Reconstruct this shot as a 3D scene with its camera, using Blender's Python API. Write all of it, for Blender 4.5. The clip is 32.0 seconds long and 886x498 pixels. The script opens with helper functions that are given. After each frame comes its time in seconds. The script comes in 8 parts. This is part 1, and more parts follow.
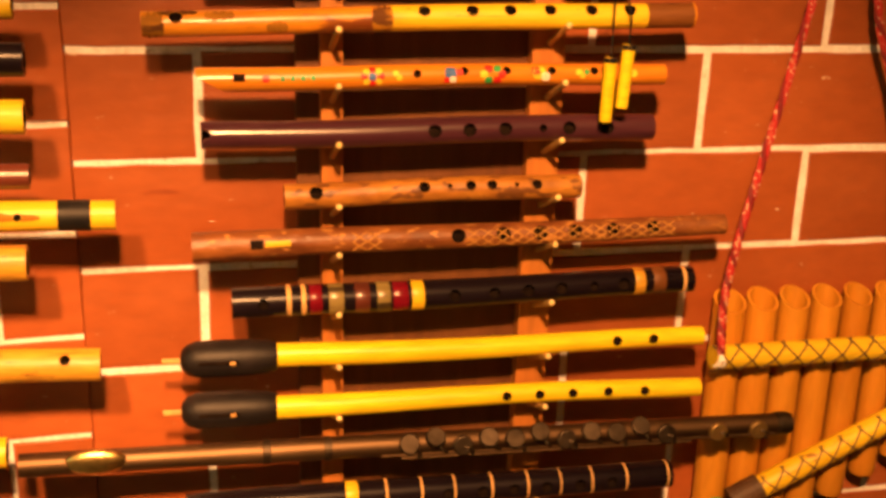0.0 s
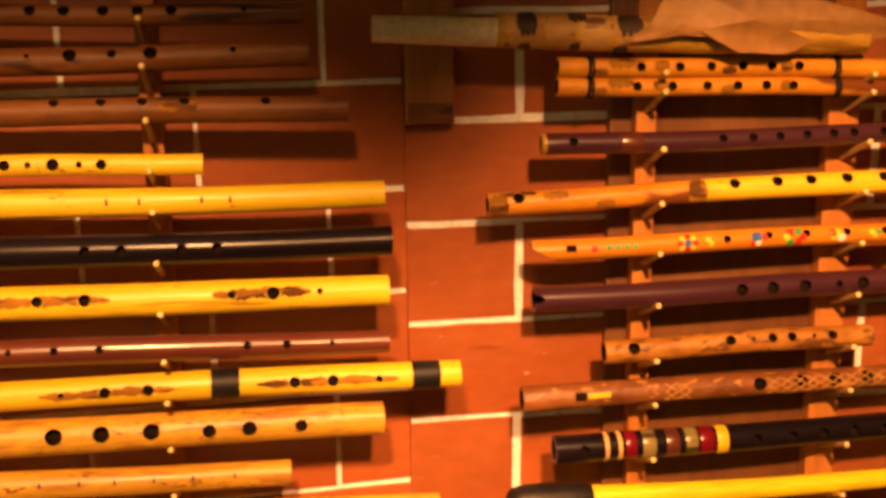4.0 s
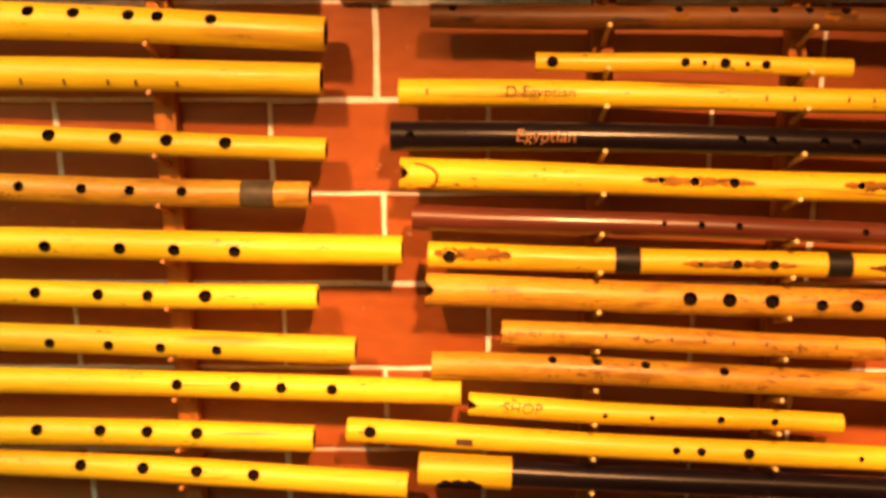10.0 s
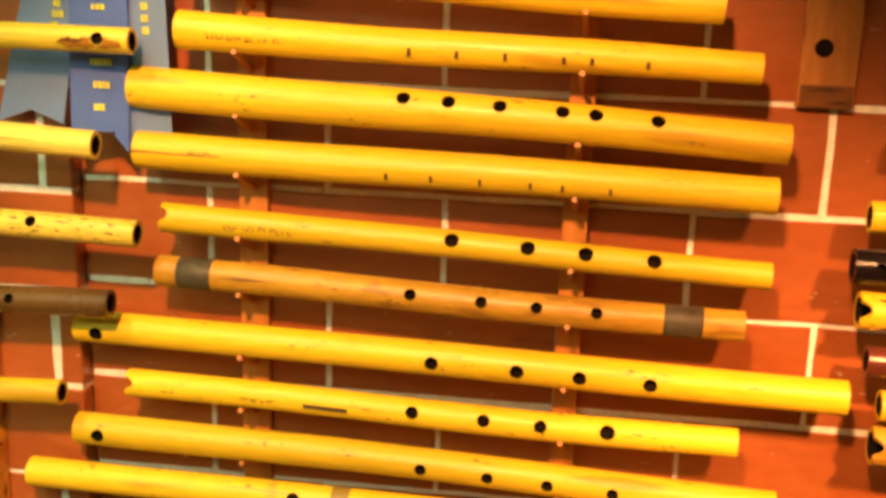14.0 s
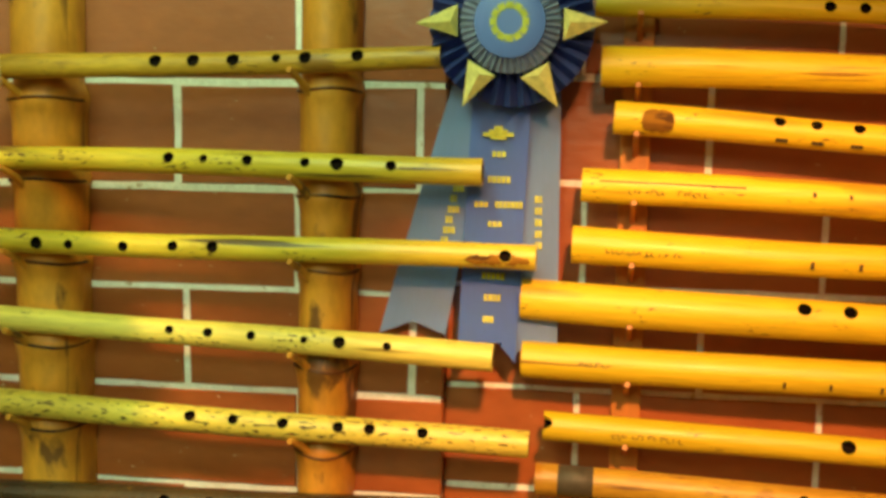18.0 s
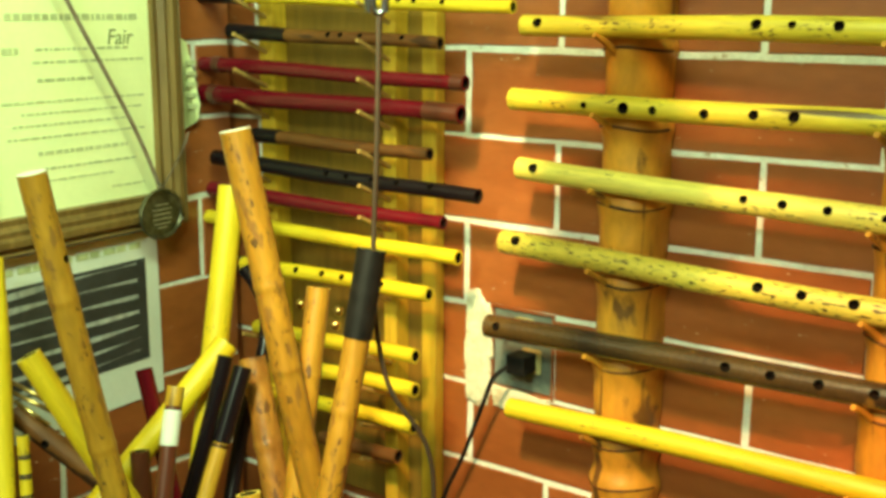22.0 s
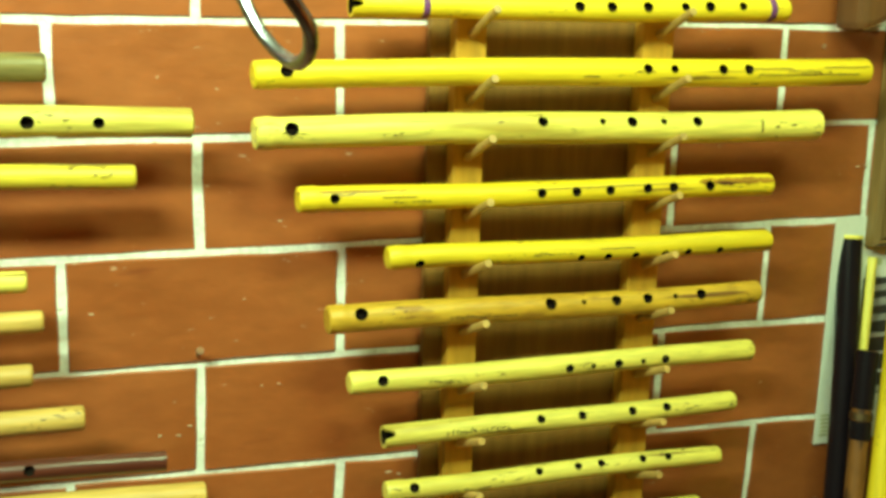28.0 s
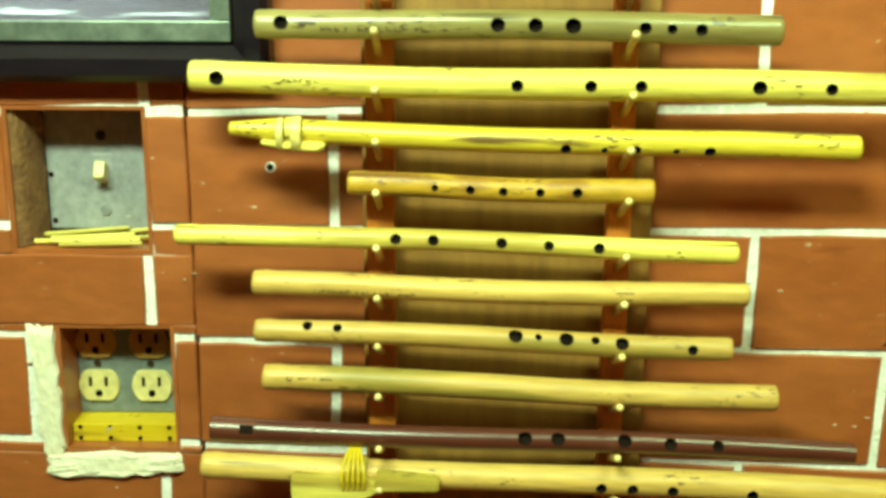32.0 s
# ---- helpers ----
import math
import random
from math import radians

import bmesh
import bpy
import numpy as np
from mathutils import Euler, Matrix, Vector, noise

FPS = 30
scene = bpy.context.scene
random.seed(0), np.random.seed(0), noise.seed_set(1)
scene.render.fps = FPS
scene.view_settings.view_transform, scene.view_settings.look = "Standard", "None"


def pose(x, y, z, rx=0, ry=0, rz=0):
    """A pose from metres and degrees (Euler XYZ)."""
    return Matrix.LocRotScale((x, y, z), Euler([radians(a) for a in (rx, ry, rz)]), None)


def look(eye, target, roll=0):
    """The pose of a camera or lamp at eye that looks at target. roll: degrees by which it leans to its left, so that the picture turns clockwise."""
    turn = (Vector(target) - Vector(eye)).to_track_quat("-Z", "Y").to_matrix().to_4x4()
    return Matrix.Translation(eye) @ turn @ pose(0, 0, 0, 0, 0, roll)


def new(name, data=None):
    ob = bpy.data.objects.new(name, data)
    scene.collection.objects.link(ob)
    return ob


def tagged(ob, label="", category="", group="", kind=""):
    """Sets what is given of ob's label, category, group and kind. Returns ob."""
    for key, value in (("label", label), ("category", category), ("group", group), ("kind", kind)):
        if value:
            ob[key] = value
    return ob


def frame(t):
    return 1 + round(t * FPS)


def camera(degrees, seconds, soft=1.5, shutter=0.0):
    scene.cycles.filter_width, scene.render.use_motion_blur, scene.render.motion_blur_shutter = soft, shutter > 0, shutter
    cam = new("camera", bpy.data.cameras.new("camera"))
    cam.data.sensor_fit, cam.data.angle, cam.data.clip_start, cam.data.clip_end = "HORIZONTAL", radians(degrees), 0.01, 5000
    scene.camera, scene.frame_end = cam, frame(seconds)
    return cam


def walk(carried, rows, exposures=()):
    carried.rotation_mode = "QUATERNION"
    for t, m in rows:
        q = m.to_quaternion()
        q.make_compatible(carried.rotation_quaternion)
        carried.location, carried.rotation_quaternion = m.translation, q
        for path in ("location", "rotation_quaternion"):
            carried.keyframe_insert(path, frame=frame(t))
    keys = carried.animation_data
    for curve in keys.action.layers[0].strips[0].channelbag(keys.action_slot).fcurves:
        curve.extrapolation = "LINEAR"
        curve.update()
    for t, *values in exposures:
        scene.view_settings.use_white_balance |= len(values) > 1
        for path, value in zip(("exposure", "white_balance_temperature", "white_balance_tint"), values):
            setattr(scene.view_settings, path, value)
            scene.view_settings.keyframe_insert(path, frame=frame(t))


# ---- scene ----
import itertools

# ---------------------------------------------------------------- camera
cam = camera(43.28, 32.0, soft=3.5)
PATH = [
    (0, (2.3605, -0.9881, 1.7487), (2.8693, 0.8399, 1.1165), 1.71),
    (0.5, (2.3475, -0.9815, 1.7674), (2.8413, 0.8535, 1.1438), 1.48),
    (1, (2.3292, -0.9725, 1.7875), (2.8109, 0.8706, 1.1784), 1.13),
    (1.5, (2.3071, -0.9658, 1.8020), (2.7795, 0.8842, 1.2069), 0.97),
    (2, (2.2853, -0.9727, 1.8250), (2.7336, 0.8831, 1.2293), 0.76),
    (2.5, (2.2464, -0.9908, 1.8302), (2.6852, 0.8774, 1.2669), 0.35),
    (3, (2.2029, -1.0097, 1.8345), (2.6252, 0.8701, 1.2978), 0.06),
    (3.5, (2.1705, -1.0149, 1.8389), (2.5672, 0.8762, 1.3228), -0.17),
    (4, (2.1363, -1.0173, 1.8315), (2.4990, 0.8919, 1.3588), -0.78),
    (4.5, (2.1002, -1.0270, 1.8375), (2.4341, 0.8866, 1.3614), -1.01),
    (6.5, (1.9525, -1.0610, 1.8366), (2.1865, 0.8688, 1.3663), -1.56),
    (7, (1.9190, -1.0765, 1.8397), (2.1343, 0.8497, 1.3464), -1.35),
    (7.5, (1.8898, -1.0886, 1.8387), (2.0833, 0.8365, 1.3322), -1.19),
    (8, (1.8523, -1.0996, 1.8335), (2.0322, 0.8232, 1.3137), -0.82),
    (8.5, (1.8394, -1.1279, 1.8303), (1.9340, 0.7999, 1.3063), -0.96),
    (9, (1.8097, -1.1394, 1.8306), (1.8553, 0.7823, 1.2784), -0.62),
    (9.5, (1.7768, -1.1422, 1.8260), (1.7759, 0.7783, 1.2678), -0.34),
    (10, (1.7457, -1.1435, 1.8281), (1.6897, 0.7689, 1.2452), -0.29),
    (10.5, (1.7099, -1.1407, 1.8230), (1.6142, 0.7703, 1.2407), -0.36),
    (11, (1.6524, -1.1184, 1.8185), (1.5572, 0.7923, 1.2353), 0.03),
    (11.5, (1.6032, -1.0964, 1.8208), (1.5000, 0.8152, 1.2417), 0.50),
    (12, (1.5801, -1.0909, 1.8269), (1.4284, 0.8190, 1.2533), 0.63),
    (12.5, (1.5608, -1.0762, 1.8240), (1.3655, 0.8389, 1.2814), 1.04),
    (13, (1.5313, -1.0599, 1.8240), (1.2904, 0.8586, 1.3127), 1.20),
    (13.5, (1.4925, -1.0360, 1.8344), (1.2291, 0.8845, 1.3420), 1.51),
    (14, (1.4364, -0.9993, 1.8576), (1.1771, 0.9172, 1.3477), 1.71),
    (14.5, (1.3931, -0.9670, 1.8631), (1.1359, 0.9557, 1.3764), 1.68),
    (16.5, (1.1881, -0.9880, 1.8948), (1.0627, 0.9801, 1.5622), 1.27),
    (17, (1.1521, -1.0046, 1.8892), (0.9903, 0.9706, 1.6199), 1.11),
    (17.5, (1.1074, -1.0331, 1.9061), (0.9196, 0.9400, 1.6385), 1.03),
    (18, (1.0796, -1.0578, 1.9133), (0.8128, 0.9074, 1.6549), 0.88),
    (18.5, (1.0566, -1.0775, 1.9209), (0.7081, 0.8733, 1.6515), 0.79),
    (19, (1.0410, -1.0912, 1.9189), (0.5970, 0.8383, 1.6361), 0.89),
    (19.5, (1.0319, -1.1077, 1.9162), (0.5012, 0.7969, 1.6152), 0.98),
    (20, (1.0169, -1.1229, 1.9056), (0.4118, 0.7550, 1.5780), 1.16),
    (20.5, (1.0298, -1.1113, 1.8990), (0.2913, 0.7121, 1.5388), 0.84),
    (21, (1.0538, -1.0930, 1.8836), (0.1550, 0.6529, 1.5044), 0.63),
    (21.5, (1.0700, -1.0766, 1.8800), (0.0341, 0.5854, 1.4743), 0.46),
    (22, (1.0854, -1.0697, 1.8703), (-0.0911, 0.4931, 1.4539), 0.27),
    (22.5, (1.0926, -1.0520, 1.8632), (-0.2120, 0.4034, 1.4391), -0.03),
    (23, (1.0655, -1.0567, 1.8576), (-0.3069, 0.3311, 1.4210), 0.35),
    (23.5, (1.0529, -1.0595, 1.8503), (-0.3940, 0.2513, 1.4163), 0.41),
    (24, (1.0410, -1.0747, 1.8500), (-0.4759, 0.1524, 1.4109), 0.59),
    (24.5, (1.0351, -1.0814, 1.8503), (-0.5539, 0.0489, 1.4058), 0.37),
    (25, (1.0151, -1.0976, 1.8431), (-0.6326, -0.0491, 1.4122), 0.35),
    (25.5, (0.9995, -1.1156, 1.8430), (-0.6912, -0.1406, 1.4059), 0.74),
    (27.5, (0.9595, -1.2008, 1.8393), (-0.8789, -0.5392, 1.4121), 1.59),
    (28, (0.9494, -1.2172, 1.8339), (-0.9202, -0.6473, 1.4100), 1.59),
    (28.5, (0.9388, -1.2342, 1.8361), (-0.9509, -0.7444, 1.4011), 1.74),
    (29, (0.9287, -1.2649, 1.8318), (-0.9764, -0.8396, 1.3965), 1.84),
    (29.5, (0.9261, -1.2898, 1.8350), (-0.9923, -0.9454, 1.3866), 1.74),
    (30, (0.9114, -1.3129, 1.8255), (-1.0235, -1.0615, 1.3862), 1.72),
    (30.5, (0.9061, -1.3268, 1.8266), (-1.0371, -1.1950, 1.3717), 1.27),
    (31, (0.9049, -1.3506, 1.8196), (-1.0438, -1.3327, 1.3696), 1.20),
    (31.5, (0.8942, -1.3800, 1.8231), (-1.0471, -1.4738, 1.3511), 0.32),
    (32, (0.8851, -1.4178, 1.8212), (-1.0477, -1.5996, 1.3399), 0.19),
]
walk(cam, [(t, look(eye, target, roll)) for t, eye, target, roll in PATH],
     exposures=[(0, 0.0), (14.5, 0.05), (16.5, -0.05), (18, -0.18), (19.5, -0.18), (20.5, -0.08), (22, 0.3), (23.5, 0.25), (24, 0.1), (25, -0.05), (27, 0.05), (30, 0.06), (32, 0.0)])

# ---------------------------------------------------------------- light
world = bpy.data.worlds.new("room_air")
scene.world = world
world.use_nodes = True
world.node_tree.nodes["Background"].inputs[0].default_value = (1.0, 0.68, 0.55, 1)
world.node_tree.nodes["Background"].inputs[1].default_value = 0.06


def spot(name, eye, target, power, colour, size, blend=0.5, radius=0.04):
    d = bpy.data.lights.new(name, "SPOT")
    d.energy, d.color, d.spot_size, d.spot_blend, d.shadow_soft_size = power, colour, radians(size), blend, radius
    ob = new(name, d)
    ob.matrix_world = look(eye, target)
    return ob


WARM = (1.0, 0.435, 0.15)
FLUOR = (0.72, 1.0, 0.6)
FLUOR_GREEN = (0.66, 1.0, 0.5)

spot("track_spot_a", (2.32, -1.3, 2.4), (2.76, 0, 1.05), 276, WARM, 46.5, 0.7, 0.045)
spot("track_spot_b", (2.0, -1.25, 2.45), (1.92, 0, 1.0), 258, WARM, 47.2, 0.68, 0.045)
spot("track_spot_c", (1.25, -1.2, 2.5), (1.28, 0, 1.42), 174, WARM, 41, 0.55, 0.045)
spot("track_spot_d", (0.72, -1.0, 2.55), (0.46, 0, 1.35), 78, WARM, 34, 0.8, 0.04)
# unseen greenish fill, added to brighten the wall around the outlet box
spot("corner_spot", (0.72, -1.05, 2.5), (0.38, 0, 1.42), 52, FLUOR_GREEN, 30, 0.9, 0.05)
_d = bpy.data.lights.new("ceiling_panel_light", "AREA")
_d.energy, _d.color, _d.shape, _d.size, _d.size_y = 34, FLUOR, "RECTANGLE", 0.6, 0.12
new("ceiling_panel_light", _d).matrix_world = look((0.92, -1.75, 2.48), (-0.05, -1.7, 1.8))
_d = bpy.data.lights.new("corner_panel_light", "AREA")
_d.energy, _d.color, _d.shape, _d.size, _d.size_y = 15, FLUOR_GREEN, "RECTANGLE", 0.6, 0.12
new("corner_panel_light", _d).matrix_world = look((0.75, -0.8, 2.55), (-0.1, -0.62, 1.65))

# ---------------------------------------------------------------- materials


def nodes_of(name):
    m = bpy.data.materials.new(name)
    m.use_nodes = True
    t = m.node_tree
    return m, t, t.nodes["Principled BSDF"]


def mat(name, c1, c2, rough=0.5, scale=20.0, stretch=(1, 1, 1), bump=0.15, fine=160.0, metal=0.0, vary=0.12, spot_col=None, spot_at=0.62, spec=0.5, coat=0.0, spot_scale=40.0, streak=None, grain=0.5, fleck=None):
    """Two-scale procedural surface: blotches between c1 and c2, fine grain, a little relief."""
    m, t, b = nodes_of(name)
    N, L = t.nodes, t.links
    tc = N.new("ShaderNodeTexCoord")
    mp = N.new("ShaderNodeMapping")
    mp.inputs["Scale"].default_value = stretch
    L.new(tc.outputs["Object"], mp.inputs["Vector"])
    info = N.new("ShaderNodeObjectInfo")
    add = N.new("ShaderNodeVectorMath")
    add.operation = "ADD"
    L.new(mp.outputs[0], add.inputs[0])
    mul = N.new("ShaderNodeMath")
    mul.operation = "MULTIPLY"
    mul.inputs[1].default_value = 37.0
    L.new(info.outputs["Random"], mul.inputs[0])
    L.new(mul.outputs[0], add.inputs[1])
    n1 = N.new("ShaderNodeTexNoise")
    n1.inputs["Scale"].default_value, n1.inputs["Detail"].default_value = scale, 4
    L.new(add.outputs[0], n1.inputs["Vector"])
    n2 = N.new("ShaderNodeTexNoise")
    n2.inputs["Scale"].default_value, n2.inputs["Detail"].default_value = fine, 3
    L.new(add.outputs[0], n2.inputs["Vector"])
    ramp = N.new("ShaderNodeValToRGB")
    ramp.color_ramp.elements[0].position, ramp.color_ramp.elements[0].color = 0.3, (*c1, 1)
    ramp.color_ramp.elements[1].position, ramp.color_ramp.elements[1].color = 0.72, (*c2, 1)
    L.new(n1.outputs["Fac"], ramp.inputs[0])
    mixg = N.new("ShaderNodeMix")
    mixg.data_type, mixg.blend_type = "RGBA", "MULTIPLY"
    mixg.inputs[0].default_value = grain
    gr = N.new("ShaderNodeValToRGB")
    gr.color_ramp.elements[0].color, gr.color_ramp.elements[1].color = (0.62, 0.62, 0.62, 1), (1.25, 1.25, 1.25, 1)
    gr.color_ramp.elements[0].position, gr.color_ramp.elements[1].position = 0.3, 0.7
    L.new(n2.outputs["Fac"], gr.inputs[0])
    L.new(ramp.outputs[0], mixg.inputs[6])
    L.new(gr.outputs[0], mixg.inputs[7])
    out = mixg.outputs[2]
    if spot_col:
        n3 = N.new("ShaderNodeTexNoise")
        n3.inputs["Scale"].default_value, n3.inputs["Detail"].default_value = spot_scale, 5
        L.new(add.outputs[0], n3.inputs["Vector"])
        r3 = N.new("ShaderNodeValToRGB")
        r3.color_ramp.elements[0].position, r3.color_ramp.elements[1].position = spot_at, spot_at + 0.06
        L.new(n3.outputs["Fac"], r3.inputs[0])
        mx = N.new("ShaderNodeMix")
        mx.data_type = "RGBA"
        L.new(r3.outputs[0], mx.inputs[0])
        L.new(out, mx.inputs[6])
        mx.inputs[7].default_value = (*spot_col, 1)
        out = mx.outputs[2]
    if streak:
        # thin dark lines along the grain
        mp4 = N.new("ShaderNodeMapping")
        mp4.inputs["Scale"].default_value = streak[3]
        L.new(tc.outputs["Object"], mp4.inputs["Vector"])
        ad4 = N.new("ShaderNodeVectorMath")
        L.new(mp4.outputs[0], ad4.inputs[0])
        L.new(mul.outputs[0], ad4.inputs[1])
        n4 = N.new("ShaderNodeTexNoise")
        n4.inputs["Scale"].default_value, n4.inputs["Detail"].default_value = streak[2], 6
        L.new(ad4.outputs[0], n4.inputs["Vector"])
        r4 = N.new("ShaderNodeValToRGB")
        r4.color_ramp.elements[0].position, r4.color_ramp.elements[1].position = streak[1], streak[1] + 0.05
        L.new(n4.outputs["Fac"], r4.inputs[0])
        m4 = N.new("ShaderNodeMix")
        m4.data_type = "RGBA"
        L.new(r4.outputs[0], m4.inputs[0])
        L.new(out, m4.inputs[6])
        m4.inputs[7].default_value = (*streak[0], 1)
        out = m4.outputs[2]
    if fleck:
        # short dark scratches in scattered clusters: colour, cluster threshold, fleck threshold
        mp5 = N.new("ShaderNodeMapping")
        mp5.inputs["Scale"].default_value = (0.32, 1, 1)
        L.new(tc.outputs["Object"], mp5.inputs["Vector"])
        ad5 = N.new("ShaderNodeVectorMath")
        L.new(mp5.outputs[0], ad5.inputs[0])
        L.new(mul.outputs[0], ad5.inputs[1])
        n5 = N.new("ShaderNodeTexNoise")
        n5.inputs["Scale"].default_value, n5.inputs["Detail"].default_value = 420, 2
        L.new(ad5.outputs[0], n5.inputs["Vector"])
        n6 = N.new("ShaderNodeTexNoise")
        n6.inputs["Scale"].default_value, n6.inputs["Detail"].default_value = 60, 1
        L.new(ad5.outputs[0], n6.inputs["Vector"])
        r5, r6 = N.new("ShaderNodeValToRGB"), N.new("ShaderNodeValToRGB")
        r5.color_ramp.elements[0].position, r5.color_ramp.elements[1].position = fleck[2], fleck[2] + 0.05
        r6.color_ramp.elements[0].position, r6.color_ramp.elements[1].position = fleck[1], fleck[1] + 0.08
        L.new(n5.outputs["Fac"], r5.inputs[0])
        L.new(n6.outputs["Fac"], r6.inputs[0])
        m5 = N.new("ShaderNodeMath")
        m5.operation = "MULTIPLY"
        L.new(r5.outputs[0], m5.inputs[0])
        L.new(r6.outputs[0], m5.inputs[1])
        m6 = N.new("ShaderNodeMix")
        m6.data_type = "RGBA"
        L.new(m5.outputs[0], m6.inputs[0])
        L.new(out, m6.inputs[6])
        m6.inputs[7].default_value = (*fleck[0], 1)
        out = m6.outputs[2]
    hs = N.new("ShaderNodeHueSaturation")
    mr = N.new("ShaderNodeMapRange")
    mr.inputs[3].default_value, mr.inputs[4].default_value = 1 - vary, 1 + vary
    L.new(info.outputs["Random"], mr.inputs[0])
    L.new(mr.outputs[0], hs.inputs["Value"])
    L.new(out, hs.inputs["Color"])
    L.new(hs.outputs[0], b.inputs["Base Color"])
    rr = N.new("ShaderNodeMapRange")
    rr.inputs[3].default_value, rr.inputs[4].default_value = max(0.05, rough - 0.1), min(1, rough + 0.12)
    L.new(n1.outputs["Fac"], rr.inputs[0])
    L.new(rr.outputs[0], b.inputs["Roughness"])
    b.inputs["Metallic"].default_value = metal
    b.inputs["Specular IOR Level"].default_value = spec
    b.inputs["Coat Weight"].default_value = coat
    b.inputs["Coat Roughness"].default_value = 0.15
    if bump:
        bp = N.new("ShaderNodeBump")
        bp.inputs["Strength"].default_value, bp.inputs["Distance"].default_value = bump, 0.002
        L.new(n2.outputs["Fac"], bp.inputs["Height"])
        L.new(bp.outputs[0], b.inputs["Normal"])
    return m


LONG = (0.12, 1, 1)  # grain that runs along a tube's own x axis
ALONG = (0.045, 1, 1)
BRICK = mat("fired_clay_brick", (0.30, 0.078, 0.02), (0.37, 0.104, 0.028), 0.33, 10, (0.55, 1, 1.2), 0.3, 80, vary=0.12, spec=1.0, grain=0.24, spot_col=(0.6, 0.42, 0.28), spot_at=0.705, spot_scale=120, streak=((0.23, 0.052, 0.015), 0.7, 30, (0.2, 1, 1)))
MORTAR = mat("white_painted_mortar", (0.74, 0.73, 0.68), (0.9, 0.9, 0.88), 0.7, 60, bump=0.6, fine=240, vary=0.02, grain=0.3, spot_col=(0.5, 0.4, 0.3), spot_at=0.66, spot_scale=90)
BAMBOO = mat("yellow_bamboo", (0.63, 0.42, 0.010), (0.79, 0.56, 0.018), 0.46, 18, LONG, 0.3, 240, vary=0.12, coat=0.04, grain=0.3, spot_col=(0.5, 0.3, 0.012), spot_at=0.62, spot_scale=30, streak=((0.3, 0.16, 0.012), 0.66, 95, ALONG), fleck=((0.16, 0.08, 0.012), 0.6, 0.6))
BAMBOO_DULL = mat("dull_tan_bamboo", (0.48, 0.285, 0.065), (0.61, 0.39, 0.1), 0.46, 18, LONG, 0.3, 240, vary=0.1, spot_col=(0.3, 0.21, 0.04), spot_at=0.58, spot_scale=30, streak=((0.16, 0.1, 0.02), 0.62, 90, ALONG), fleck=((0.14, 0.08, 0.02), 0.58, 0.58))
LEMON = mat("bright_yellow_cane", (0.76, 0.58, 0.010), (0.85, 0.68, 0.016), 0.34, 14, LONG, 0.08, 220, vary=0.04, coat=0.2)
BAMBOO_PALE = mat("pale_bamboo", (0.66, 0.52, 0.085), (0.8, 0.66, 0.14), 0.46, 18, LONG, 0.3, 240, vary=0.1, coat=0.04, spot_col=(0.44, 0.31, 0.05), spot_at=0.59, spot_scale=24, streak=((0.24, 0.15, 0.02), 0.635, 100, ALONG), fleck=((0.14, 0.08, 0.02), 0.58, 0.58))
BAMBOO_BROWN = mat("toasted_bamboo", (0.42, 0.215, 0.018), (0.57, 0.33, 0.026), 0.46, 24, (0.25, 1, 1), 0.3, 220, vary=0.1, coat=0.04, spot_col=(0.3, 0.14, 0.015), spot_at=0.57, spot_scale=60, streak=((0.16, 0.065, 0.012), 0.65, 90, ALONG), fleck=((0.14, 0.06, 0.01), 0.56, 0.57))
BAMBOO_DARK = mat("smoked_bamboo", (0.10, 0.032, 0.008), (0.2, 0.075, 0.015), 0.52, 22, (0.25, 1, 1), 0.3, 180, vary=0.1, spec=0.35, spot_col=(0.05, 0.018, 0.007), spot_at=0.57, spot_scale=70, streak=((0.03, 0.012, 0.007), 0.62, 70, ALONG))
BAMBOO_SPECK = mat("speckled_bamboo", (0.58, 0.43, 0.06), (0.72, 0.54, 0.08), 0.4, 14, (0.3, 1, 1), 0.12, 220, vary=0.04, spot_col=(0.10, 0.055, 0.012), spot_at=0.575, spot_scale=330)
BAMBOO_STAIN = mat("stained_bamboo", (0.56, 0.4, 0.03), (0.72, 0.54, 0.045), 0.38, 14, LONG, 0.15, 220, vary=0.06, spot_col=(0.15, 0.075, 0.018), spot_at=0.64, spot_scale=34, streak=((0.1, 0.05, 0.015), 0.61, 70, ALONG), fleck=((0.12, 0.06, 0.012), 0.56, 0.58))
BAMBOO_OLD = mat("weathered_bamboo", (0.29, 0.125, 0.011), (0.43, 0.215, 0.018), 0.42, 22, (0.25, 1, 1), 0.3, 160, vary=0.1, spot_col=(0.22, 0.1, 0.02), spot_at=0.58, spot_scale=120, streak=((0.1, 0.045, 0.012), 0.645, 110, (0.5, 1, 1)), fleck=((0.09, 0.04, 0.01), 0.56, 0.57))
ORANGE_WOOD = mat("orange_varnished_wood", (0.52, 0.19, 0.012), (0.64, 0.26, 0.016), 0.36, 16, LONG, 0.1, 200, vary=0.04, coat=0.2)
CHARRED = mat("charred_orange_bamboo", (0.5, 0.19, 0.012), (0.66, 0.29, 0.016), 0.38, 16, (0.35, 1, 1), 0.15, 200, vary=0.05, coat=0.15, spot_col=(0.16, 0.045, 0.009), spot_at=0.55, spot_scale=24)
MOTTLED = mat("mottled_brown_wood", (0.26, 0.1, 0.016), (0.42, 0.19, 0.025), 0.45, 70, (0.5, 1, 1), 0.5, 150, spot_col=(0.13, 0.05, 0.012), spot_at=0.56, spot_scale=120)
CUT = mat("carved_ridge", (0.4, 0.19, 0.03), (0.54, 0.28, 0.05), 0.6, 60, bump=0)
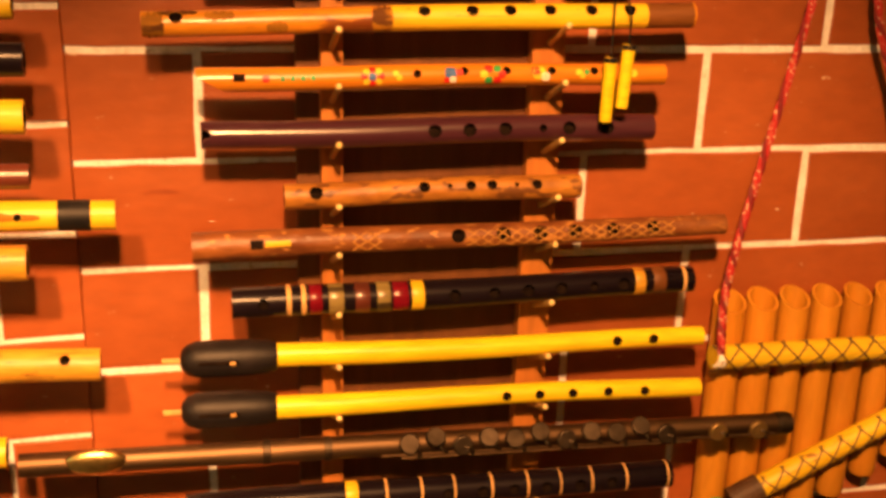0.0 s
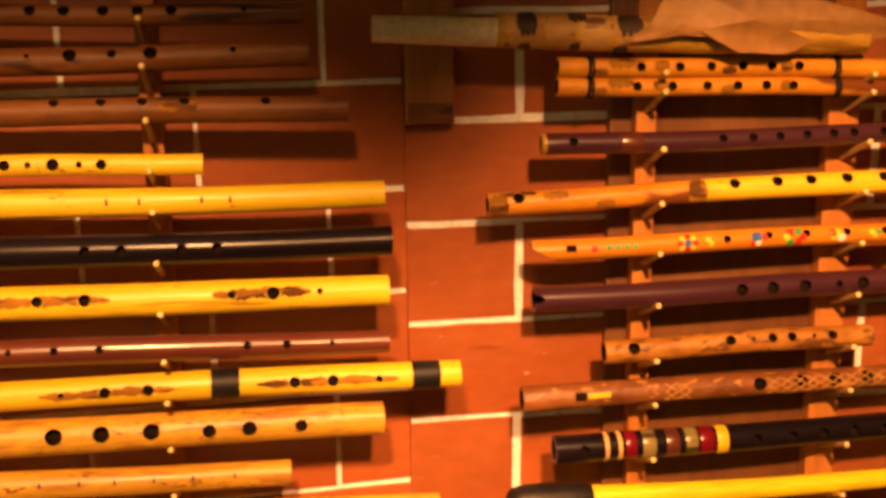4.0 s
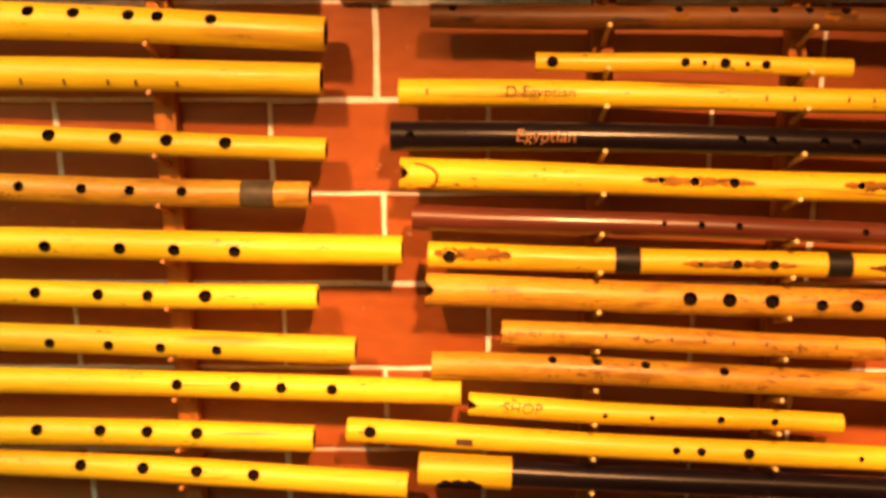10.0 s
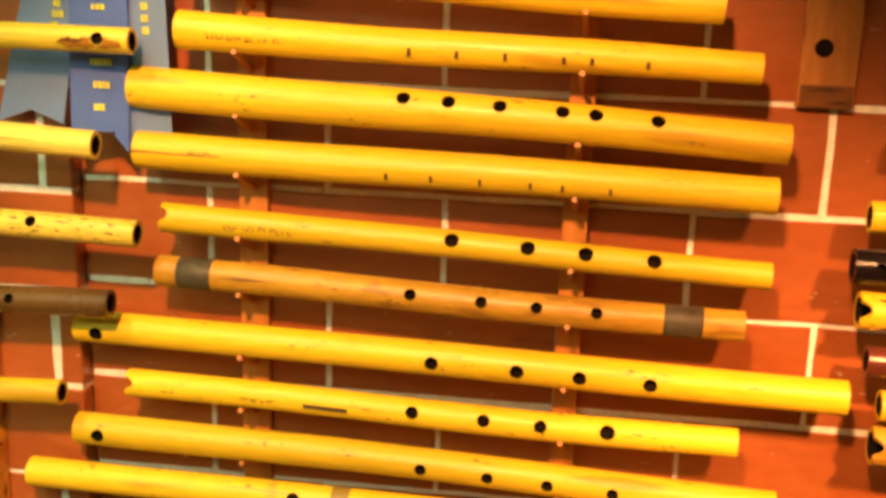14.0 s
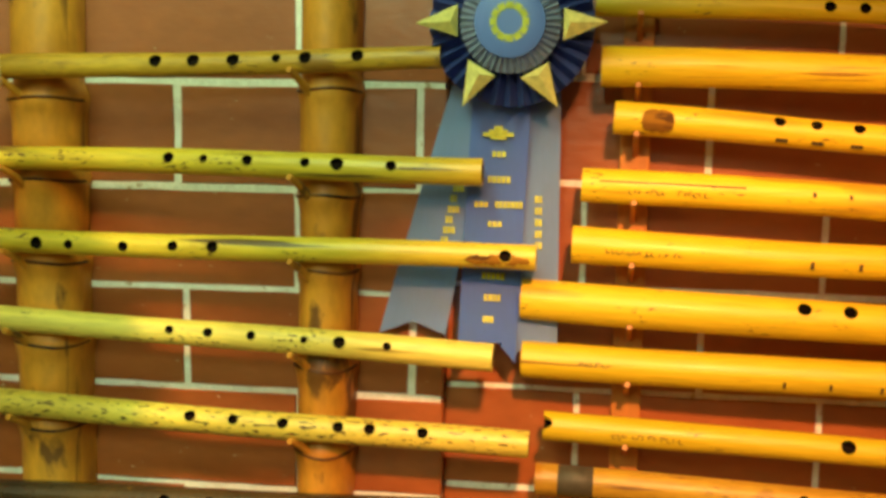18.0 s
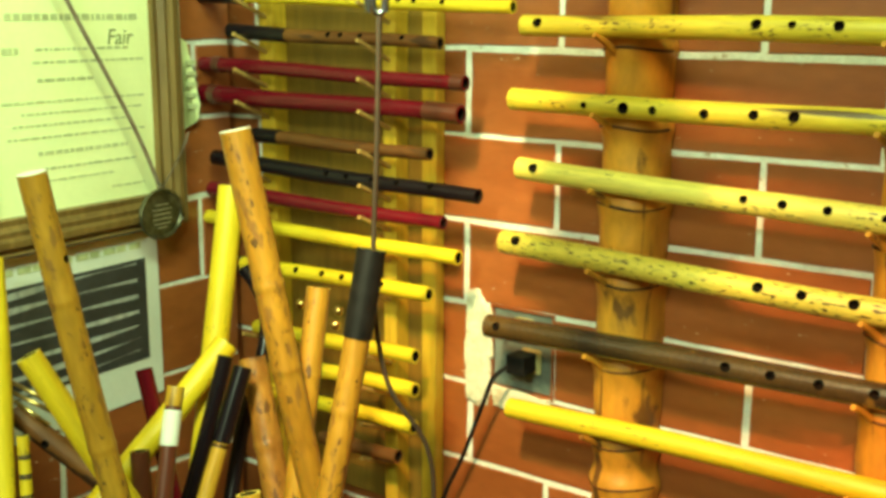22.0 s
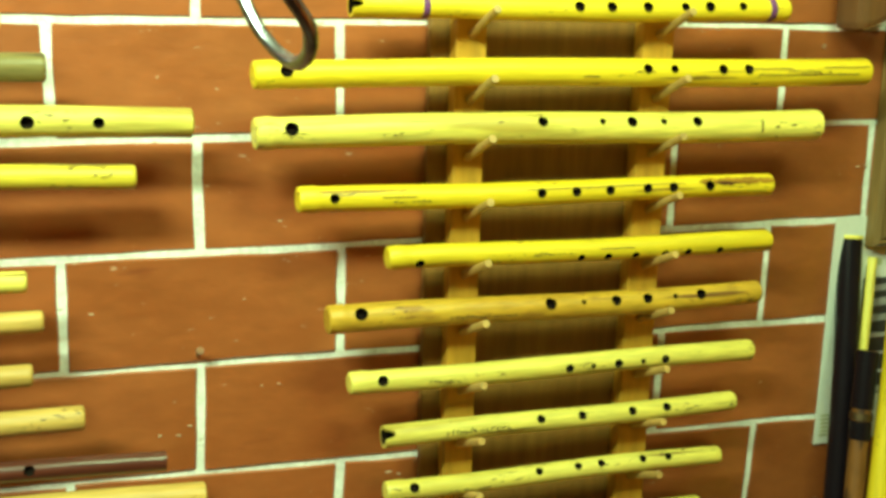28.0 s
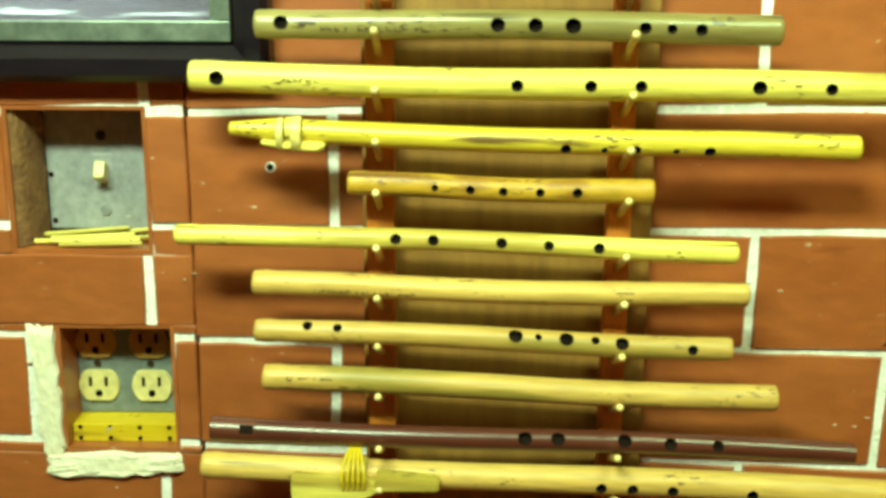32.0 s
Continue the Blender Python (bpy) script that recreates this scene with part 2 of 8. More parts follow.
BLACKENED = mat("blackened_bamboo", (0.014, 0.011, 0.011), (0.13, 0.065, 0.016), 0.24, 4, (1.6, 1, 1), 0.15, 180, vary=0.05, coat=0.5, spot_col=(0.22, 0.11, 0.02), spot_at=0.62, spot_scale=20)
OLIVE = mat("olive_cane", (0.15, 0.11, 0.035), (0.3, 0.24, 0.08), 0.35, 16, LONG, 0.15, 200, vary=0.06, coat=0.3, streak=((0.05, 0.034, 0.013), 0.55, 70, ALONG), fleck=((0.05, 0.03, 0.012), 0.56, 0.57))
BLACK = mat("black_lacquer", (0.005, 0.003, 0.005), (0.011, 0.007, 0.011), 0.28, 20, LONG, 0.03, 200, vary=0.05, coat=0.05, spec=0.22)
PLUM = mat("plum_brown_wood", (0.045, 0.013, 0.024), (0.08, 0.024, 0.036), 0.3, 20, LONG, 0.08, 200, coat=0.4)
MAROON = mat("dark_red_wood", (0.065, 0.014, 0.009), (0.12, 0.03, 0.015), 0.32, 18, LONG, 0.08, 200, coat=0.3)
RED = mat("red_lacquer", (0.11, 0.003, 0.009), (0.17, 0.005, 0.014), 0.24, 20, LONG, 0.03, 200, coat=0.1, spec=0.3)
CARVED = mat("carved_red_brown_wood", (0.13, 0.04, 0.012), (0.25, 0.09, 0.02), 0.45, 60, (0.5, 1, 1), 0.6, 150, spot_col=(0.42, 0.2, 0.05), spot_at=0.6, spot_scale=160)
# near-black that puts the shade inside holes, bores and slots into the colour
HOLE_SHADE = mat("bore_shade_black", (0.008, 0.005, 0.004), (0.016, 0.01, 0.007), 0.9, 40, bump=0, spec=0.05)
TAPE = mat("black_tape", (0.005, 0.005, 0.006), (0.012, 0.011, 0.012), 0.5, 60, bump=0.1, spec=0.25)
GREY_TAPE = mat("grey_brown_tape", (0.045, 0.036, 0.025), (0.075, 0.062, 0.042), 0.5, 60, bump=0.1, spec=0.3)
RUBBER = mat("dark_rubber_head", (0.006, 0.005, 0.0055), (0.012, 0.009, 0.010), 0.5, 30, bump=0.15, spec=0.3)
INK = mat("dark_ink", (0.05, 0.028, 0.012), (0.1, 0.058, 0.02), 0.7, 40, bump=0)
COPPER_INK = mat("copper_ink", (0.42, 0.19, 0.07), (0.52, 0.25, 0.09), 0.6, 40, bump=0)
RED_INK = mat("red_ink", (0.5, 0.06, 0.02), (0.6, 0.09, 0.03), 0.7, 40, bump=0)
GOLD_INK = mat("gold_ink", (0.6, 0.36, 0.12), (0.7, 0.44, 0.16), 0.6, 40, bump=0)
BURN = mat("burnt_brown_mark", (0.19, 0.08, 0.009), (0.38, 0.18, 0.013), 0.8, 60, (0.3, 1, 1), bump=0.1, spec=0.2, spot_col=(0.09, 0.035, 0.008), spot_at=0.54, spot_scale=90)
RACK = mat("rack_wood", (0.36, 0.12, 0.022), (0.5, 0.2, 0.035), 0.5, 12, (1, 1, 0.15), 0.2, 120)
RACK_DARK = mat("dark_rack_board", (0.11, 0.04, 0.013), (0.18, 0.072, 0.02), 0.5, 12, (1, 1, 0.15), 0.2, 120)
RACK_ORANGE = mat("orange_stained_wood", (0.48, 0.13, 0.014), (0.62, 0.2, 0.024), 0.5, 12, (1, 1, 0.15), 0.2, 120)
RACK_BACK = mat("golden_brown_ply", (0.2, 0.09, 0.018), (0.3, 0.15, 0.03), 0.5, 12, (1, 1, 0.15), 0.2, 120)
RACK_PALE = mat("pale_rack_wood", (0.48, 0.23, 0.02), (0.62, 0.34, 0.032), 0.5, 12, (1, 1, 0.15), 0.2, 120)
PEG_TIP = mat("pale_brass_tip", (0.72, 0.55, 0.2), (0.82, 0.66, 0.3), 0.3, 30, bump=0.05)
PEG = mat("peg_wood", (0.42, 0.24, 0.07), (0.54, 0.33, 0.1), 0.45, 30, bump=0.1)
POLE = mat("thick_bamboo_pole", (0.45, 0.172, 0.016), (0.65, 0.29, 0.028), 0.5, 12, (1, 1, 0.5), 0.4, 90, spot_col=(0.15, 0.06, 0.012), spot_at=0.59, spot_scale=26, streak=((0.13, 0.05, 0.011), 0.6, 40, (1, 1, 0.06)))
PLY_OLIVE = mat("golden_olive_ply", (0.2, 0.105, 0.014), (0.28, 0.15, 0.02), 0.5, 12, (1, 1, 0.15), 0.2, 120)
STRIP_GOLD = mat("golden_rack_strip", (0.55, 0.32, 0.022), (0.68, 0.42, 0.032), 0.5, 12, (1, 1, 0.15), 0.2, 120)
PLASTER = mat("tan_plaster_wall", (0.34, 0.25, 0.16), (0.42, 0.31, 0.2), 0.8, 6, bump=0.2)
CREAM_PAINT = mat("cream_wall_paint", (0.6, 0.52, 0.4), (0.68, 0.6, 0.47), 0.8, 6, bump=0.2)
FLOOR = mat("brown_wood_floor", (0.2, 0.1, 0.05), (0.3, 0.16, 0.08), 0.4, 5, (0.2, 1, 1), 0.1)
PURPLE_THREAD = mat("purple_thread", (0.12, 0.03, 0.12), (0.2, 0.05, 0.2), 0.7, 60)
WHITE = mat("tan_ceiling_paint", (0.42, 0.36, 0.28), (0.48, 0.42, 0.33), 0.8, 6, bump=0.1)

# ---------------------------------------------------------------- mesh helpers


def mesh_of(bm, name, mats, smooth=False):
    bmesh.ops.recalc_face_normals(bm, faces=bm.faces)
    if smooth:
        bm.normal_update()
        for e in bm.edges:
            e.smooth = len(e.link_faces) != 2 or e.calc_face_angle(0) < 0.7
    me = bpy.data.meshes.new(name)
    bm.to_mesh(me)
    bm.free()
    for m in mats if isinstance(mats, (list, tuple)) else [mats]:
        me.materials.append(m)
    if smooth:
        me.polygons.foreach_set("use_smooth", [True] * len(me.polygons))
    return me


def part(name, bm, material, parent=None, label="", smooth=False):
    ob = new(name, mesh_of(bm, name, material, smooth))
    ob.parent = parent
    return tagged(ob, label)


def thing(name, m, label, category, group="", kind=""):
    ob = new(name)
    ob.empty_display_size = 0.02
    ob.matrix_world = m
    return tagged(ob, label, category, group, kind)


def box(bm, x0, x1, y0, y1, z0, z1, bevel=0.0, m=None):
    g = bmesh.ops.create_cube(bm, size=1, matrix=Matrix.Translation(((x0 + x1) / 2, (y0 + y1) / 2, (z0 + z1) / 2)) @ Matrix.Diagonal((x1 - x0, y1 - y0, z1 - z0, 1)))
    if bevel:
        es = list({e for v in g["verts"] for e in v.link_edges})
        r = bmesh.ops.bevel(bm, geom=es, offset=bevel, segments=2, affect="EDGES", profile=0.6)
        vs = list({v for f in r["faces"] for v in f.verts} | {v for v in g["verts"] if v.is_valid})
    else:
        vs = g["verts"]
    if m:
        bmesh.ops.transform(bm, matrix=m, verts=vs)
    return vs


def rod(bm, a, b, r0, r1=None, seg=12, cap=True):
    a, b = Vector(a), Vector(b)
    d = b - a
    m = Matrix.Translation((a + b) / 2) @ d.to_track_quat("Z", "Y").to_matrix().to_4x4()
    return bmesh.ops.create_cone(bm, cap_ends=cap, segments=seg, radius1=r0, radius2=r0 if r1 is None else r1, depth=d.length, matrix=m)["verts"]


def sweep(bm, pts, r, seg=8):
    """A round cord through the points."""
    pts = [Vector(p) for p in pts]
    rings, side = [], None
    for i, p in enumerate(pts):
        d = (pts[min(i + 1, len(pts) - 1)] - pts[max(i - 1, 0)]).normalized()
        side = (side - side.dot(d) * d).normalized() if side else d.orthogonal().normalized()
        up = d.cross(side)
        rr = r(i / (len(pts) - 1)) if callable(r) else r
        rings.append([bm.verts.new(p + rr * (math.cos(a) * side + math.sin(a) * up)) for a in (2 * math.pi * k / seg for k in range(seg))])
    for q, s in zip(rings, rings[1:]):
        for k in range(seg):
            bm.faces.new((q[k], q[(k + 1) % seg], s[(k + 1) % seg], s[k]))
    bm.faces.new(rings[0][::-1])
    bm.faces.new(rings[-1])


def curve_pts(pts, n=12):
    """Smooth line through the points."""
    pts = [Vector(p) for p in pts]
    out = []
    for i in range(len(pts) - 1):
        p0, p1, p2, p3 = pts[max(i - 1, 0)], pts[i], pts[i + 1], pts[min(i + 2, len(pts) - 1)]
        for k in range(n):
            t = k / n
            out.append(0.5 * (2 * p1 + (p2 - p0) * t + (2 * p0 - 5 * p1 + 4 * p2 - p3) * t * t + (3 * p1 - p0 - 3 * p2 + p3) * t ** 3))
    return out + [pts[-1]]


# ---------------------------------------------------------------- the walls' own frames
# u runs along the wall to the viewer's right, n into the room, z up


def wall_frame(ox, oy, dx, dy):
    n = math.hypot(dx, dy)
    dx, dy = dx / n, dy / n
    return Matrix(((dx, dy, 0, ox), (dy, -dx, 0, oy), (0, 0, 1, 0), (0, 0, 0, 1)))


WALLS = {
    "A2wall": wall_frame(0.0, 0.0159, 1.0, 0.0044),
    "A1": wall_frame(0.0000, 0.1594, 0.99839, -0.05674),
    "A2": wall_frame(0.0000, 0.0585, 0.99986, -0.01658),
    "A3": wall_frame(0.0000, 0.0000, 1.00000, 0.00000),
    "B": wall_frame(-0.0707, 0.0000, -0.07829, 0.99693),
}


def on(sec, u, z, off=0.0):
    return WALLS[sec] @ Vector((u, off, z))


# ---------------------------------------------------------------- setting
COURSE, JOINT, BED = 0.1016, 0.0076, 0.0058
brick_meshes = {}


def brick_mesh(w, h):
    """A brick with its front at y = 0 and slightly uneven, rounded edges."""
    key = (round(w, 3), round(h, 3))
    if key not in brick_meshes:
        bm = bmesh.new()
        rnd = random.Random("%s %s" % key)
        n, m = max(2, round(w / 0.03)), max(2, round(h / 0.03))
        line = [(-w / 2 + w * i / n, -h / 2) for i in range(n)] + [(w / 2, -h / 2 + h * i / m) for i in range(m)]
        line += [(-x, -z) for x, z in line]
        line = [(x + rnd.uniform(-0.0007, 0.0007), z + rnd.uniform(-0.0007, 0.0007)) for x, z in line]
        rings = [[bm.verts.new((x - math.copysign(c, x), y, z - math.copysign(c, z))) for x, z in line] for y, c in ((-0.02, 0.0), (-0.0016, 0.0), (0.0, 0.0013))]
        for q, t in zip(rings, rings[1:]):
            for k in range(len(line)):
                o = (k + 1) % len(line)
                bm.faces.new((q[k], q[o], t[o], t[k]))
        bm.faces.new(rings[-1])
        brick_meshes[key] = mesh_of(bm, "brick", BRICK)
    return brick_meshes[key]


def rect_minus(rects, hole):
    """The rectangles (u from, u to, z from, z to) less one rectangular hole."""
    h0, h1, z0, z1 = hole
    out = []
    for p, q, lo, hi in rects:
        if p >= h1 or q <= h0 or lo >= z1 or hi <= z0:
            out.append((p, q, lo, hi))
            continue
        out += [(p, q, lo, min(hi, z0)), (p, q, max(lo, z1), hi), (p, min(q, h0), max(lo, z0), min(hi, z1)), (max(p, h1), q, max(lo, z0), min(hi, z1))]
    return [r for r in out if r[1] - r[0] > 0.002 and r[3] - r[2] > 0.002]


def brick_wall(name, sec, u0, u1, z_line, phase, length, label, holes=(), odd=0, z_lo=0.06, z_hi=2.66, size=None, joint=JOINT, sag=0.0, nudge=0.0):
    """A mortar slab with proud bricks in running bond; courses start at z_line, upright joints at phase.
    holes: (u from, u to, z from, z to) cut for a box. size: local size of the bricks along a wall whose courses close up.
    sag: droop of the outer courses; nudge: shift of one joint in every other course."""
    slab = [(u0 + 0.0018, u1 - 0.0018, 0.0, 2.7)]
    for h in holes:
        slab = rect_minus(slab, h)
    bm = bmesh.new()
    for p, q, lo, hi in slab:
        box(bm, p, q, -0.12, -0.0016, lo, hi)
    wall = part(name, bm, MORTAR)
    wall.matrix_world = WALLS[sec]
    tagged(wall, label, "wall", kind="structure")
    rnd = random.Random(name)
    c0, c1 = size or (1.0, 0.0)
    grow = lambda u: c0 + c1 * (u + 0.5)
    where = lambda s: c0 / c1 * (math.exp(c1 * s) - 1) - 0.5 if c1 else s * c0
    s_of = lambda u: math.log(1 + c1 * (u + 0.5) / c0) / c1 if c1 else u / c0
    bent = lambda k: sag * min(k * k, 9)
    course = lambda k, u: z_line + k * COURSE * grow(u) - bent(k) * max(0.0, u + 1.41)
    k = math.floor((z_lo - z_line) / (COURSE * grow(u0)))
    while course(k, u1) < z_hi:
        shift = 0.5 * ((k + odd) % 2)
        j = math.floor((s_of(u0) - phase) / length) - 2
        b = None
        while True:
            a = b if b is not None else where(phase + (j + shift) * length)
            j += 1
            b = where(phase + (j + shift) * length) + rnd.uniform(-0.004, 0.004) * (0.3 if sag else 1)
            if nudge and j == -3 and (k + odd) % 2:
                b += nudge
            if a > u1:
                break
            lo, hi = max(a + joint / 2, u0 + 0.0001), min(b - joint / 2, u1 - 0.0001)
            if a < u1 and 0 < lo - u0 < 0.022:
                lo = u0 + 0.0001
            if 0 < u1 - hi < 0.022:
                hi = u1 - 0.0001
            if hi - lo < 0.02:
                continue
            mid = (lo + hi) / 2
            rects = [(lo, hi, course(k, mid) + BED / 2, course(k + 1, mid) - BED / 2 + rnd.choice((-0.001, 0, 0.001)))]
            for h in holes:
                rects = rect_minus(rects, h)
            for p, q, z0, z1 in rects:
                if q - p < 0.006 or z1 - z0 < 0.004:
                    continue
                br = new("brick", brick_mesh(q - p, z1 - z0))
                br.parent = wall
                br.location = ((p + q) / 2, rnd.uniform(-0.0008, 0.0012), (z0 + z1) / 2)
                br.rotation_euler = (0, bent(k + 0.5) - (k + 0.5) * COURSE * c1, 0)
        k += 1
    return wall


brick_wall("wall_north_east", "A1", 2.302, 4.3, 1.598, 2.4114, 0.2445, "orange-red brick wall with white painted joints", odd=1)
brick_wall("wall_north", "A2wall", 0.938, 2.299, 1.6356, 1.6455, 0.231, "orange-red brick wall with white painted joints", joint=0.0054)
brick_wall("wall_north_west", "A3", -0.19, 0.9375, 1.6256, 0.3185, 0.2365, "red-brown brick wall with white painted joints", holes=[(0.351, 0.442, 1.4224, 1.528)], odd=1)
brick_wall("wall_west", "B", -1.6965, -0.02, 1.627, 0.2345 * 0.19, 0.2345, "red-brown brick wall with white painted joints", size=(1.0236, 0.1102), sag=0.0028, nudge=0.0105)
brick_wall("wall_west_end", "B", -4.2, -1.6975, 1.6285, 0.0, 0.2345, "red-brown brick wall with white painted joints", holes=[(-1.838, -1.7275, 1.606, 1.722), (-1.8105, -1.715, 1.4395, 1.5485)], size=(1.0236, 0.1102))


SPECK = mat("mortar_speck", (0.46, 0.32, 0.2), (0.66, 0.52, 0.38), 0.6, 60, bump=0.2)


def mortar_specks(wall, u0, u1, z0, z1, count, seed):
    """Small pale chips and smears left on the bricks, in loose clusters."""
    rnd = random.Random(seed)
    bm = bmesh.new()
    for _ in range(count):
        cu, cz = rnd.uniform(u0, u1), rnd.uniform(z0, z1)
        for _ in range(rnd.choice((1, 1, 1, 2, 3))):
            u, z = cu + rnd.gauss(0, 0.011), cz + rnd.gauss(0, 0.005)
            w, h = rnd.uniform(0.0006, 0.0034), rnd.uniform(0.0003, 0.0008)
            n = 7
            rim = [bm.verts.new((u + w * math.cos(2 * math.pi * k / n) * rnd.uniform(0.5, 1.1), 0.0018, z + h * math.sin(2 * math.pi * k / n) * rnd.uniform(0.5, 1.2))) for k in range(n)]
            bm.faces.new(rim)
            back = [bm.verts.new((v.co.x, -0.001, v.co.z)) for v in rim]
            for k in range(n):
                bm.faces.new((rim[k], rim[(k + 1) % n], back[(k + 1) % n], back[k]))
    ob = part("mortar_specks", bm, SPECK, wall)
    tagged(ob, "pale mortar specks left on the bricks", kind="stuff")


mortar_specks(bpy.data.objects["wall_west"], -1.69, -0.05, 1.3, 2.0, 60, 5)
mortar_specks(bpy.data.objects["wall_west_end"], -2.0, -1.7, 1.3, 1.9, 18, 6)
mortar_specks(bpy.data.objects["wall_north_east"], 2.31, 3.0, 1.1, 1.9, 22, 7)
mortar_specks(bpy.data.objects["wall_north_west"], 0.27, 0.93, 1.3, 2.0, 16, 8)



def plain(name, lo, hi, material, label, category):
    bm = bmesh.new()
    box(bm, lo[0], hi[0], lo[1], hi[1], lo[2], hi[2])
    return tagged(part(name, bm, material), label, category, kind="structure")


plain("floor", (-0.5, -4.2, -0.1), (4.4, 0.3, 0.0), FLOOR, "brown wooden floor of the music room", "floor")
# ceiling is out of view; its tan holds down the bounced fill
plain("ceiling", (-0.5, -4.2, 2.7), (4.4, 0.3, 2.8), WHITE, "unseen ceiling, tan to limit bounced light", "ceiling")
plain("wall_south", (-0.5, -4.2, 0.0), (4.4, -4.1, 2.7), PLASTER, "plain tan plaster wall", "wall")
# out of view as well; pale so that it fills the nearest rack's shadows
plain("wall_east", (4.2, -4.1, 0.0), (4.3, 0.3, 2.7), CREAM_PAINT, "unseen east wall, cream to bounce light back", "wall")

# ---------------------------------------------------------------- flutes


class LowPoint:
    """A bare point."""

    def __init__(self, co):
        self.co = co


bends, settled = [], set()


def settle(th):
    """Let bands and marks follow the slight bend of their tube."""
    bend = shape_of[th.name][2]
    for ch in th.children:
        if ch.name in settled or ch.name.startswith(("body", "finger_hole")):
            continue
        settled.add(ch.name)
        if ch.name.startswith("inscription"):
            x = ch.location.x
            ch.location += bend(x) - Vector((x, 0, 0))
            continue
        for v in ch.data.vertices:
            v.co += bend(v.co.x) - Vector((v.co.x, 0, 0))


def tube_mesh(name, length, radius, material, holes=(), seg=36, bow=0.0, nodes=(), solid=False, notch=0, seed=0, rim=None, zones=(), closed=""):
    """A hollow tube along +x from 0 to length. radius: function of 0..1. holes: (place in metres, diameter, turn in degrees from the front)."""
    bm = bmesh.new()
    rnd = random.Random(seed)
    ph = [rnd.uniform(0, 6.28) for _ in range(4)]

    def rad(x):
        f = x / length
        r = radius(f) * (1 + 0.012 * math.sin(9 * f + ph[0]) + 0.008 * math.sin(23 * f + ph[1]))
        for nd in nodes:
            r *= 1 + 0.05 * math.exp(-(((x - nd) / 0.004) ** 2)) - 0.03 * math.exp(-(((x - nd - 0.008) / 0.005) ** 2))
        return r

    def centre(x):
        f = x / length
        return Vector((x, 0.0015 * math.sin(5 * f + ph[2]) * length / 0.5, bow * 4 * f * (1 - f) + 0.001 * math.sin(7 * f + ph[3])))

    def at(x, ang, k=1.0):
        r = rad(x) * k
        return centre(x) + Vector((0, r * math.cos(ang), r * math.sin(ang)))

    cups = []
    hs = []
    for hx, hd, turn in sorted(holes):
        if hs and hx - hs[-1][0] < (hd + hs[-1][1]) * 0.62 + 0.0006:
            continue
        if 0.6 * hd + 0.0005 < hx < length - 0.6 * hd - 0.0005:
            hs.append((hx, hd, turn))
    st = {0.0, length}
    for i in range(1, int(length / 0.03)):
        st.add(i * length / int(length / 0.03))
    for z0, z1, _ in zones:
        st |= {z0, z1}
    for nd in nodes:
        st |= {nd - 0.006, nd - 0.002, nd, nd + 0.004, nd + 0.008, nd + 0.014}
    for hx, hd, _ in hs:
        lo, hi = hx - 0.6 * hd, hx + 0.6 * hd
        st = {s for s in st if not (lo - 0.0008 < s < hi + 0.0008) or s in (0.0, length)} | {lo, hi}
    st = sorted(s for s in st if 0 <= s <= length)
    rings = []
    for s in st:
        rings.append([bm.verts.new(at(s, 2 * math.pi * k / seg)) for k in range(seg)])
    kind_at = lambda x: next((3 + n for n, (z0, z1, _) in enumerate(zones) if z0 - 1e-6 <= x < z1 - 1e-6), 0)
    starts = {round(hx - 0.6 * hd, 7): (hx, hd, turn) for hx, hd, turn in hs}
    for s, q, w in zip(st, rings, rings[1:]):
        hole = starts.get(round(s, 7))
        skip = ()
        if hole:
            hx, hd, turn = hole
            mid = math.radians(turn)
            kk = max(6, min(seg // 2 - 2, 2 * math.ceil((hd * 0.58 / rad(hx)) / (2 * math.pi / seg))))
            i0 = round(mid / (2 * math.pi / seg) - kk / 2)
            skip = [(i0 + i) % seg for i in range(kk)]
            edge = [q[(i0 + i) % seg] for i in range(kk + 1)] + [w[(i0 + kk - i) % seg] for i in range(kk + 1)]
            ca = (i0 + kk / 2) * 2 * math.pi / seg
            n = len(edge)
            top, low = [], []
            for e_i in range(n):
                half = kk + 1
                th = math.pi * (1 + (e_i + 0.5) / half) if e_i < half else math.pi * (e_i - half + 0.5) / half
                dx_, da = (math.sin(th), math.cos(th))
                x_, a_ = hx + dx_ * hd / 2, ca + da * hd / 2 / rad(hx)
                top.append(bm.verts.new(at(x_, a_)))
                low.append(LowPoint(at(x_, a_, 0.4)))
            for e_i in range(n):
                f_i = (e_i + 1) % n
                try:
                    bm.faces.new((edge[e_i], edge[f_i], top[f_i], top[e_i])).material_index = kind_at(s)
                except ValueError:
                    pass
            cups.append(([v.co.copy() for v in top], [v.co.copy() for v in low]))
        for k in range(seg):
            if k not in skip:
                bm.faces.new((q[k], q[(k + 1) % seg], w[(k + 1) % seg], w[k])).material_index = kind_at(s)
    for x, ring, sgn in ((0.0, rings[0], 1), (length, rings[-1], -1)):
        if solid:
            bm.faces.new(ring)
            continue
        if ("L" if sgn == 1 else "R") in closed:
            for v in ring:
                v.co.x += sgn * 0.0045
            q = ring
            for dx_, k_ in ((0.0018, 0.985), (0.0006, 0.88), (0.0, 0.66), (0.0009, 0.3)):
                w = [bm.verts.new(at(x, 2 * math.pi * k / seg, k_) + Vector((sgn * dx_, 0, 0))) for k in range(seg)]
                for k in range(seg):
                    bm.faces.new((q[k], q[(k + 1) % seg], w[(k + 1) % seg], w[k])).material_index = 2 if rim else 0
                q = w
            bm.faces.new(q).material_index = 2 if rim else 0
            continue
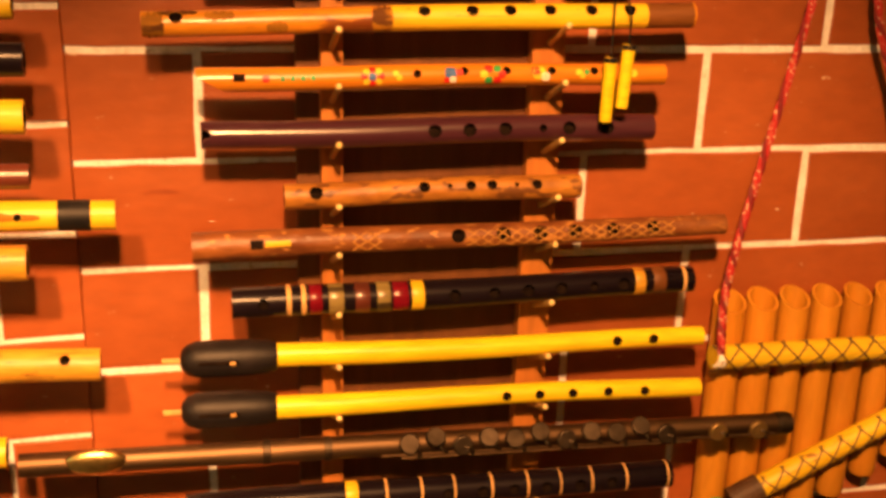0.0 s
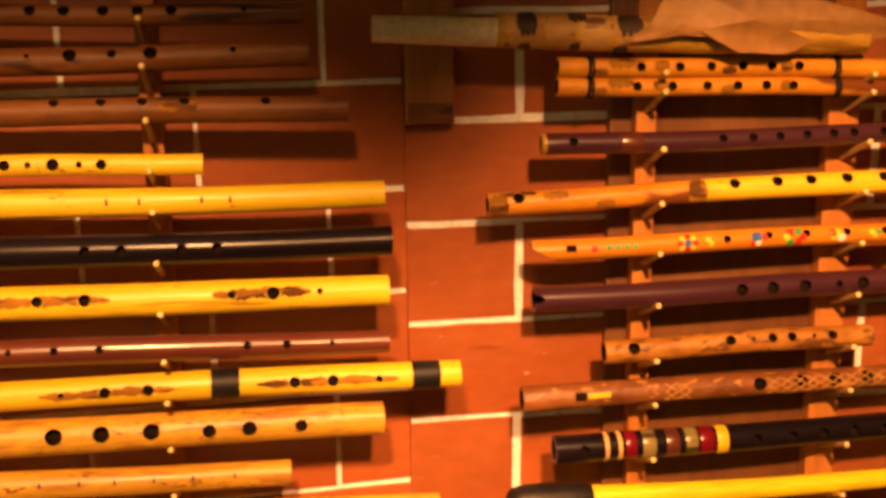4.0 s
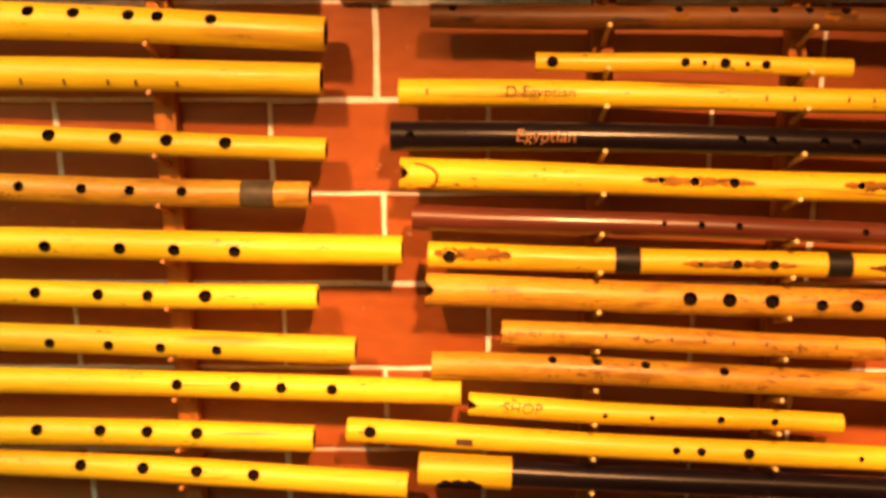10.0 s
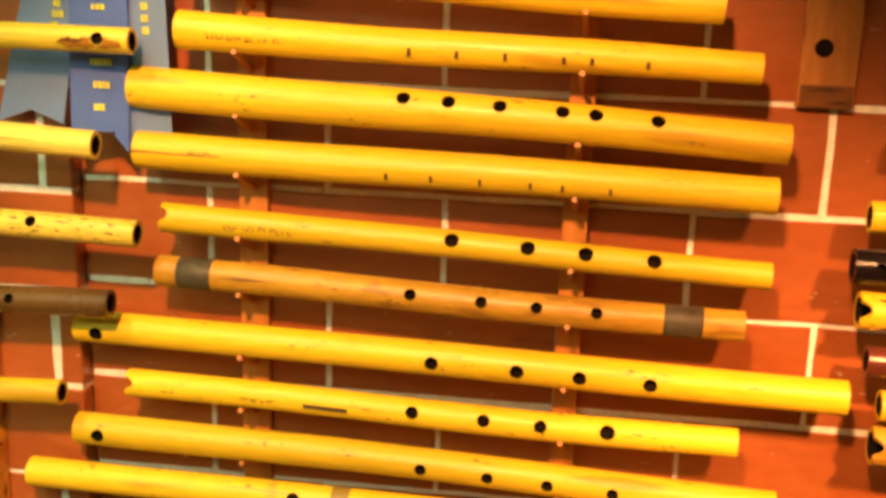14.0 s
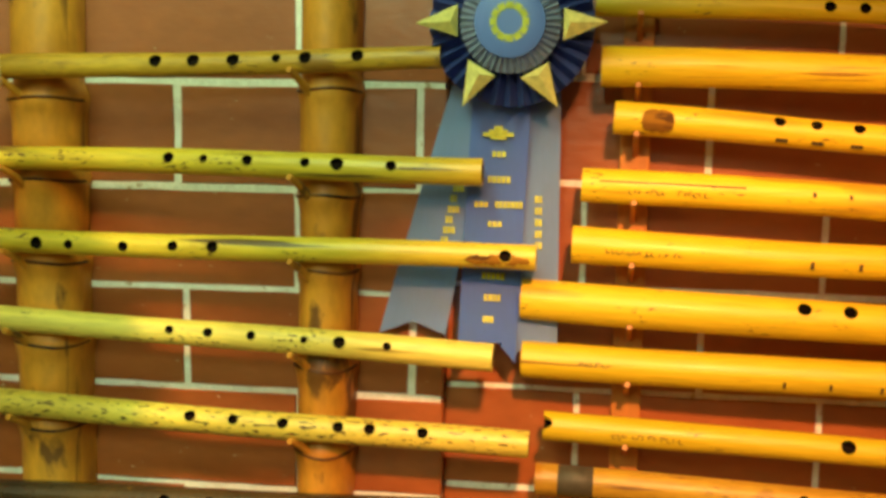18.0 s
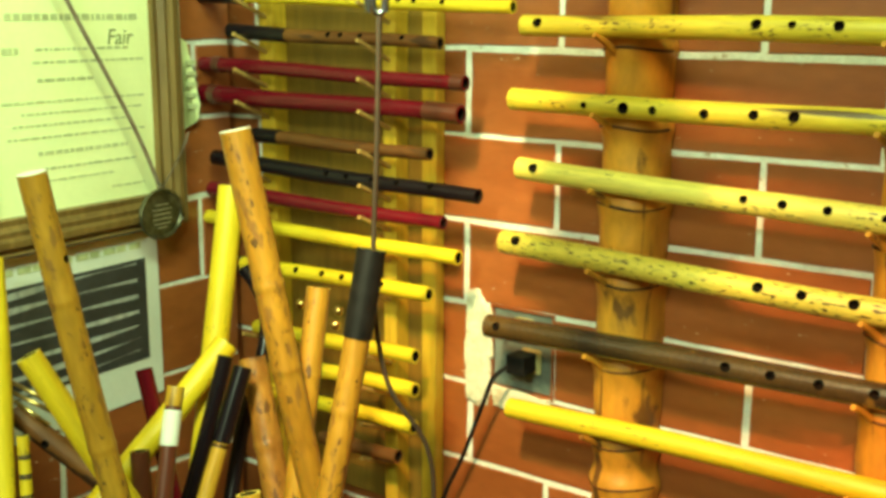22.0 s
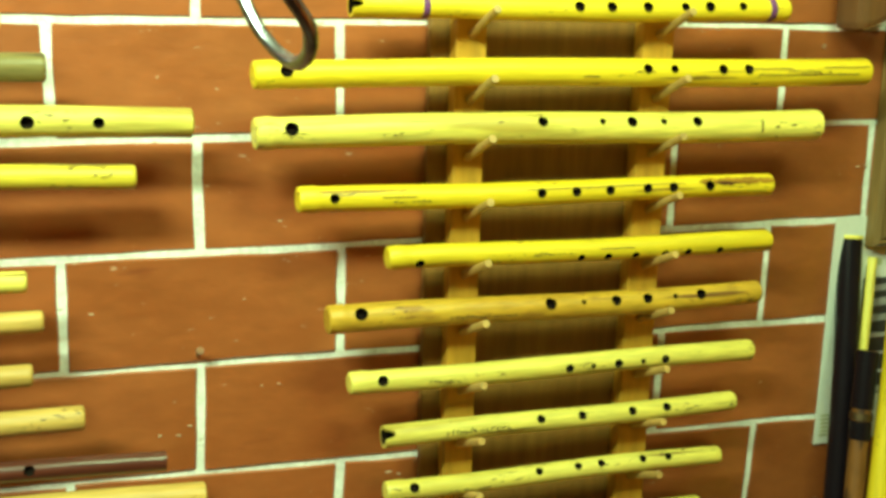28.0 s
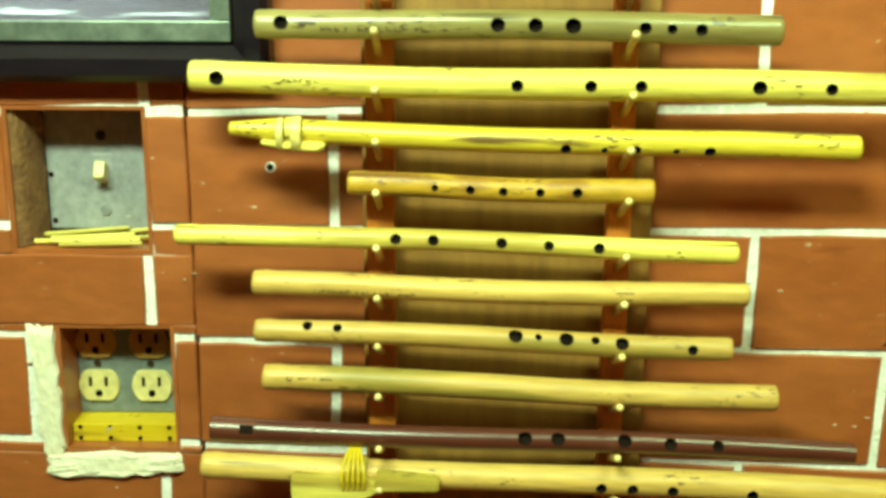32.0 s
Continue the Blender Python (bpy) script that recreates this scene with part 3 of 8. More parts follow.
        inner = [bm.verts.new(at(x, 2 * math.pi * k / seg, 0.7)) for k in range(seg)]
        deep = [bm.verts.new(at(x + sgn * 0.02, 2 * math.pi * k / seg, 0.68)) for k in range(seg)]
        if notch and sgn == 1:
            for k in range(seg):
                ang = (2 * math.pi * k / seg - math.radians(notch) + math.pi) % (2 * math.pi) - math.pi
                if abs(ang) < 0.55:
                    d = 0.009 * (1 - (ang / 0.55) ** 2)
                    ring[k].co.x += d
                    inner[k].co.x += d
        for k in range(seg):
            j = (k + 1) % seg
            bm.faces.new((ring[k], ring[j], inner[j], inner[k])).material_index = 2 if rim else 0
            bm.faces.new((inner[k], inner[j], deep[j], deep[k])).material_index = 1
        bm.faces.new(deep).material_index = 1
    bends.append(centre)
    return mesh_of(bm, name, [material, HOLE_SHADE] + ([rim or material, *(z[2] for z in zones)] if rim or zones else []), smooth=True), cups


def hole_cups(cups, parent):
    """The inside of each hole, near-black to stand for its shade, a part of its own."""
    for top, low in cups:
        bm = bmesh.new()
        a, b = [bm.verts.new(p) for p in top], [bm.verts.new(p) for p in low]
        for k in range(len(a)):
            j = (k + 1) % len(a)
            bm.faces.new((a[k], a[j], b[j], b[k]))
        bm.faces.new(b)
        part("finger_hole", bm, HOLE_SHADE, parent)


def sleeve(name, x0, x1, radius, material, parent, length, grow=1.04, label="", bow=0.0):
    """A band round a tube."""
    bm = bmesh.new()
    seg = 28
    prof = [(x0, 1.0), (x0 + 0.0006, grow), (x1 - 0.0006, grow), (x1, 1.0)]
    rings = []
    for x, g in prof:
        f = x / length
        r = radius(f) * g
        rings.append([bm.verts.new((x, r * math.cos(2 * math.pi * k / seg), bow * 4 * f * (1 - f) + r * math.sin(2 * math.pi * k / seg))) for k in range(seg)])
    for q, w in zip(rings, rings[1:]):
        for k in range(seg):
            bm.faces.new((q[k], q[(k + 1) % seg], w[(k + 1) % seg], w[k]))
    return part(name, bm, material, parent, label, smooth=True)


def patch(name, x0, x1, a0, a1, radius, material, parent, length, lift=0.0005, label="", wavy=0.0, holes=()):
    """A thin mark that lies on a tube: from x0 to x1, from a0 to a1 degrees from the front."""
    bm = bmesh.new()
    nx, na = (90, 24) if holes else (32, 8) if wavy else (10, 6)
    grid = []
    for i in range(nx + 1):
        row = []
        for j in range(na + 1):
            f = i / nx
            e = math.sqrt(max(0.0, 1 - (2 * f - 1) ** 4)) if wavy else 1.0
            x = x0 + (x1 - x0) * f
            mid, half = (a0 + a1) / 2, (a1 - a0) / 2 * e
            ang = math.radians(mid + half * (2 * j / na - 1) * (1 + wavy * (0.2 * math.sin(23 * f + 500 * x0) + 0.14 * math.sin(57 * f + 900 * x0 + j) + 0.08 * math.sin(101 * f))) + wavy * 2 * math.sin(7 * f))
            r = radius(x / length) * 1.02 + lift
            row.append(bm.verts.new((x, r * math.cos(ang), r * math.sin(ang))))
        grid.append(row)
    for i in range(nx):
        for j in range(na):
            quad = (grid[i][j], grid[i + 1][j], grid[i + 1][j + 1], grid[i][j + 1])
            mid_ = sum((v.co for v in quad), Vector()) / 4
            g = math.atan2(mid_.z, mid_.y)
            if any(math.hypot(mid_.x - hx, (g - math.radians(ha)) * radius(hx / length)) < hd * 0.53 for hx, hd, ha in holes):
                continue
            bm.faces.new(quad)
    return part(name, bm, material, parent, label, smooth=True)


def scrawl(x0, x1, a0, a1, radius, material, parent, length):
    """Worn writing on a tube: a row of short thin bars."""
    bm = bmesh.new()
    rnd = random.Random(round(x0 * 9000 + a0))
    mid, half = (a0 + a1) / 2, min(14, abs(a1 - a0) / 2)
    x = x0

    def at(px, ang):
        r = radius(px / length) * 1.02 + 0.0002
        return Vector((px, r * math.cos(math.radians(ang)), r * math.sin(math.radians(ang))))

    def bar(xa, ga, xb, gb, w):
        p, q = at(xa, ga), at(xb, gb)
        m_ = at((xa + xb) / 2, (ga + gb) / 2)
        s = (q - p).cross(Vector((0, m_.y, m_.z))).normalized() * w / 2
        bm.faces.new([bm.verts.new(v) for v in (p - s, m_ - s, q - s, q + s, m_ + s, p + s)])

    while x < x1:
        w = rnd.uniform(0.003, 0.005)
        lo, hi = mid - half * rnd.uniform(0.5, 1), mid + half * rnd.uniform(0.5, 1)
        bar(x, lo, x + rnd.uniform(-0.001, 0.001), hi, 0.0010)
        if rnd.random() < 0.75:
            g = rnd.choice((lo, hi, mid))
            bar(x, g, x + w * 0.7, g + rnd.uniform(-3, 3), 0.0009)
        if rnd.random() < 0.5:
            bar(x + w * 0.65, mid, x + w * 0.65, rnd.choice((lo, hi)), 0.0009)
        x += w + (0.004 if rnd.random() < 0.15 else 0.0008)
    part("lettering", bm, material, parent)


resting, shape_of = {}, {}


def flute(sec, u0, z0, u1, z1, d0, d1, off, material, label, holes=(), turn=15, name="bamboo_flute", bands=(), marks=(), nodes=(), bow=0.0, notch=0, group="", solid=False, prof=None, zones=(), closed="", rim=None):
    """A flute from (u0, z0) to (u1, z1) on a wall; diameters at the ends; holes (metres from its left end, diameter[, turn]).
    bands: (from, to, material, name[, growth]); marks: (from, to, low angle, high angle, material, name)."""
    a, b = on(sec, u0, z0, off), on(sec, u1, z1, off)
    d = b - a
    length = d.length
    x = d.normalized()
    front = WALLS[sec].to_3x3() @ Vector((0, 1, 0))
    y = (front - front.dot(x) * x).normalized()
    m = Matrix((x, y, x.cross(y))).transposed().to_4x4()
    if m.to_3x3().determinant() < 0:
        m = Matrix((x, y, y.cross(x))).transposed().to_4x4()
    m = Matrix.Translation(a) @ m
    th = thing(name, m, label, "flute", group)
    resting.setdefault(group, []).append((sec, u0, z0, u1, z1, d0 / 2, d1 / 2, off))
    radius = prof or (lambda f: (d0 + (d1 - d0) * f) / 2)
    up = 1 if (m.to_3x3() @ Vector((0, 0, 1))).z > 0 else -1
    made, cups = tube_mesh("body", length, radius, material, [(h[0], h[1], up * (h[2] if len(h) > 2 else turn)) for h in holes], bow=bow * up, nodes=nodes, solid=solid, notch=up * turn if notch else 0, seed=round(u0 * 1000 + z0 * 7000), zones=zones, closed=closed, rim=rim)
    shape_of[th.name] = (radius, length, bends[-1])
    body = new("body", made)
    body.parent = th
    hole_cups(cups, th)
    for bd in bands:
        sleeve(bd[3], bd[0], bd[1], radius, bd[2], th, length, bd[4] if len(bd) > 4 else 1.025)
    for mk in marks:
        lo, hi = sorted((up * mk[2], up * mk[3]))
        if mk[5] == "lettering":
            scrawl(mk[0], mk[1], lo, hi, radius, mk[4], th, length)
            continue
        patch(mk[5], mk[0], mk[1], lo, hi, radius, mk[4], th, length, wavy={"burn_mark": 1.0, "burnt_stamp": 0.2}.get(mk[5], 0.0), holes=[(h[0], h[1], up * (h[2] if len(h) > 2 else turn)) for h in holes] if mk[5] == "burn_mark" else ())
    settle(th)
    return th


# ---------------------------------------------------------------- parts of single flutes


def painted_flowers(th, length, r):
    """Petals and dots in bright paint along a flute's front."""
    rad = lambda f: r * (1 - 0.1 * f)
    cols = {"red": (0.6, 0.02, 0.015), "yellow": (0.8, 0.62, 0.04), "green": (0.04, 0.32, 0.08), "blue": (0.03, 0.12, 0.4), "white": (0.8, 0.76, 0.66)}
    paints = {k: mat("%s_paint" % k, tuple(0.85 * x for x in v), v, 0.45, 60, bump=0) for k, v in cols.items()}

    def dot(x, ang, d, colour):
        a = math.degrees(d / 2 / r)
        patch("painted_petal", x - d / 2, x + d / 2, -ang - a, -ang + a, rad, paints[colour], th, length, 0.0002, wavy=0.001)

    dot(0.058, 12, 0.006, "red")
    for i in range(4):
        dot(0.072 + 0.0085 * i, 14, 0.0045, "green")
    for i in range(8):
        t = i * math.pi / 4
        dot(0.148 + 0.0075 * math.cos(t), 12 + 36 * math.sin(t), 0.0055, "yellow" if i % 2 else "red")
    dot(0.148, 12, 0.0065, "blue")
    dot(0.168, 24, 0.005, "yellow"), dot(0.171, 2, 0.005, "yellow")
    dot(0.216, 20, 0.010, "blue"), dot(0.218, -14, 0.006, "white"), dot(0.2125, -16, 0.005, "red"), dot(0.224, 22, 0.006, "red")
    for i, c in enumerate(("red", "green", "red", "yellow", "green", "red")):
        t = i * math.pi / 3
        dot(0.254 + 0.008 * math.cos(t), 10 + 34 * math.sin(t), 0.007, c)
    dot(0.296, 16, 0.012, "yellow"), dot(0.293, 26, 0.008, "red"), dot(0.302, -4, 0.008, "white")
    dot(0.333, 20, 0.006, "yellow"), dot(0.340, 22, 0.005, "green"), dot(0.336, 2, 0.005, "yellow")
    dot(0.384, 14, 0.007, "yellow")
    patch("fipple_window", 0.031, 0.041, -36, -2, rad, HOLE_SHADE, th, length, 0.0003)
    settle(th)


def rubber_head(th):
    """The dark moulded head of a cane whistle, over the tube's left end."""
    bm = bmesh.new()
    prof = [(-0.066, 0.004), (-0.0645, 0.009), (-0.060, 0.0135), (-0.052, 0.0165), (-0.03, 0.0172), (-0.005, 0.0168), (0.012, 0.0152), (0.02, 0.0132), (0.0205, 0.0115)]
    rings = [[bm.verts.new((x, r * math.cos(2 * math.pi * k / 28), r * math.sin(2 * math.pi * k / 28))) for k in range(28)] for x, r in prof]
    for q, w in zip(rings, rings[1:]):
        for k in range(28):
            bm.faces.new((q[k], q[(k + 1) % 28], w[(k + 1) % 28], w[k]))
    bm.faces.new(rings[0])
    bm.faces.new(rings[-1])
    head = part("rubber_head", bm, RUBBER, th, "dark moulded rubber head", smooth=True)
    bm = bmesh.new()
    box(bm, -0.05, -0.014, 0.0155, 0.0178, -0.0042, -0.0008, 0.0006)
    part("mouth_slot", bm, HOLE_SHADE, head)
    bm = bmesh.new()
    box(bm, -0.022, -0.017, 0.0165, 0.0184, -0.004, -0.0008, 0.0004)
    part("reed_tip", bm, PEG, head)
    bm = bmesh.new()
    rod(bm, (-0.082, 0, 0.001), (-0.060, 0, 0.001), 0.003)
    part("blow_tip", bm, PEG, head)


def flute_lettering(th, words, x, r, size, material):
    """Hand lettering on the front of a flute."""
    rad, whole, _ = shape_of[th.name]
    r = rad(x / whole) * 1.025
    c = bpy.data.curves.new("words", "FONT")
    c.body, c.size, c.extrude = words, size, 0.0002
    c.shear, c.offset = 0.08, -0.0002
    tmp = bpy.data.objects.new("words", c)
    scene.collection.objects.link(tmp)
    me = bpy.data.meshes.new_from_object(tmp.evaluated_get(bpy.context.evaluated_depsgraph_get()))
    bpy.data.objects.remove(tmp)
    me.materials.append(material)
    ob = new("inscription", me)
    ob.parent = th
    # stands on the tube's front, reading along it
    ob.matrix_basis = Matrix.Translation((x, r + 0.0006, 0)) @ Matrix(((1, 0, 0, 0), (0, 0, 1, 0), (0, -1, 0, size * 0.28 - 0.003), (0, 0, 0, 1)))
    for v in me.vertices:
        up_ = v.co.y - size * 0.28
        v.co.z -= r - math.sqrt(max(0.0, r * r - up_ * up_))
    settle(th)


def cord_tie(th, x):
    """A few rough turns of black cord round a tube."""
    rad, whole, _ = shape_of[th.name]
    rnd = random.Random(round(x * 5000))
    r = rad(x / whole) * 1.02
    line = []
    for q in range(60):
        g = q / 59 * 2 * math.pi * 4.4
        line.append((x + 0.0024 * math.sin(g * 0.37 + 1) + rnd.uniform(-0.0004, 0.0004), (r + 0.0008) * math.cos(g), (r + 0.0008) * math.sin(g)))
    bm = bmesh.new()
    sweep(bm, line, 0.0011, 6)
    part("cord_tie", bm, TAPE, th)
    settle(th)


def carved_pattern(th, x0, x1):
    """Crossed cuts and lozenges in the wood between x0 and x1."""
    rad, whole, _ = shape_of[th.name]
    x, i = x0, 0
    while x < x1:
        bm = bmesh.new()
        for s in (1, -1):
            for lo in (-48, -8):
                line = []
                for q in range(7):
                    g = math.radians(lo + 40 * q / 6)
                    r = rad((x + 0.012 * q / 6) / whole) * 1.015
                    line.append((x + (0.012 * q / 6 if s == 1 else 0.012 - 0.012 * q / 6), r * math.cos(g), r * math.sin(g)))
                sweep(bm, line, 0.0006, 5)
        part("carving", bm, CUT, th)
        x += 0.0135
        i += 1
    settle(th)


flute("A1", 2.3722, 1.6286, 2.8512, 1.6383, 0.0211, 0.0223, 0.062, CHARRED, "two-tone flute, burnt brown head and yellow bamboo body", holes=[(0.0278, 0.0111, 39), (0.2329, 0.0106, 39), (0.2745, 0.0107), (0.3077, 0.0108), (0.3435, 0.0109), (0.3807, 0.0109), (0.4164, 0.011)], turn=40, marks=[(0.0, 0.018, -55, 60, BURN, "burn_mark"), (0.012, 0.045, 46, 75, BURN, "burn_mark"), (0.05, 0.075, 20, 62, BURN, "burn_mark"), (0.1, 0.118, -40, 5, BURN, "burn_mark"), (0.188, 0.206, -60, 70, BURN, "burn_mark")], zones=[(0.2046, 0.4334, BAMBOO), (0.4334, 0.4774, BAMBOO_DARK)], group="flutes on the dark peg rack")
_f = flute("A1", 2.4130, 1.5830, 2.8293, 1.5851, 0.0207, 0.0185, 0.062, ORANGE_WOOD, "orange wooden flute painted with bright flowers", holes=[(0.1867, 0.0073, 24), (0.2284, 0.0074), (0.2667, 0.0075), (0.3077, 0.0075), (0.3473, 0.0076)], turn=25, solid=True, name="painted_flute", group="flutes on the dark peg rack")
painted_flowers(_f, 0.4163, 0.0104)
for v in next(c for c in _f.children if c.name.startswith("body")).data.vertices:
    if v.co.x < 0.001:
        v.co.x += max(0.0, 0.024 * (0.4 + v.co.z / 0.0104) / 1.4)
flute("A1", 2.4157, 1.5350, 2.8219, 1.5361, 0.0239, 0.0239, 0.062, PLUM, "dark plum-brown polished wooden flute", holes=[(0.2003, 0.012), (0.2315, 0.0121), (0.2642, 0.0121), (0.299, 0.0071), (0.3235, 0.0123), (0.3596, 0.0124)], turn=13, notch=1, group="flutes on the dark peg rack")
flute("A1", 2.4852, 1.4792, 2.7558, 1.4825, 0.0228, 0.0219, 0.062, MOTTLED, "short carved light-brown wooden flute", holes=[(0.0272, 0.0119, 28), (0.1234, 0.0101), (0.1463, 0.0041), (0.1656, 0.0092), (0.1851, 0.0092), (0.208, 0.0041), (0.2273, 0.0093)], turn=29, group="flutes on the dark peg rack")
_f = flute("A1", 2.4045, 1.4354, 2.9044, 1.4384, 0.0257, 0.0196, 0.062, CARVED, "red-brown wooden flute with carved patterns", holes=[(0.2367, 0.0135), (0.2789, 0.0136), (0.3142, 0.0136), (0.3478, 0.0133, 22), (0.3851, 0.013, 22), (0.4247, 0.0127, 22)], turn=21, group="flutes on the dark peg rack")
carved_pattern(_f, 0.245, 0.44)
carved_pattern(_f, 0.14, 0.165)
patch("fipple_window", 0.05, 0.061, -32, 4, shape_of[_f.name][0], HOLE_SHADE, _f, 0.5, 0.0003)
patch("reed_slip", 0.063, 0.085, -26, -2, shape_of[_f.name][0], BAMBOO, _f, 0.5, 0.0003)
settle(_f)
flute("A1", 2.4368, 1.3808, 2.8764, 1.3835, 0.0283, 0.0253, 0.062, BLACK, "black lacquered flute with red and gold rings", holes=[(0.0275, 0.0102), (0.2019, 0.0116), (0.2399, 0.0106), (0.2728, 0.0117), (0.3051, 0.0118), (0.3373, 0.0086), (0.3675, 0.0119)], turn=13, bands=[(0.0482, 0.0523, GOLD_INK, "ring"), (0.0614, 0.0655, GOLD_INK, "ring"), (0.0686, 0.0799, RED, "red_ring"), (0.0860, 0.0995, OLIVE, "olive_ring"), (0.1098, 0.1234, MAROON, "dark_red_ring"), (0.1297, 0.1423, OLIVE, "olive_ring"), (0.1444, 0.1591, RED, "red_ring"), (0.1618, 0.1740, BAMBOO, "yellow_ring"), (0.3790, 0.3894, BAMBOO_BROWN, "brown_ring"), (0.3975, 0.4103, BAMBOO_DARK, "brown_ring"), (0.4278, 0.4313, GOLD_INK, "ring")], group="flutes on the dark peg rack")
_f = flute("A1", 2.4555, 1.3279, 2.8948, 1.3229, 0.0227, 0.0180, 0.062, LEMON, "bright yellow cane whistle with a dark rubber head", holes=[(0.3473, 0.0099), (0.3849, 0.01)], turn=13, name="cane_whistle", group="flutes on the dark peg rack")
rubber_head(_f)
_f = flute("A1", 2.4542, 1.2765, 2.8964, 1.2690, 0.0220, 0.0183, 0.062, LEMON, "bright yellow cane whistle with a dark rubber head", holes=[(0.2403, 0.0093), (0.2735, 0.0094), (0.3071, 0.0095), (0.3435, 0.0095), (0.3816, 0.0096)], turn=13, name="cane_whistle", group="flutes on the dark peg rack")
rubber_head(_f)
flute("A1", 2.3885, 1.1763, 2.8738, 1.1704, 0.0277, 0.0280, 0.062, BLACK, "black flute with thin cream rings", holes=[(0.2511, 0.0112), (0.2857, 0.0113), (0.3177, 0.0113), (0.3514, 0.0114), (0.3861, 0.0115), (0.4194, 0.0115)], turn=13, bands=[(0.1888, 0.1910, GOLD_INK, "ring"), (0.2237, 0.2259, GOLD_INK, "ring"), (0.2568, 0.2590, GOLD_INK, "ring"), (0.2944, 0.2966, GOLD_INK, "ring"), (0.3313, 0.3335, GOLD_INK, "ring"), (0.3651, 0.3673, GOLD_INK, "ring"), (0.3981, 0.4003, GOLD_INK, "ring"), (0.4346, 0.4368, GOLD_INK, "ring"), (0.4791, 0.4813, GOLD_INK, "ring"), (0.1500, 0.1621, BAMBOO, "yellow_ring")], group="flutes on the dark peg rack")
flute("A1", 2.4214, 1.6810, 2.7916, 1.6817, 0.0199, 0.0192, 0.062, PLUM, "slim dark red-brown wooden flute", holes=[(0.0286, 0.0081, 21), (0.17, 0.0083), (0.1988, 0.0084), (0.2249, 0.0084), (0.2517, 0.0084), (0.2777, 0.0085), (0.2982, 0.0085), (0.3283, 0.0085)], turn=22, bands=[(0.0744, 0.0940, MAROON, "red_band")], closed="L", rim=BAMBOO_BROWN, group="flutes on the dark peg rack")
_f = flute("A1", 2.4360, 1.7525, 2.8079, 1.7412, 0.0179, 0.0190, 0.062, CHARRED, "orange bamboo double flute tied with black cord", holes=[(0.0755, 0.0085), (0.1119, 0.0086), (0.1418, 0.0086), (0.1716, 0.0087), (0.1994, 0.0087), (0.2259, 0.0088)], turn=13, marks=[(0.045, 0.07, 5, 60, BURN, "burn_mark"), (0.088, 0.102, -10, 45, BURN, "burn_mark"), (0.152, 0.166, -35, 15, BURN, "burn_mark"), (0.208, 0.22, -20, 40, BURN, "burn_mark"), (0.03, 0.045, -40, 0, BURN, "burn_mark")], name="double_flute", group="flutes on the dark peg rack")
for x in (0.0294, 0.2637, 0.3641):
    cord_tie(_f, x)
_f = flute("A1", 2.4360, 1.7348, 2.8097, 1.7239, 0.0179, 0.0159, 0.062, CHARRED, "orange bamboo double flute tied with black cord", holes=[(0.0728, 0.0086), (0.1061, 0.0086), (0.1388, 0.0087), (0.1676, 0.0087), (0.195, 0.0088), (0.221, 0.0088)], turn=13, marks=[(0.045, 0.07, 5, 60, BURN, "burn_mark"), (0.088, 0.102, -10, 45, BURN, "burn_mark"), (0.152, 0.166, -35, 15, BURN, "burn_mark"), (0.208, 0.22, -20, 40, BURN, "burn_mark"), (0.03, 0.045, -40, 0, BURN, "burn_mark")], name="double_flute", group="flutes on the dark peg rack")
for x in (0.0295, 0.2649, 0.3659):
    cord_tie(_f, x)
flute("A2", 1.7854, 1.8103, 2.2055, 1.8024, 0.0181, 0.0178, 0.064, BAMBOO_DARK, "dark smoked bamboo flute on notched strips", holes=[(0.0144, 0.0091), (0.1984, 0.0092), (0.2247, 0.0093), (0.2557, 0.0093), (0.2833, 0.0093), (0.3105, 0.0093), (0.3695, 0.0047, 27)], turn=26, group="flutes on the pair of notched strips")
flute("A2", 1.7222, 1.7684, 2.2076, 1.7693, 0.0243, 0.0222, 0.064, BAMBOO_DARK, "brown smoked bamboo flute with a dark bore", holes=[(0.0258, 0.0132, 28), (0.2127, 0.0114, 28), (0.2561, 0.0041), (0.2898, 0.0114), (0.3233, 0.0073), (0.3543, 0.0115), (0.4221, 0.0053)], turn=29, marks=[(0.1079, 0.1804, -14, 8, INK, "lettering")], group="flutes on the pair of notched strips")
flute("A2", 1.7033, 1.7286, 2.2396, 1.7224, 0.0235, 0.0225, 0.064, BAMBOO_DARK, "brown bamboo flute with burnt marks", holes=[(0.0219, 0.0082, 45), (0.2399, 0.0083), (0.2922, 0.0084), (0.3301, 0.0084), (0.3635, 0.0084, 47), (0.3981, 0.0085, 47), (0.466, 0.0085, 47)], turn=46, marks=[(0.2296, 0.2504, -10, 30, BURN, "burn_mark"), (0.3768, 0.4089, 0, 50, BURN, "burn_mark"), (0.2373, 0.2457, -8, 18, INK, "lettering"), (0.2880, 0.2964, -8, 18, INK, "lettering"), (0.3259, 0.3343, -8, 18, INK, "lettering"), (0.3598, 0.3683, -8, 18, INK, "lettering"), (0.3928, 0.4014, -8, 18, INK, "lettering")], group="flutes on the pair of notched strips")
flute("A2", 1.8065, 1.6845, 2.1135, 1.6787, 0.0187, 0.0182, 0.064, BAMBOO, "short slim yellow bamboo flute", holes=[(0.0164, 0.0115), (0.1453, 0.009), (0.1638, 0.0053), (0.1839, 0.0106), (0.2051, 0.0053), (0.2232, 0.009)], turn=13, group="flutes on the pair of notched strips")
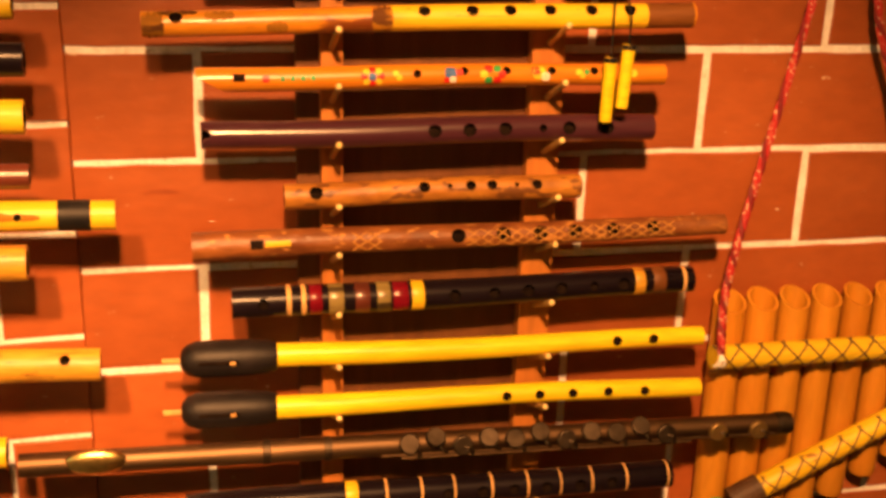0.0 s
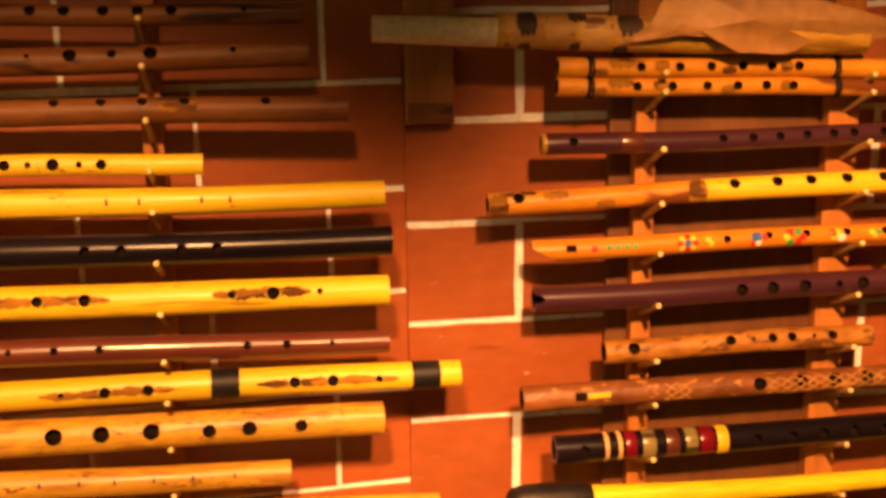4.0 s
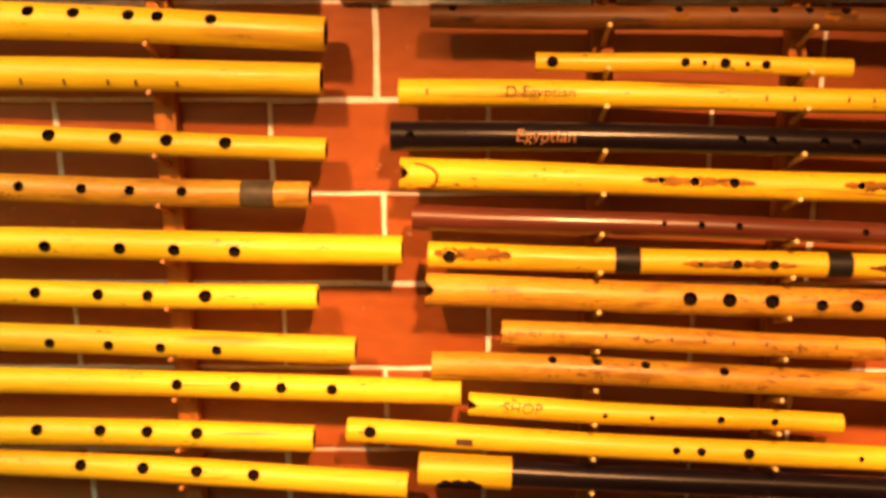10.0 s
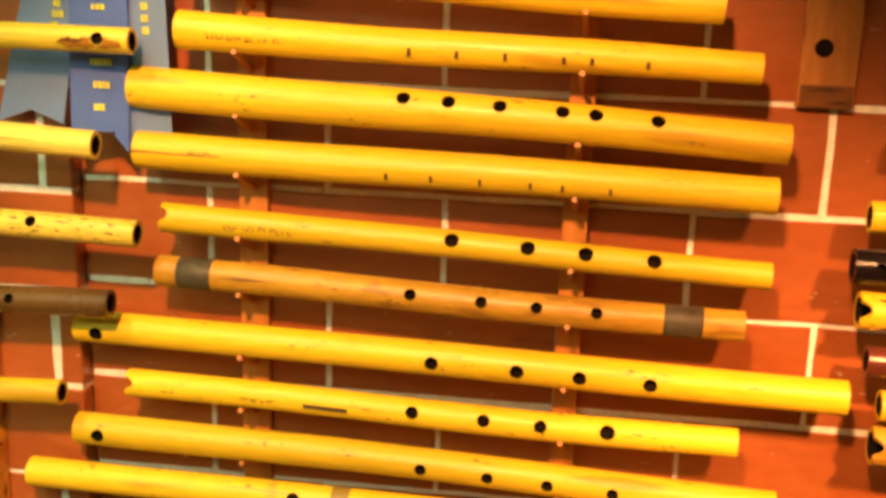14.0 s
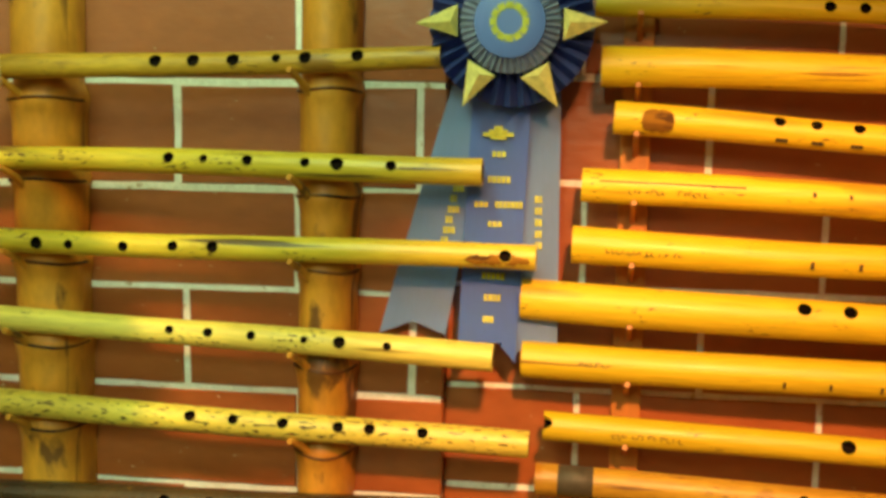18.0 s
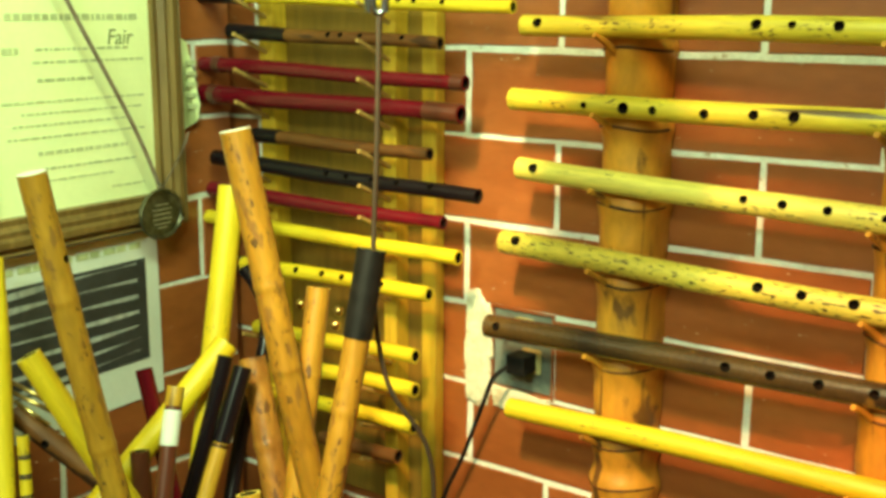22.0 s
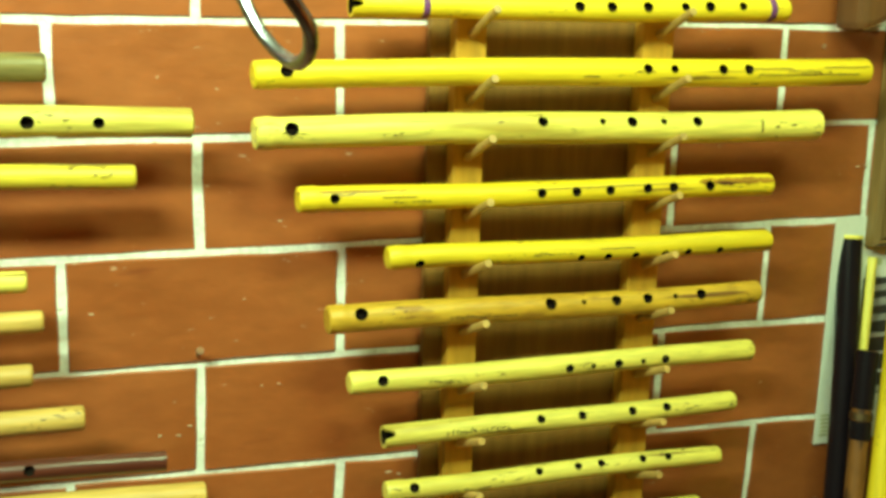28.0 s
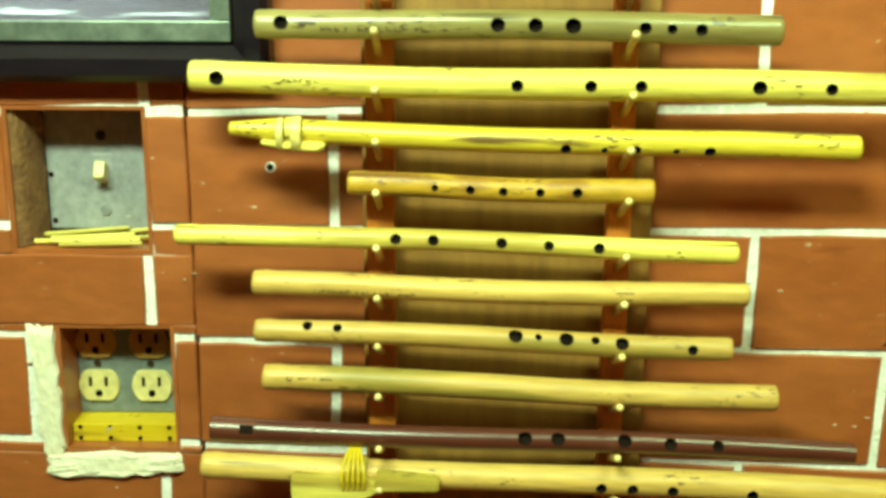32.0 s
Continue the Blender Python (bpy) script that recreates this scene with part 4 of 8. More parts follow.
_f = flute("A2", 1.6714, 1.6532, 2.2694, 1.6447, 0.0280, 0.0230, 0.064, BAMBOO, "long yellow bamboo flute with faint hand lettering", marks=[(0.0278, 0.0298, 0, 25, INK, "ink_mark"), (0.3591, 0.3613, 0, 25, INK, "ink_mark"), (0.3861, 0.3882, 0, 25, INK, "ink_mark"), (0.4382, 0.4404, 0, 25, INK, "ink_mark"), (0.4623, 0.4645, 0, 25, INK, "ink_mark")], group="flutes on the pair of notched strips")
flute_lettering(_f, "D Egyptian", 0.105, 0.0138, 0.016, INK)
_f = flute("A2", 1.6626, 1.6099, 2.2747, 1.6019, 0.0314, 0.0265, 0.064, BLACK, "long black lacquered flute with gold lettering", holes=[(0.0204, 0.0094), (0.3478, 0.0097), (0.3777, 0.0097), (0.4285, 0.0098), (0.4588, 0.0098)], turn=13, group="flutes on the pair of notched strips")
flute_lettering(_f, "Egyptian", 0.125, 0.0155, 0.018, COPPER_INK)
_f = flute("A2", 1.6716, 1.5693, 2.2710, 1.5546, 0.0328, 0.0279, 0.064, BAMBOO, "yellow bamboo flute with a brown burnt mouth notch", holes=[(0.2627, 0.0065), (0.2957, 0.0098), (0.3349, 0.0109), (0.4598, 0.0077), (0.4957, 0.0122), (0.5369, 0.0056)], turn=17, marks=[(0.2428, 0.3568, 5, 35, BURN, "burn_mark"), (0.4425, 0.5296, 5, 40, BURN, "burn_mark")], notch=1, group="flutes on the pair of notched strips")
bm = bmesh.new()
arc = [(0.004 + 0.034 * math.cos(g) ** 0.7, radians(52 * math.sin(g) - 2)) for g in (i * math.pi / 24 - 0.48 * math.pi for i in range(1, 24)) if math.cos(g) > 0]
sweep(bm, [(x, 0.0163 * math.cos(g), 0.0163 * math.sin(g)) for x, g in arc], 0.0017, 6)
part("burnt_arc", bm, BURN, _f, smooth=True)
settle(_f)
flute("A2", 1.6836, 1.5254, 2.2707, 1.5062, 0.0267, 0.0214, 0.064, MAROON, "long glossy red-brown wooden flute", holes=[(0.2557, 0.0049), (0.2935, 0.0071), (0.3315, 0.0072), (0.4586, 0.0073, 19), (0.4938, 0.0073, 19), (0.5344, 0.0045, 19)], turn=18, group="flutes on the pair of notched strips")
flute("A2", 1.6994, 1.4837, 2.3363, 1.4704, 0.0270, 0.0252, 0.064, BAMBOO, "yellow bamboo flute bound with black tape bands", holes=[(0.0222, 0.0141), (0.2796, 0.0055), (0.3168, 0.0106), (0.3538, 0.0106), (0.4833, 0.0107), (0.5179, 0.0108), (0.5602, 0.0068)], turn=13, bands=[(0.1926, 0.2189, TAPE, "tape_band", 1.05), (0.4085, 0.4341, TAPE, "tape_band", 1.05), (0.5912, 0.6176, TAPE, "tape_band", 1.05)], marks=[(0.0063, 0.0861, 0, 50, BURN, "burn_mark"), (0.2602, 0.3774, -5, 25, BURN, "burn_mark"), (0.4484, 0.5783, -5, 25, BURN, "burn_mark")], group="flutes on the pair of notched strips")
flute("A2", 1.6967, 1.4447, 2.2630, 1.4305, 0.0349, 0.0310, 0.064, BAMBOO_BROWN, "thick amber bamboo flute with an end notch", holes=[(0.2731, 0.0151), (0.3134, 0.0151), (0.3569, 0.0152), (0.4076, 0.0124), (0.4432, 0.0136), (0.49, 0.0114)], turn=15, notch=1, group="flutes on the pair of notched strips")
flute("A2", 1.7761, 1.3970, 2.1753, 1.3827, 0.0278, 0.0242, 0.064, BAMBOO_BROWN, "short amber bamboo tube with pencil marks", marks=[(0.0082, 0.0410, 8, 30, INK, "lettering"), (0.0548, 0.0630, 8, 30, INK, "lettering"), (0.1079, 0.1101, 12, 32, INK, "ink_mark"), (0.1413, 0.1436, 12, 32, INK, "ink_mark"), (0.1761, 0.1784, 12, 32, INK, "ink_mark"), (0.2100, 0.2123, 12, 32, INK, "ink_mark"), (0.2407, 0.2429, 12, 32, INK, "ink_mark"), (0.2749, 0.2772, 12, 32, INK, "ink_mark"), (0.3094, 0.3117, 12, 32, INK, "ink_mark"), (0.3470, 0.3493, 12, 32, INK, "ink_mark")], bow=0.002, group="flutes on the pair of notched strips")
flute("A2", 1.7019, 1.3582, 2.3151, 1.3317, 0.0300, 0.0294, 0.064, BAMBOO_BROWN, "curved amber bamboo flute on pegs", holes=[(0.128, 0.0101), (0.1754, 0.0102), (0.2261, 0.0102), (0.3082, 0.0103, 51), (0.5848, 0.0094, 36)], turn=56, marks=[(0.1252, 0.1330, -24, 2, INK, "lettering"), (0.1743, 0.1821, -24, 2, INK, "lettering"), (0.2238, 0.2317, -24, 2, INK, "lettering"), (0.3064, 0.3145, -24, 2, INK, "lettering"), (0.3450, 0.3531, -24, 2, INK, "lettering")], bow=0.006, group="flutes on the pair of notched strips")
_f = flute("A2", 1.7414, 1.3140, 2.1419, 1.2966, 0.0256, 0.0208, 0.064, BAMBOO, "slim yellow bamboo flute with red hand lettering", holes=[(0.1463, 0.0055), (0.1964, 0.0055), (0.2699, 0.0086), (0.327, 0.0086)], turn=13, notch=1, group="flutes on the pair of notched strips")
flute_lettering(_f, "SHOP", 0.036, 0.0112, 0.017, RED_INK)
flute("A2", 1.6086, 1.2799, 2.2311, 1.2547, 0.0270, 0.0272, 0.064, BAMBOO, "yellow bamboo flute with a round mouth hole", holes=[(0.0257, 0.0135), (0.357, 0.0086), (0.3836, 0.0099), (0.4343, 0.0123), (0.5534, 0.0062)], turn=21, marks=[(0.1194, 0.1378, -15, 15, INK, "ink_mark")], group="flutes on the pair of notched strips")
_f = flute("A2", 1.6865, 1.2354, 2.2140, 1.2175, 0.0299, 0.0273, 0.064, BLACK, "dark flute with a yellow bamboo head", bands=[(0.0000, 0.1027, BAMBOO, "bamboo_head", 1.26)], group="flutes on the pair of notched strips")
# flat near-black oval stands for the shaded hollow on the head
patch("mouth_cut", 0.02, 0.072, 5, 70, lambda f: 0.0189, HOLE_SHADE, _f, 0.5278, 0.0003, wavy=0.5)
settle(_f)
flute("A2", 1.0760, 2.0054, 1.4442, 1.9939, 0.0224, 0.0203, 0.064, BAMBOO, "plain yellow bamboo flute resting on pegs", holes=[(0.2015, 0.0099), (0.2309, 0.0098)], turn=13, group="large yellow flutes on notched strips")
flute("A2", 1.0829, 1.9487, 1.4573, 1.9431, 0.0368, 0.0307, 0.064, BAMBOO, "thick plain yellow bamboo flute on pegs", group="large yellow flutes on notched strips")
flute("A2", 1.0956, 1.9026, 1.4752, 1.8791, 0.0299, 0.0244, 0.064, BAMBOO, "yellow bamboo flute with an oval burnt stamp", holes=[(0.1446, 0.0105, 37), (0.1764, 0.0105), (0.2124, 0.0105), (0.2468, 0.0104, 39), (0.2698, 0.0104, 39), (0.3025, 0.0104, 39)], turn=38, marks=[(0.0245, 0.0535, -44, 40, BURN, "burnt_stamp"), (0.1422, 0.1527, -40, -25, INK, "ink_mark"), (0.1731, 0.1836, -40, -25, INK, "ink_mark"), (0.2063, 0.2167, -40, -25, INK, "ink_mark"), (0.2416, 0.2520, -40, -25, INK, "ink_mark"), (0.2674, 0.2777, -40, -25, INK, "ink_mark"), (0.2978, 0.3081, -40, -25, INK, "ink_mark")], group="large yellow flutes on notched strips")
flute("A2", 1.0686, 1.8418, 1.5359, 1.8240, 0.0313, 0.0325, 0.064, BAMBOO, "thick yellow bamboo flute with a long crack", marks=[(0.0158, 0.1450, 18, 22, INK, "crack"), (0.0428, 0.0770, -20, -2, INK, "lettering"), (0.0868, 0.1135, -20, -2, INK, "lettering"), (0.2026, 0.2055, 5, 20, INK, "ink_mark"), (0.2337, 0.2365, 5, 20, INK, "ink_mark"), (0.2726, 0.2754, 5, 20, INK, "ink_mark"), (0.3094, 0.3123, 5, 20, INK, "ink_mark"), (0.3339, 0.3367, 5, 20, INK, "ink_mark")], group="large yellow flutes on notched strips")
flute("A2", 1.0614, 1.7851, 1.5710, 1.7725, 0.0346, 0.0273, 0.064, BAMBOO, "thick yellow bamboo flute with pencil marks", marks=[(0.0313, 0.1029, -15, 0, INK, "lettering"), (0.2109, 0.2143, -25, 0, INK, "ink_mark"), (0.2523, 0.2556, -25, 0, INK, "ink_mark"), (0.2939, 0.2972, -25, 0, INK, "ink_mark"), (0.3437, 0.3470, -25, 0, INK, "ink_mark"), (0.3673, 0.3706, -25, 0, INK, "ink_mark"), (0.4142, 0.4175, -25, 0, INK, "ink_mark")], group="large yellow flutes on notched strips")
flute("A2", 1.0156, 1.7335, 1.5996, 1.7115, 0.0394, 0.0336, 0.064, BAMBOO, "thick golden bamboo flute with six holes", holes=[(0.2537, 0.0127), (0.2934, 0.0127), (0.338, 0.0126), (0.3922, 0.0125), (0.4206, 0.0125), (0.4732, 0.0124, 40)], turn=39, group="large yellow flutes on notched strips")
flute("A2", 1.0172, 1.6750, 1.5941, 1.6666, 0.0355, 0.0320, 0.064, BAMBOO, "thick golden bamboo flute with ink marks", marks=[(0.0555, 0.0873, 0, 15, INK, "lettering"), (0.2370, 0.2398, -30, -8, INK, "ink_mark"), (0.2773, 0.2800, -30, -8, INK, "ink_mark"), (0.3210, 0.3237, -30, -8, INK, "ink_mark"), (0.3653, 0.3680, -30, -8, INK, "ink_mark"), (0.3931, 0.3958, -30, -8, INK, "ink_mark"), (0.4345, 0.4371, -30, -8, INK, "ink_mark")], group="large yellow flutes on notched strips")
flute("A2", 1.0394, 1.6125, 1.5963, 1.5948, 0.0280, 0.0241, 0.064, BAMBOO, "yellow bamboo flute with worn hand lettering", holes=[(0.2759, 0.0136, 27), (0.3442, 0.0135), (0.3958, 0.0134), (0.4558, 0.0133)], turn=28, marks=[(0.0647, 0.1313, -15, 10, INK, "lettering")], notch=1, group="large yellow flutes on notched strips")
flute("A2", 1.0329, 1.5586, 1.5775, 1.5462, 0.0295, 0.0277, 0.064, BAMBOO_BROWN, "amber bamboo flute with grey tape bands", holes=[(0.2463, 0.011), (0.3115, 0.011), (0.3615, 0.0109), (0.4152, 0.0108)], turn=21, bands=[(0.0210, 0.0549, GREY_TAPE, "tape_band", 1.03), (0.4741, 0.5088, GREY_TAPE, "tape_band", 1.03)], group="large yellow flutes on notched strips")
flute("A2", 0.9475, 1.4977, 1.6718, 1.4883, 0.0314, 0.0320, 0.064, BAMBOO, "long plain yellow bamboo flute", holes=[(0.0242, 0.0139, -6), (0.3535, 0.0134), (0.4322, 0.0133), (0.489, 0.0132), (0.5522, 0.0131)], turn=4, group="large yellow flutes on notched strips")
flute("A2", 0.9971, 1.4410, 1.5817, 1.4348, 0.0270, 0.0273, 0.064, BAMBOO, "yellow bamboo flute with a notched mouth end", holes=[(0.2862, 0.0125), (0.3537, 0.0124), (0.4066, 0.0123), (0.4677, 0.0144)], turn=18, marks=[(0.1196, 0.1557, -8, 8, INK, "lettering"), (0.1808, 0.2241, -12, 5, INK, "ink_mark")], notch=1, group="large yellow flutes on notched strips")
flute("A2", 0.9427, 1.3901, 1.6206, 1.3772, 0.0322, 0.0298, 0.064, BAMBOO, "yellow bamboo flute with low-set holes", holes=[(0.0266, 0.0131), (0.3497, 0.0115), (0.4138, 0.0114), (0.4702, 0.0113), (0.5309, 0.0112)], turn=2, group="large yellow flutes on notched strips")
flute("A2", 0.8897, 1.3376, 1.7333, 1.3292, 0.0303, 0.0275, 0.064, BAMBOO, "long yellow bamboo flute with tan cord wraps", holes=[(0.2777, 0.0129), (0.5364, 0.0125), (0.6003, 0.0125), (0.6499, 0.0124), (0.705, 0.0123)], turn=18, bands=[(0.2501, 0.2605, BAMBOO_DULL, "cord_wrap", 1.012), (0.3142, 0.3324, BAMBOO_DULL, "cord_wrap", 1.012), (0.6645, 0.6867, BAMBOO_DULL, "cord_wrap", 1.012)], group="large yellow flutes on notched strips")
flute("A2", 0.9625, 1.2767, 1.5716, 1.2707, 0.0305, 0.0292, 0.064, BAMBOO, "yellow bamboo flute with round holes", holes=[(0.3036, 0.0136), (0.3739, 0.0135), (0.4262, 0.0135), (0.4814, 0.0135)], turn=27, group="large yellow flutes on notched strips")
flute("A2", 0.9794, 1.2434, 1.6740, 1.2161, 0.0294, 0.0294, 0.064, BAMBOO, "plain yellow bamboo flute resting on pegs", holes=[(0.331, 0.0137), (0.401, 0.0137), (0.4612, 0.0136), (0.5248, 0.0136)], turn=28, group="large yellow flutes on notched strips")
flute("A3", 0.5155, 1.9401, 0.9394, 1.9533, 0.0236, 0.0205, 0.058, BAMBOO_BROWN, "amber bamboo flute with six holes", holes=[(0.1617, 0.012), (0.1975, 0.0119), (0.235, 0.0118), (0.2752, 0.0085), (0.3018, 0.0116), (0.3498, 0.0115)], turn=19, group="flutes on the bamboo poles")
flute("A3", 0.4288, 1.8571, 0.9788, 1.8534, 0.0219, 0.0258, 0.058, BAMBOO_STAIN, "yellow bamboo flute with a cracked top edge", holes=[(0.0223, 0.0109, 19), (0.2593, 0.0104), (0.2931, 0.0076), (0.3348, 0.0103), (0.389, 0.0091), (0.4188, 0.0127), (0.4685, 0.01)], turn=18, group="flutes on the bamboo poles")
flute("A3", 0.4165, 1.7776, 1.0288, 1.7760, 0.0234, 0.0237, 0.058, BAMBOO_STAIN, "yellow bamboo flute with brown split marks", holes=[(0.0949, 0.0069, -4), (0.1401, 0.0125), (0.1724, 0.009), (0.2264, 0.0101), (0.2751, 0.01, 8), (0.3132, 0.011, 8), (0.5849, 0.0114, 8)], turn=2, marks=[(0.5483, 0.6072, -30, 10, BURN, "burn_mark")], group="flutes on the bamboo poles")
flute("A3", 0.4270, 1.7039, 0.9917, 1.6832, 0.0235, 0.0263, 0.058, BAMBOO_PALE, "pale bamboo flute tilted on its pegs", holes=[(0.0233, 0.0117, 24), (0.259, 0.0084), (0.297, 0.0095), (0.3391, 0.0088), (0.39, 0.0071), (0.4234, 0.0119), (0.4683, 0.0081)], turn=23, group="flutes on the bamboo poles")
flute("A3", 0.4078, 1.6197, 1.0263, 1.6012, 0.0263, 0.0254, 0.058, BAMBOO_SPECK, "yellow bamboo flute with dark speckles", holes=[(0.0231, 0.0119, 26), (0.2978, 0.0113, 26), (0.3401, 0.0101, 26), (0.3879, 0.0111), (0.441, 0.011), (0.4709, 0.0109), (0.5207, 0.0108)], turn=25, group="flutes on the bamboo poles")
flute("A3", 0.3894, 1.5208, 0.9976, 1.5336, 0.0270, 0.0260, 0.058, BLACKENED, "dark glossy bamboo flute on twig pegs", holes=[(0.0189, 0.0102, 21), (0.2897, 0.0104), (0.3348, 0.0102), (0.381, 0.01), (0.4311, 0.0098), (0.4617, 0.0097), (0.5131, 0.0095)], turn=20, group="flutes on the bamboo poles")
flute("A3", 0.4191, 1.4287, 0.9444, 1.4412, 0.0232, 0.0241, 0.058, BAMBOO, "plain yellow bamboo flute on the lower twig pegs", group="flutes on the bamboo poles")
flute("A3", -0.0673, 1.8900, 0.4225, 1.8753, 0.0170, 0.0143, 0.07, BAMBOO, "yellow whistle with a black mouthpiece", holes=[(0.3014, 0.007), (0.3409, 0.0069), (0.3626, 0.0069), (0.4019, 0.0068)], turn=32, bands=[(0.0000, 0.0905, BLACK, "mouthpiece", 1.2)], name="whistle", group="whistles on the corner peg rack")
flute("A3", -0.0103, 1.8438, 0.3269, 1.8356, 0.0173, 0.0145, 0.07, BAMBOO_DARK, "brown and black whistle on pegs", holes=[(0.1758, 0.0073), (0.1953, 0.0072), (0.2255, 0.0071), (0.2547, 0.007), (0.2871, 0.0068)], turn=27, bands=[(0.0000, 0.1034, BLACK, "mouthpiece", 1.12)], name="whistle", group="whistles on the corner peg rack")
flute("A3", -0.0634, 1.8017, 0.3621, 1.7928, 0.0194, 0.0167, 0.07, RED, "glossy dark red wooden whistle", bands=[(0.0245, 0.0377, MAROON, "ring", 1.1), (0.4072, 0.4256, MAROON, "foot_ring", 1.08)], name="whistle", group="whistles on the corner peg rack")
flute("A3", -0.0731, 1.7629, 0.3565, 1.7592, 0.0241, 0.0205, 0.07, RED, "glossy dark red wooden recorder", bands=[(0.3804, 0.4296, MAROON, "foot_joint", 1.1), (0.0260, 0.0404, MAROON, "ring", 1.08)], name="recorder", group="whistles on the corner peg rack")
flute("A3", 0.0283, 1.7135, 0.3133, 1.7106, 0.0173, 0.0150, 0.07, BAMBOO_DARK, "brown whistle with a black mouthpiece", bands=[(0.0000, 0.0461, BLACK, "mouthpiece", 1.1)], name="whistle", group="whistles on the corner peg rack")
flute("A3", -0.0481, 1.6777, 0.3810, 1.6687, 0.0211, 0.0169, 0.07, BLACK, "dark grey-brown wooden whistle", holes=[(0.2097, 0.0082), (0.2416, 0.008), (0.281, 0.0079), (0.3189, 0.0077), (0.3672, 0.0075)], turn=30, name="whistle", group="whistles on the corner peg rack")
flute("A3", -0.0567, 1.6350, 0.3338, 1.6335, 0.0198, 0.0163, 0.07, RED, "glossy dark red wooden whistle", name="whistle", group="whistles on the corner peg rack")
flute("A3", -0.0665, 1.5960, 0.3556, 1.5959, 0.0184, 0.0174, 0.07, BAMBOO, "bright yellow bamboo flute on pegs", group="whistles on the corner peg rack")
flute("A3", 0.0010, 1.5413, 0.3122, 1.5477, 0.0195, 0.0180, 0.07, BAMBOO, "yellow bamboo flute with small holes", holes=[(0.0694, 0.0087, 31), (0.1049, 0.0086), (0.1489, 0.0084), (0.1818, 0.0082), (0.2444, 0.008)], turn=30, group="whistles on the corner peg rack")
flute("A3", 0.0227, 1.4561, 0.2933, 1.4676, 0.0196, 0.0184, 0.07, BAMBOO, "yellow bamboo flute with two holes", holes=[(0.1943, 0.0082), (0.2211, 0.0081)], turn=30, group="whistles on the corner peg rack")
flute("A3", 0.0658, 1.4163, 0.2923, 1.4259, 0.0193, 0.0186, 0.07, BAMBOO, "plain yellow bamboo flute resting on pegs", group="whistles on the corner peg rack")
flute("A3", 0.0499, 1.3734, 0.2899, 1.3781, 0.0196, 0.0187, 0.07, BAMBOO, "plain yellow bamboo flute resting on pegs", group="whistles on the corner peg rack")
flute("A3", 0.1387, 1.3288, 0.2655, 1.3331, 0.0189, 0.0177, 0.07, BAMBOO_DARK, "short brown bamboo flute on pegs", group="whistles on the corner peg rack")
flute("B", -1.0356, 1.8320, -0.6172, 1.8385, 0.0188, 0.0209, 0.05, BAMBOO, "yellow bamboo flute with purple thread ties", holes=[(0.2007, 0.0097), (0.2315, 0.0098), (0.2669, 0.0099), (0.3045, 0.008), (0.3299, 0.0101), (0.3643, 0.0082)], turn=19, bands=[(0.0591, 0.0650, PURPLE_THREAD, "thread_tie"), (0.3946, 0.4015, PURPLE_THREAD, "thread_tie")], notch=1, closed="R", group="yellow flutes on the wooden peg rack")
flute("B", -1.1150, 1.7789, -0.5166, 1.7836, 0.0220, 0.0263, 0.05, BAMBOO, "long plain yellow bamboo flute", holes=[(0.0255, 0.0107), (0.3492, 0.0095), (0.3766, 0.0081), (0.4282, 0.0098), (0.456, 0.0099)], turn=20, nodes=[0.013], closed="LR", marks=[(0.395, 0.412, -14, -11, INK, "crack"), (0.455, 0.505, 18, 21, INK, "crack"), (0.47, 0.58, -6, -3, INK, "crack"), (0.5, 0.535, 2, 14, INK, "lettering"), (0.54, 0.592, 22, 25, INK, "crack"), (0.285, 0.3, -16, -12, INK, "crack")], group="yellow flutes on the wooden peg rack")
flute("B", -1.1145, 1.7331, -0.5704, 1.7329, 0.0258, 0.0293, 0.05, BAMBOO_PALE, "thick pale yellow bamboo flute", holes=[(0.0285, 0.0117, 16), (0.2482, 0.0098), (0.3063, 0.006), (0.3361, 0.0101), (0.3682, 0.0061), (0.4036, 0.0098)], turn=29, nodes=[0.012], closed="LR", marks=[(0.4715, 0.473, -15, 30, INK, "ink_mark"), (0.105, 0.12, -14, -6, INK, "lettering")], group="yellow flutes on the wooden peg rack")
flute("B", -1.0792, 1.6773, -0.6187, 1.6762, 0.0219, 0.0205, 0.05, BAMBOO, "yellow bamboo flute with a dark streaked end", holes=[(0.0292, 0.0083, 11), (0.2156, 0.0089), (0.2496, 0.009), (0.2832, 0.0091), (0.3212, 0.0093), (0.3481, 0.0094), (0.3873, 0.0095)], turn=10, marks=[(0.07, 0.1, 8, 11, INK, "crack"), (0.08, 0.115, -14, -8, INK, "lettering"), (0.2, 0.36, 26, 29, INK, "crack"), (0.4, 0.45, -22, -19, INK, "crack"), (0.3750, 0.4592, 15, 50, BURN, "burn_mark")], nodes=[0.013], closed="LR", group="yellow flutes on the wooden peg rack")
flute("B", -1.0024, 1.6252, -0.6141, 1.6208, 0.0200, 0.0208, 0.05, BAMBOO, "yellow bamboo flute turned holes down", holes=[(0.0273, 0.0087, -27), (0.1822, 0.0076), (0.2094, 0.0077), (0.2377, 0.0078), (0.2691, 0.0074), (0.2936, 0.0079), (0.3281, 0.0075)], turn=-34, nodes=[0.011], closed="LR", marks=[(0.135, 0.175, -8, 6, INK, "lettering"), (0.2, 0.235, 14, 17, INK, "crack")], group="yellow flutes on the wooden peg rack")
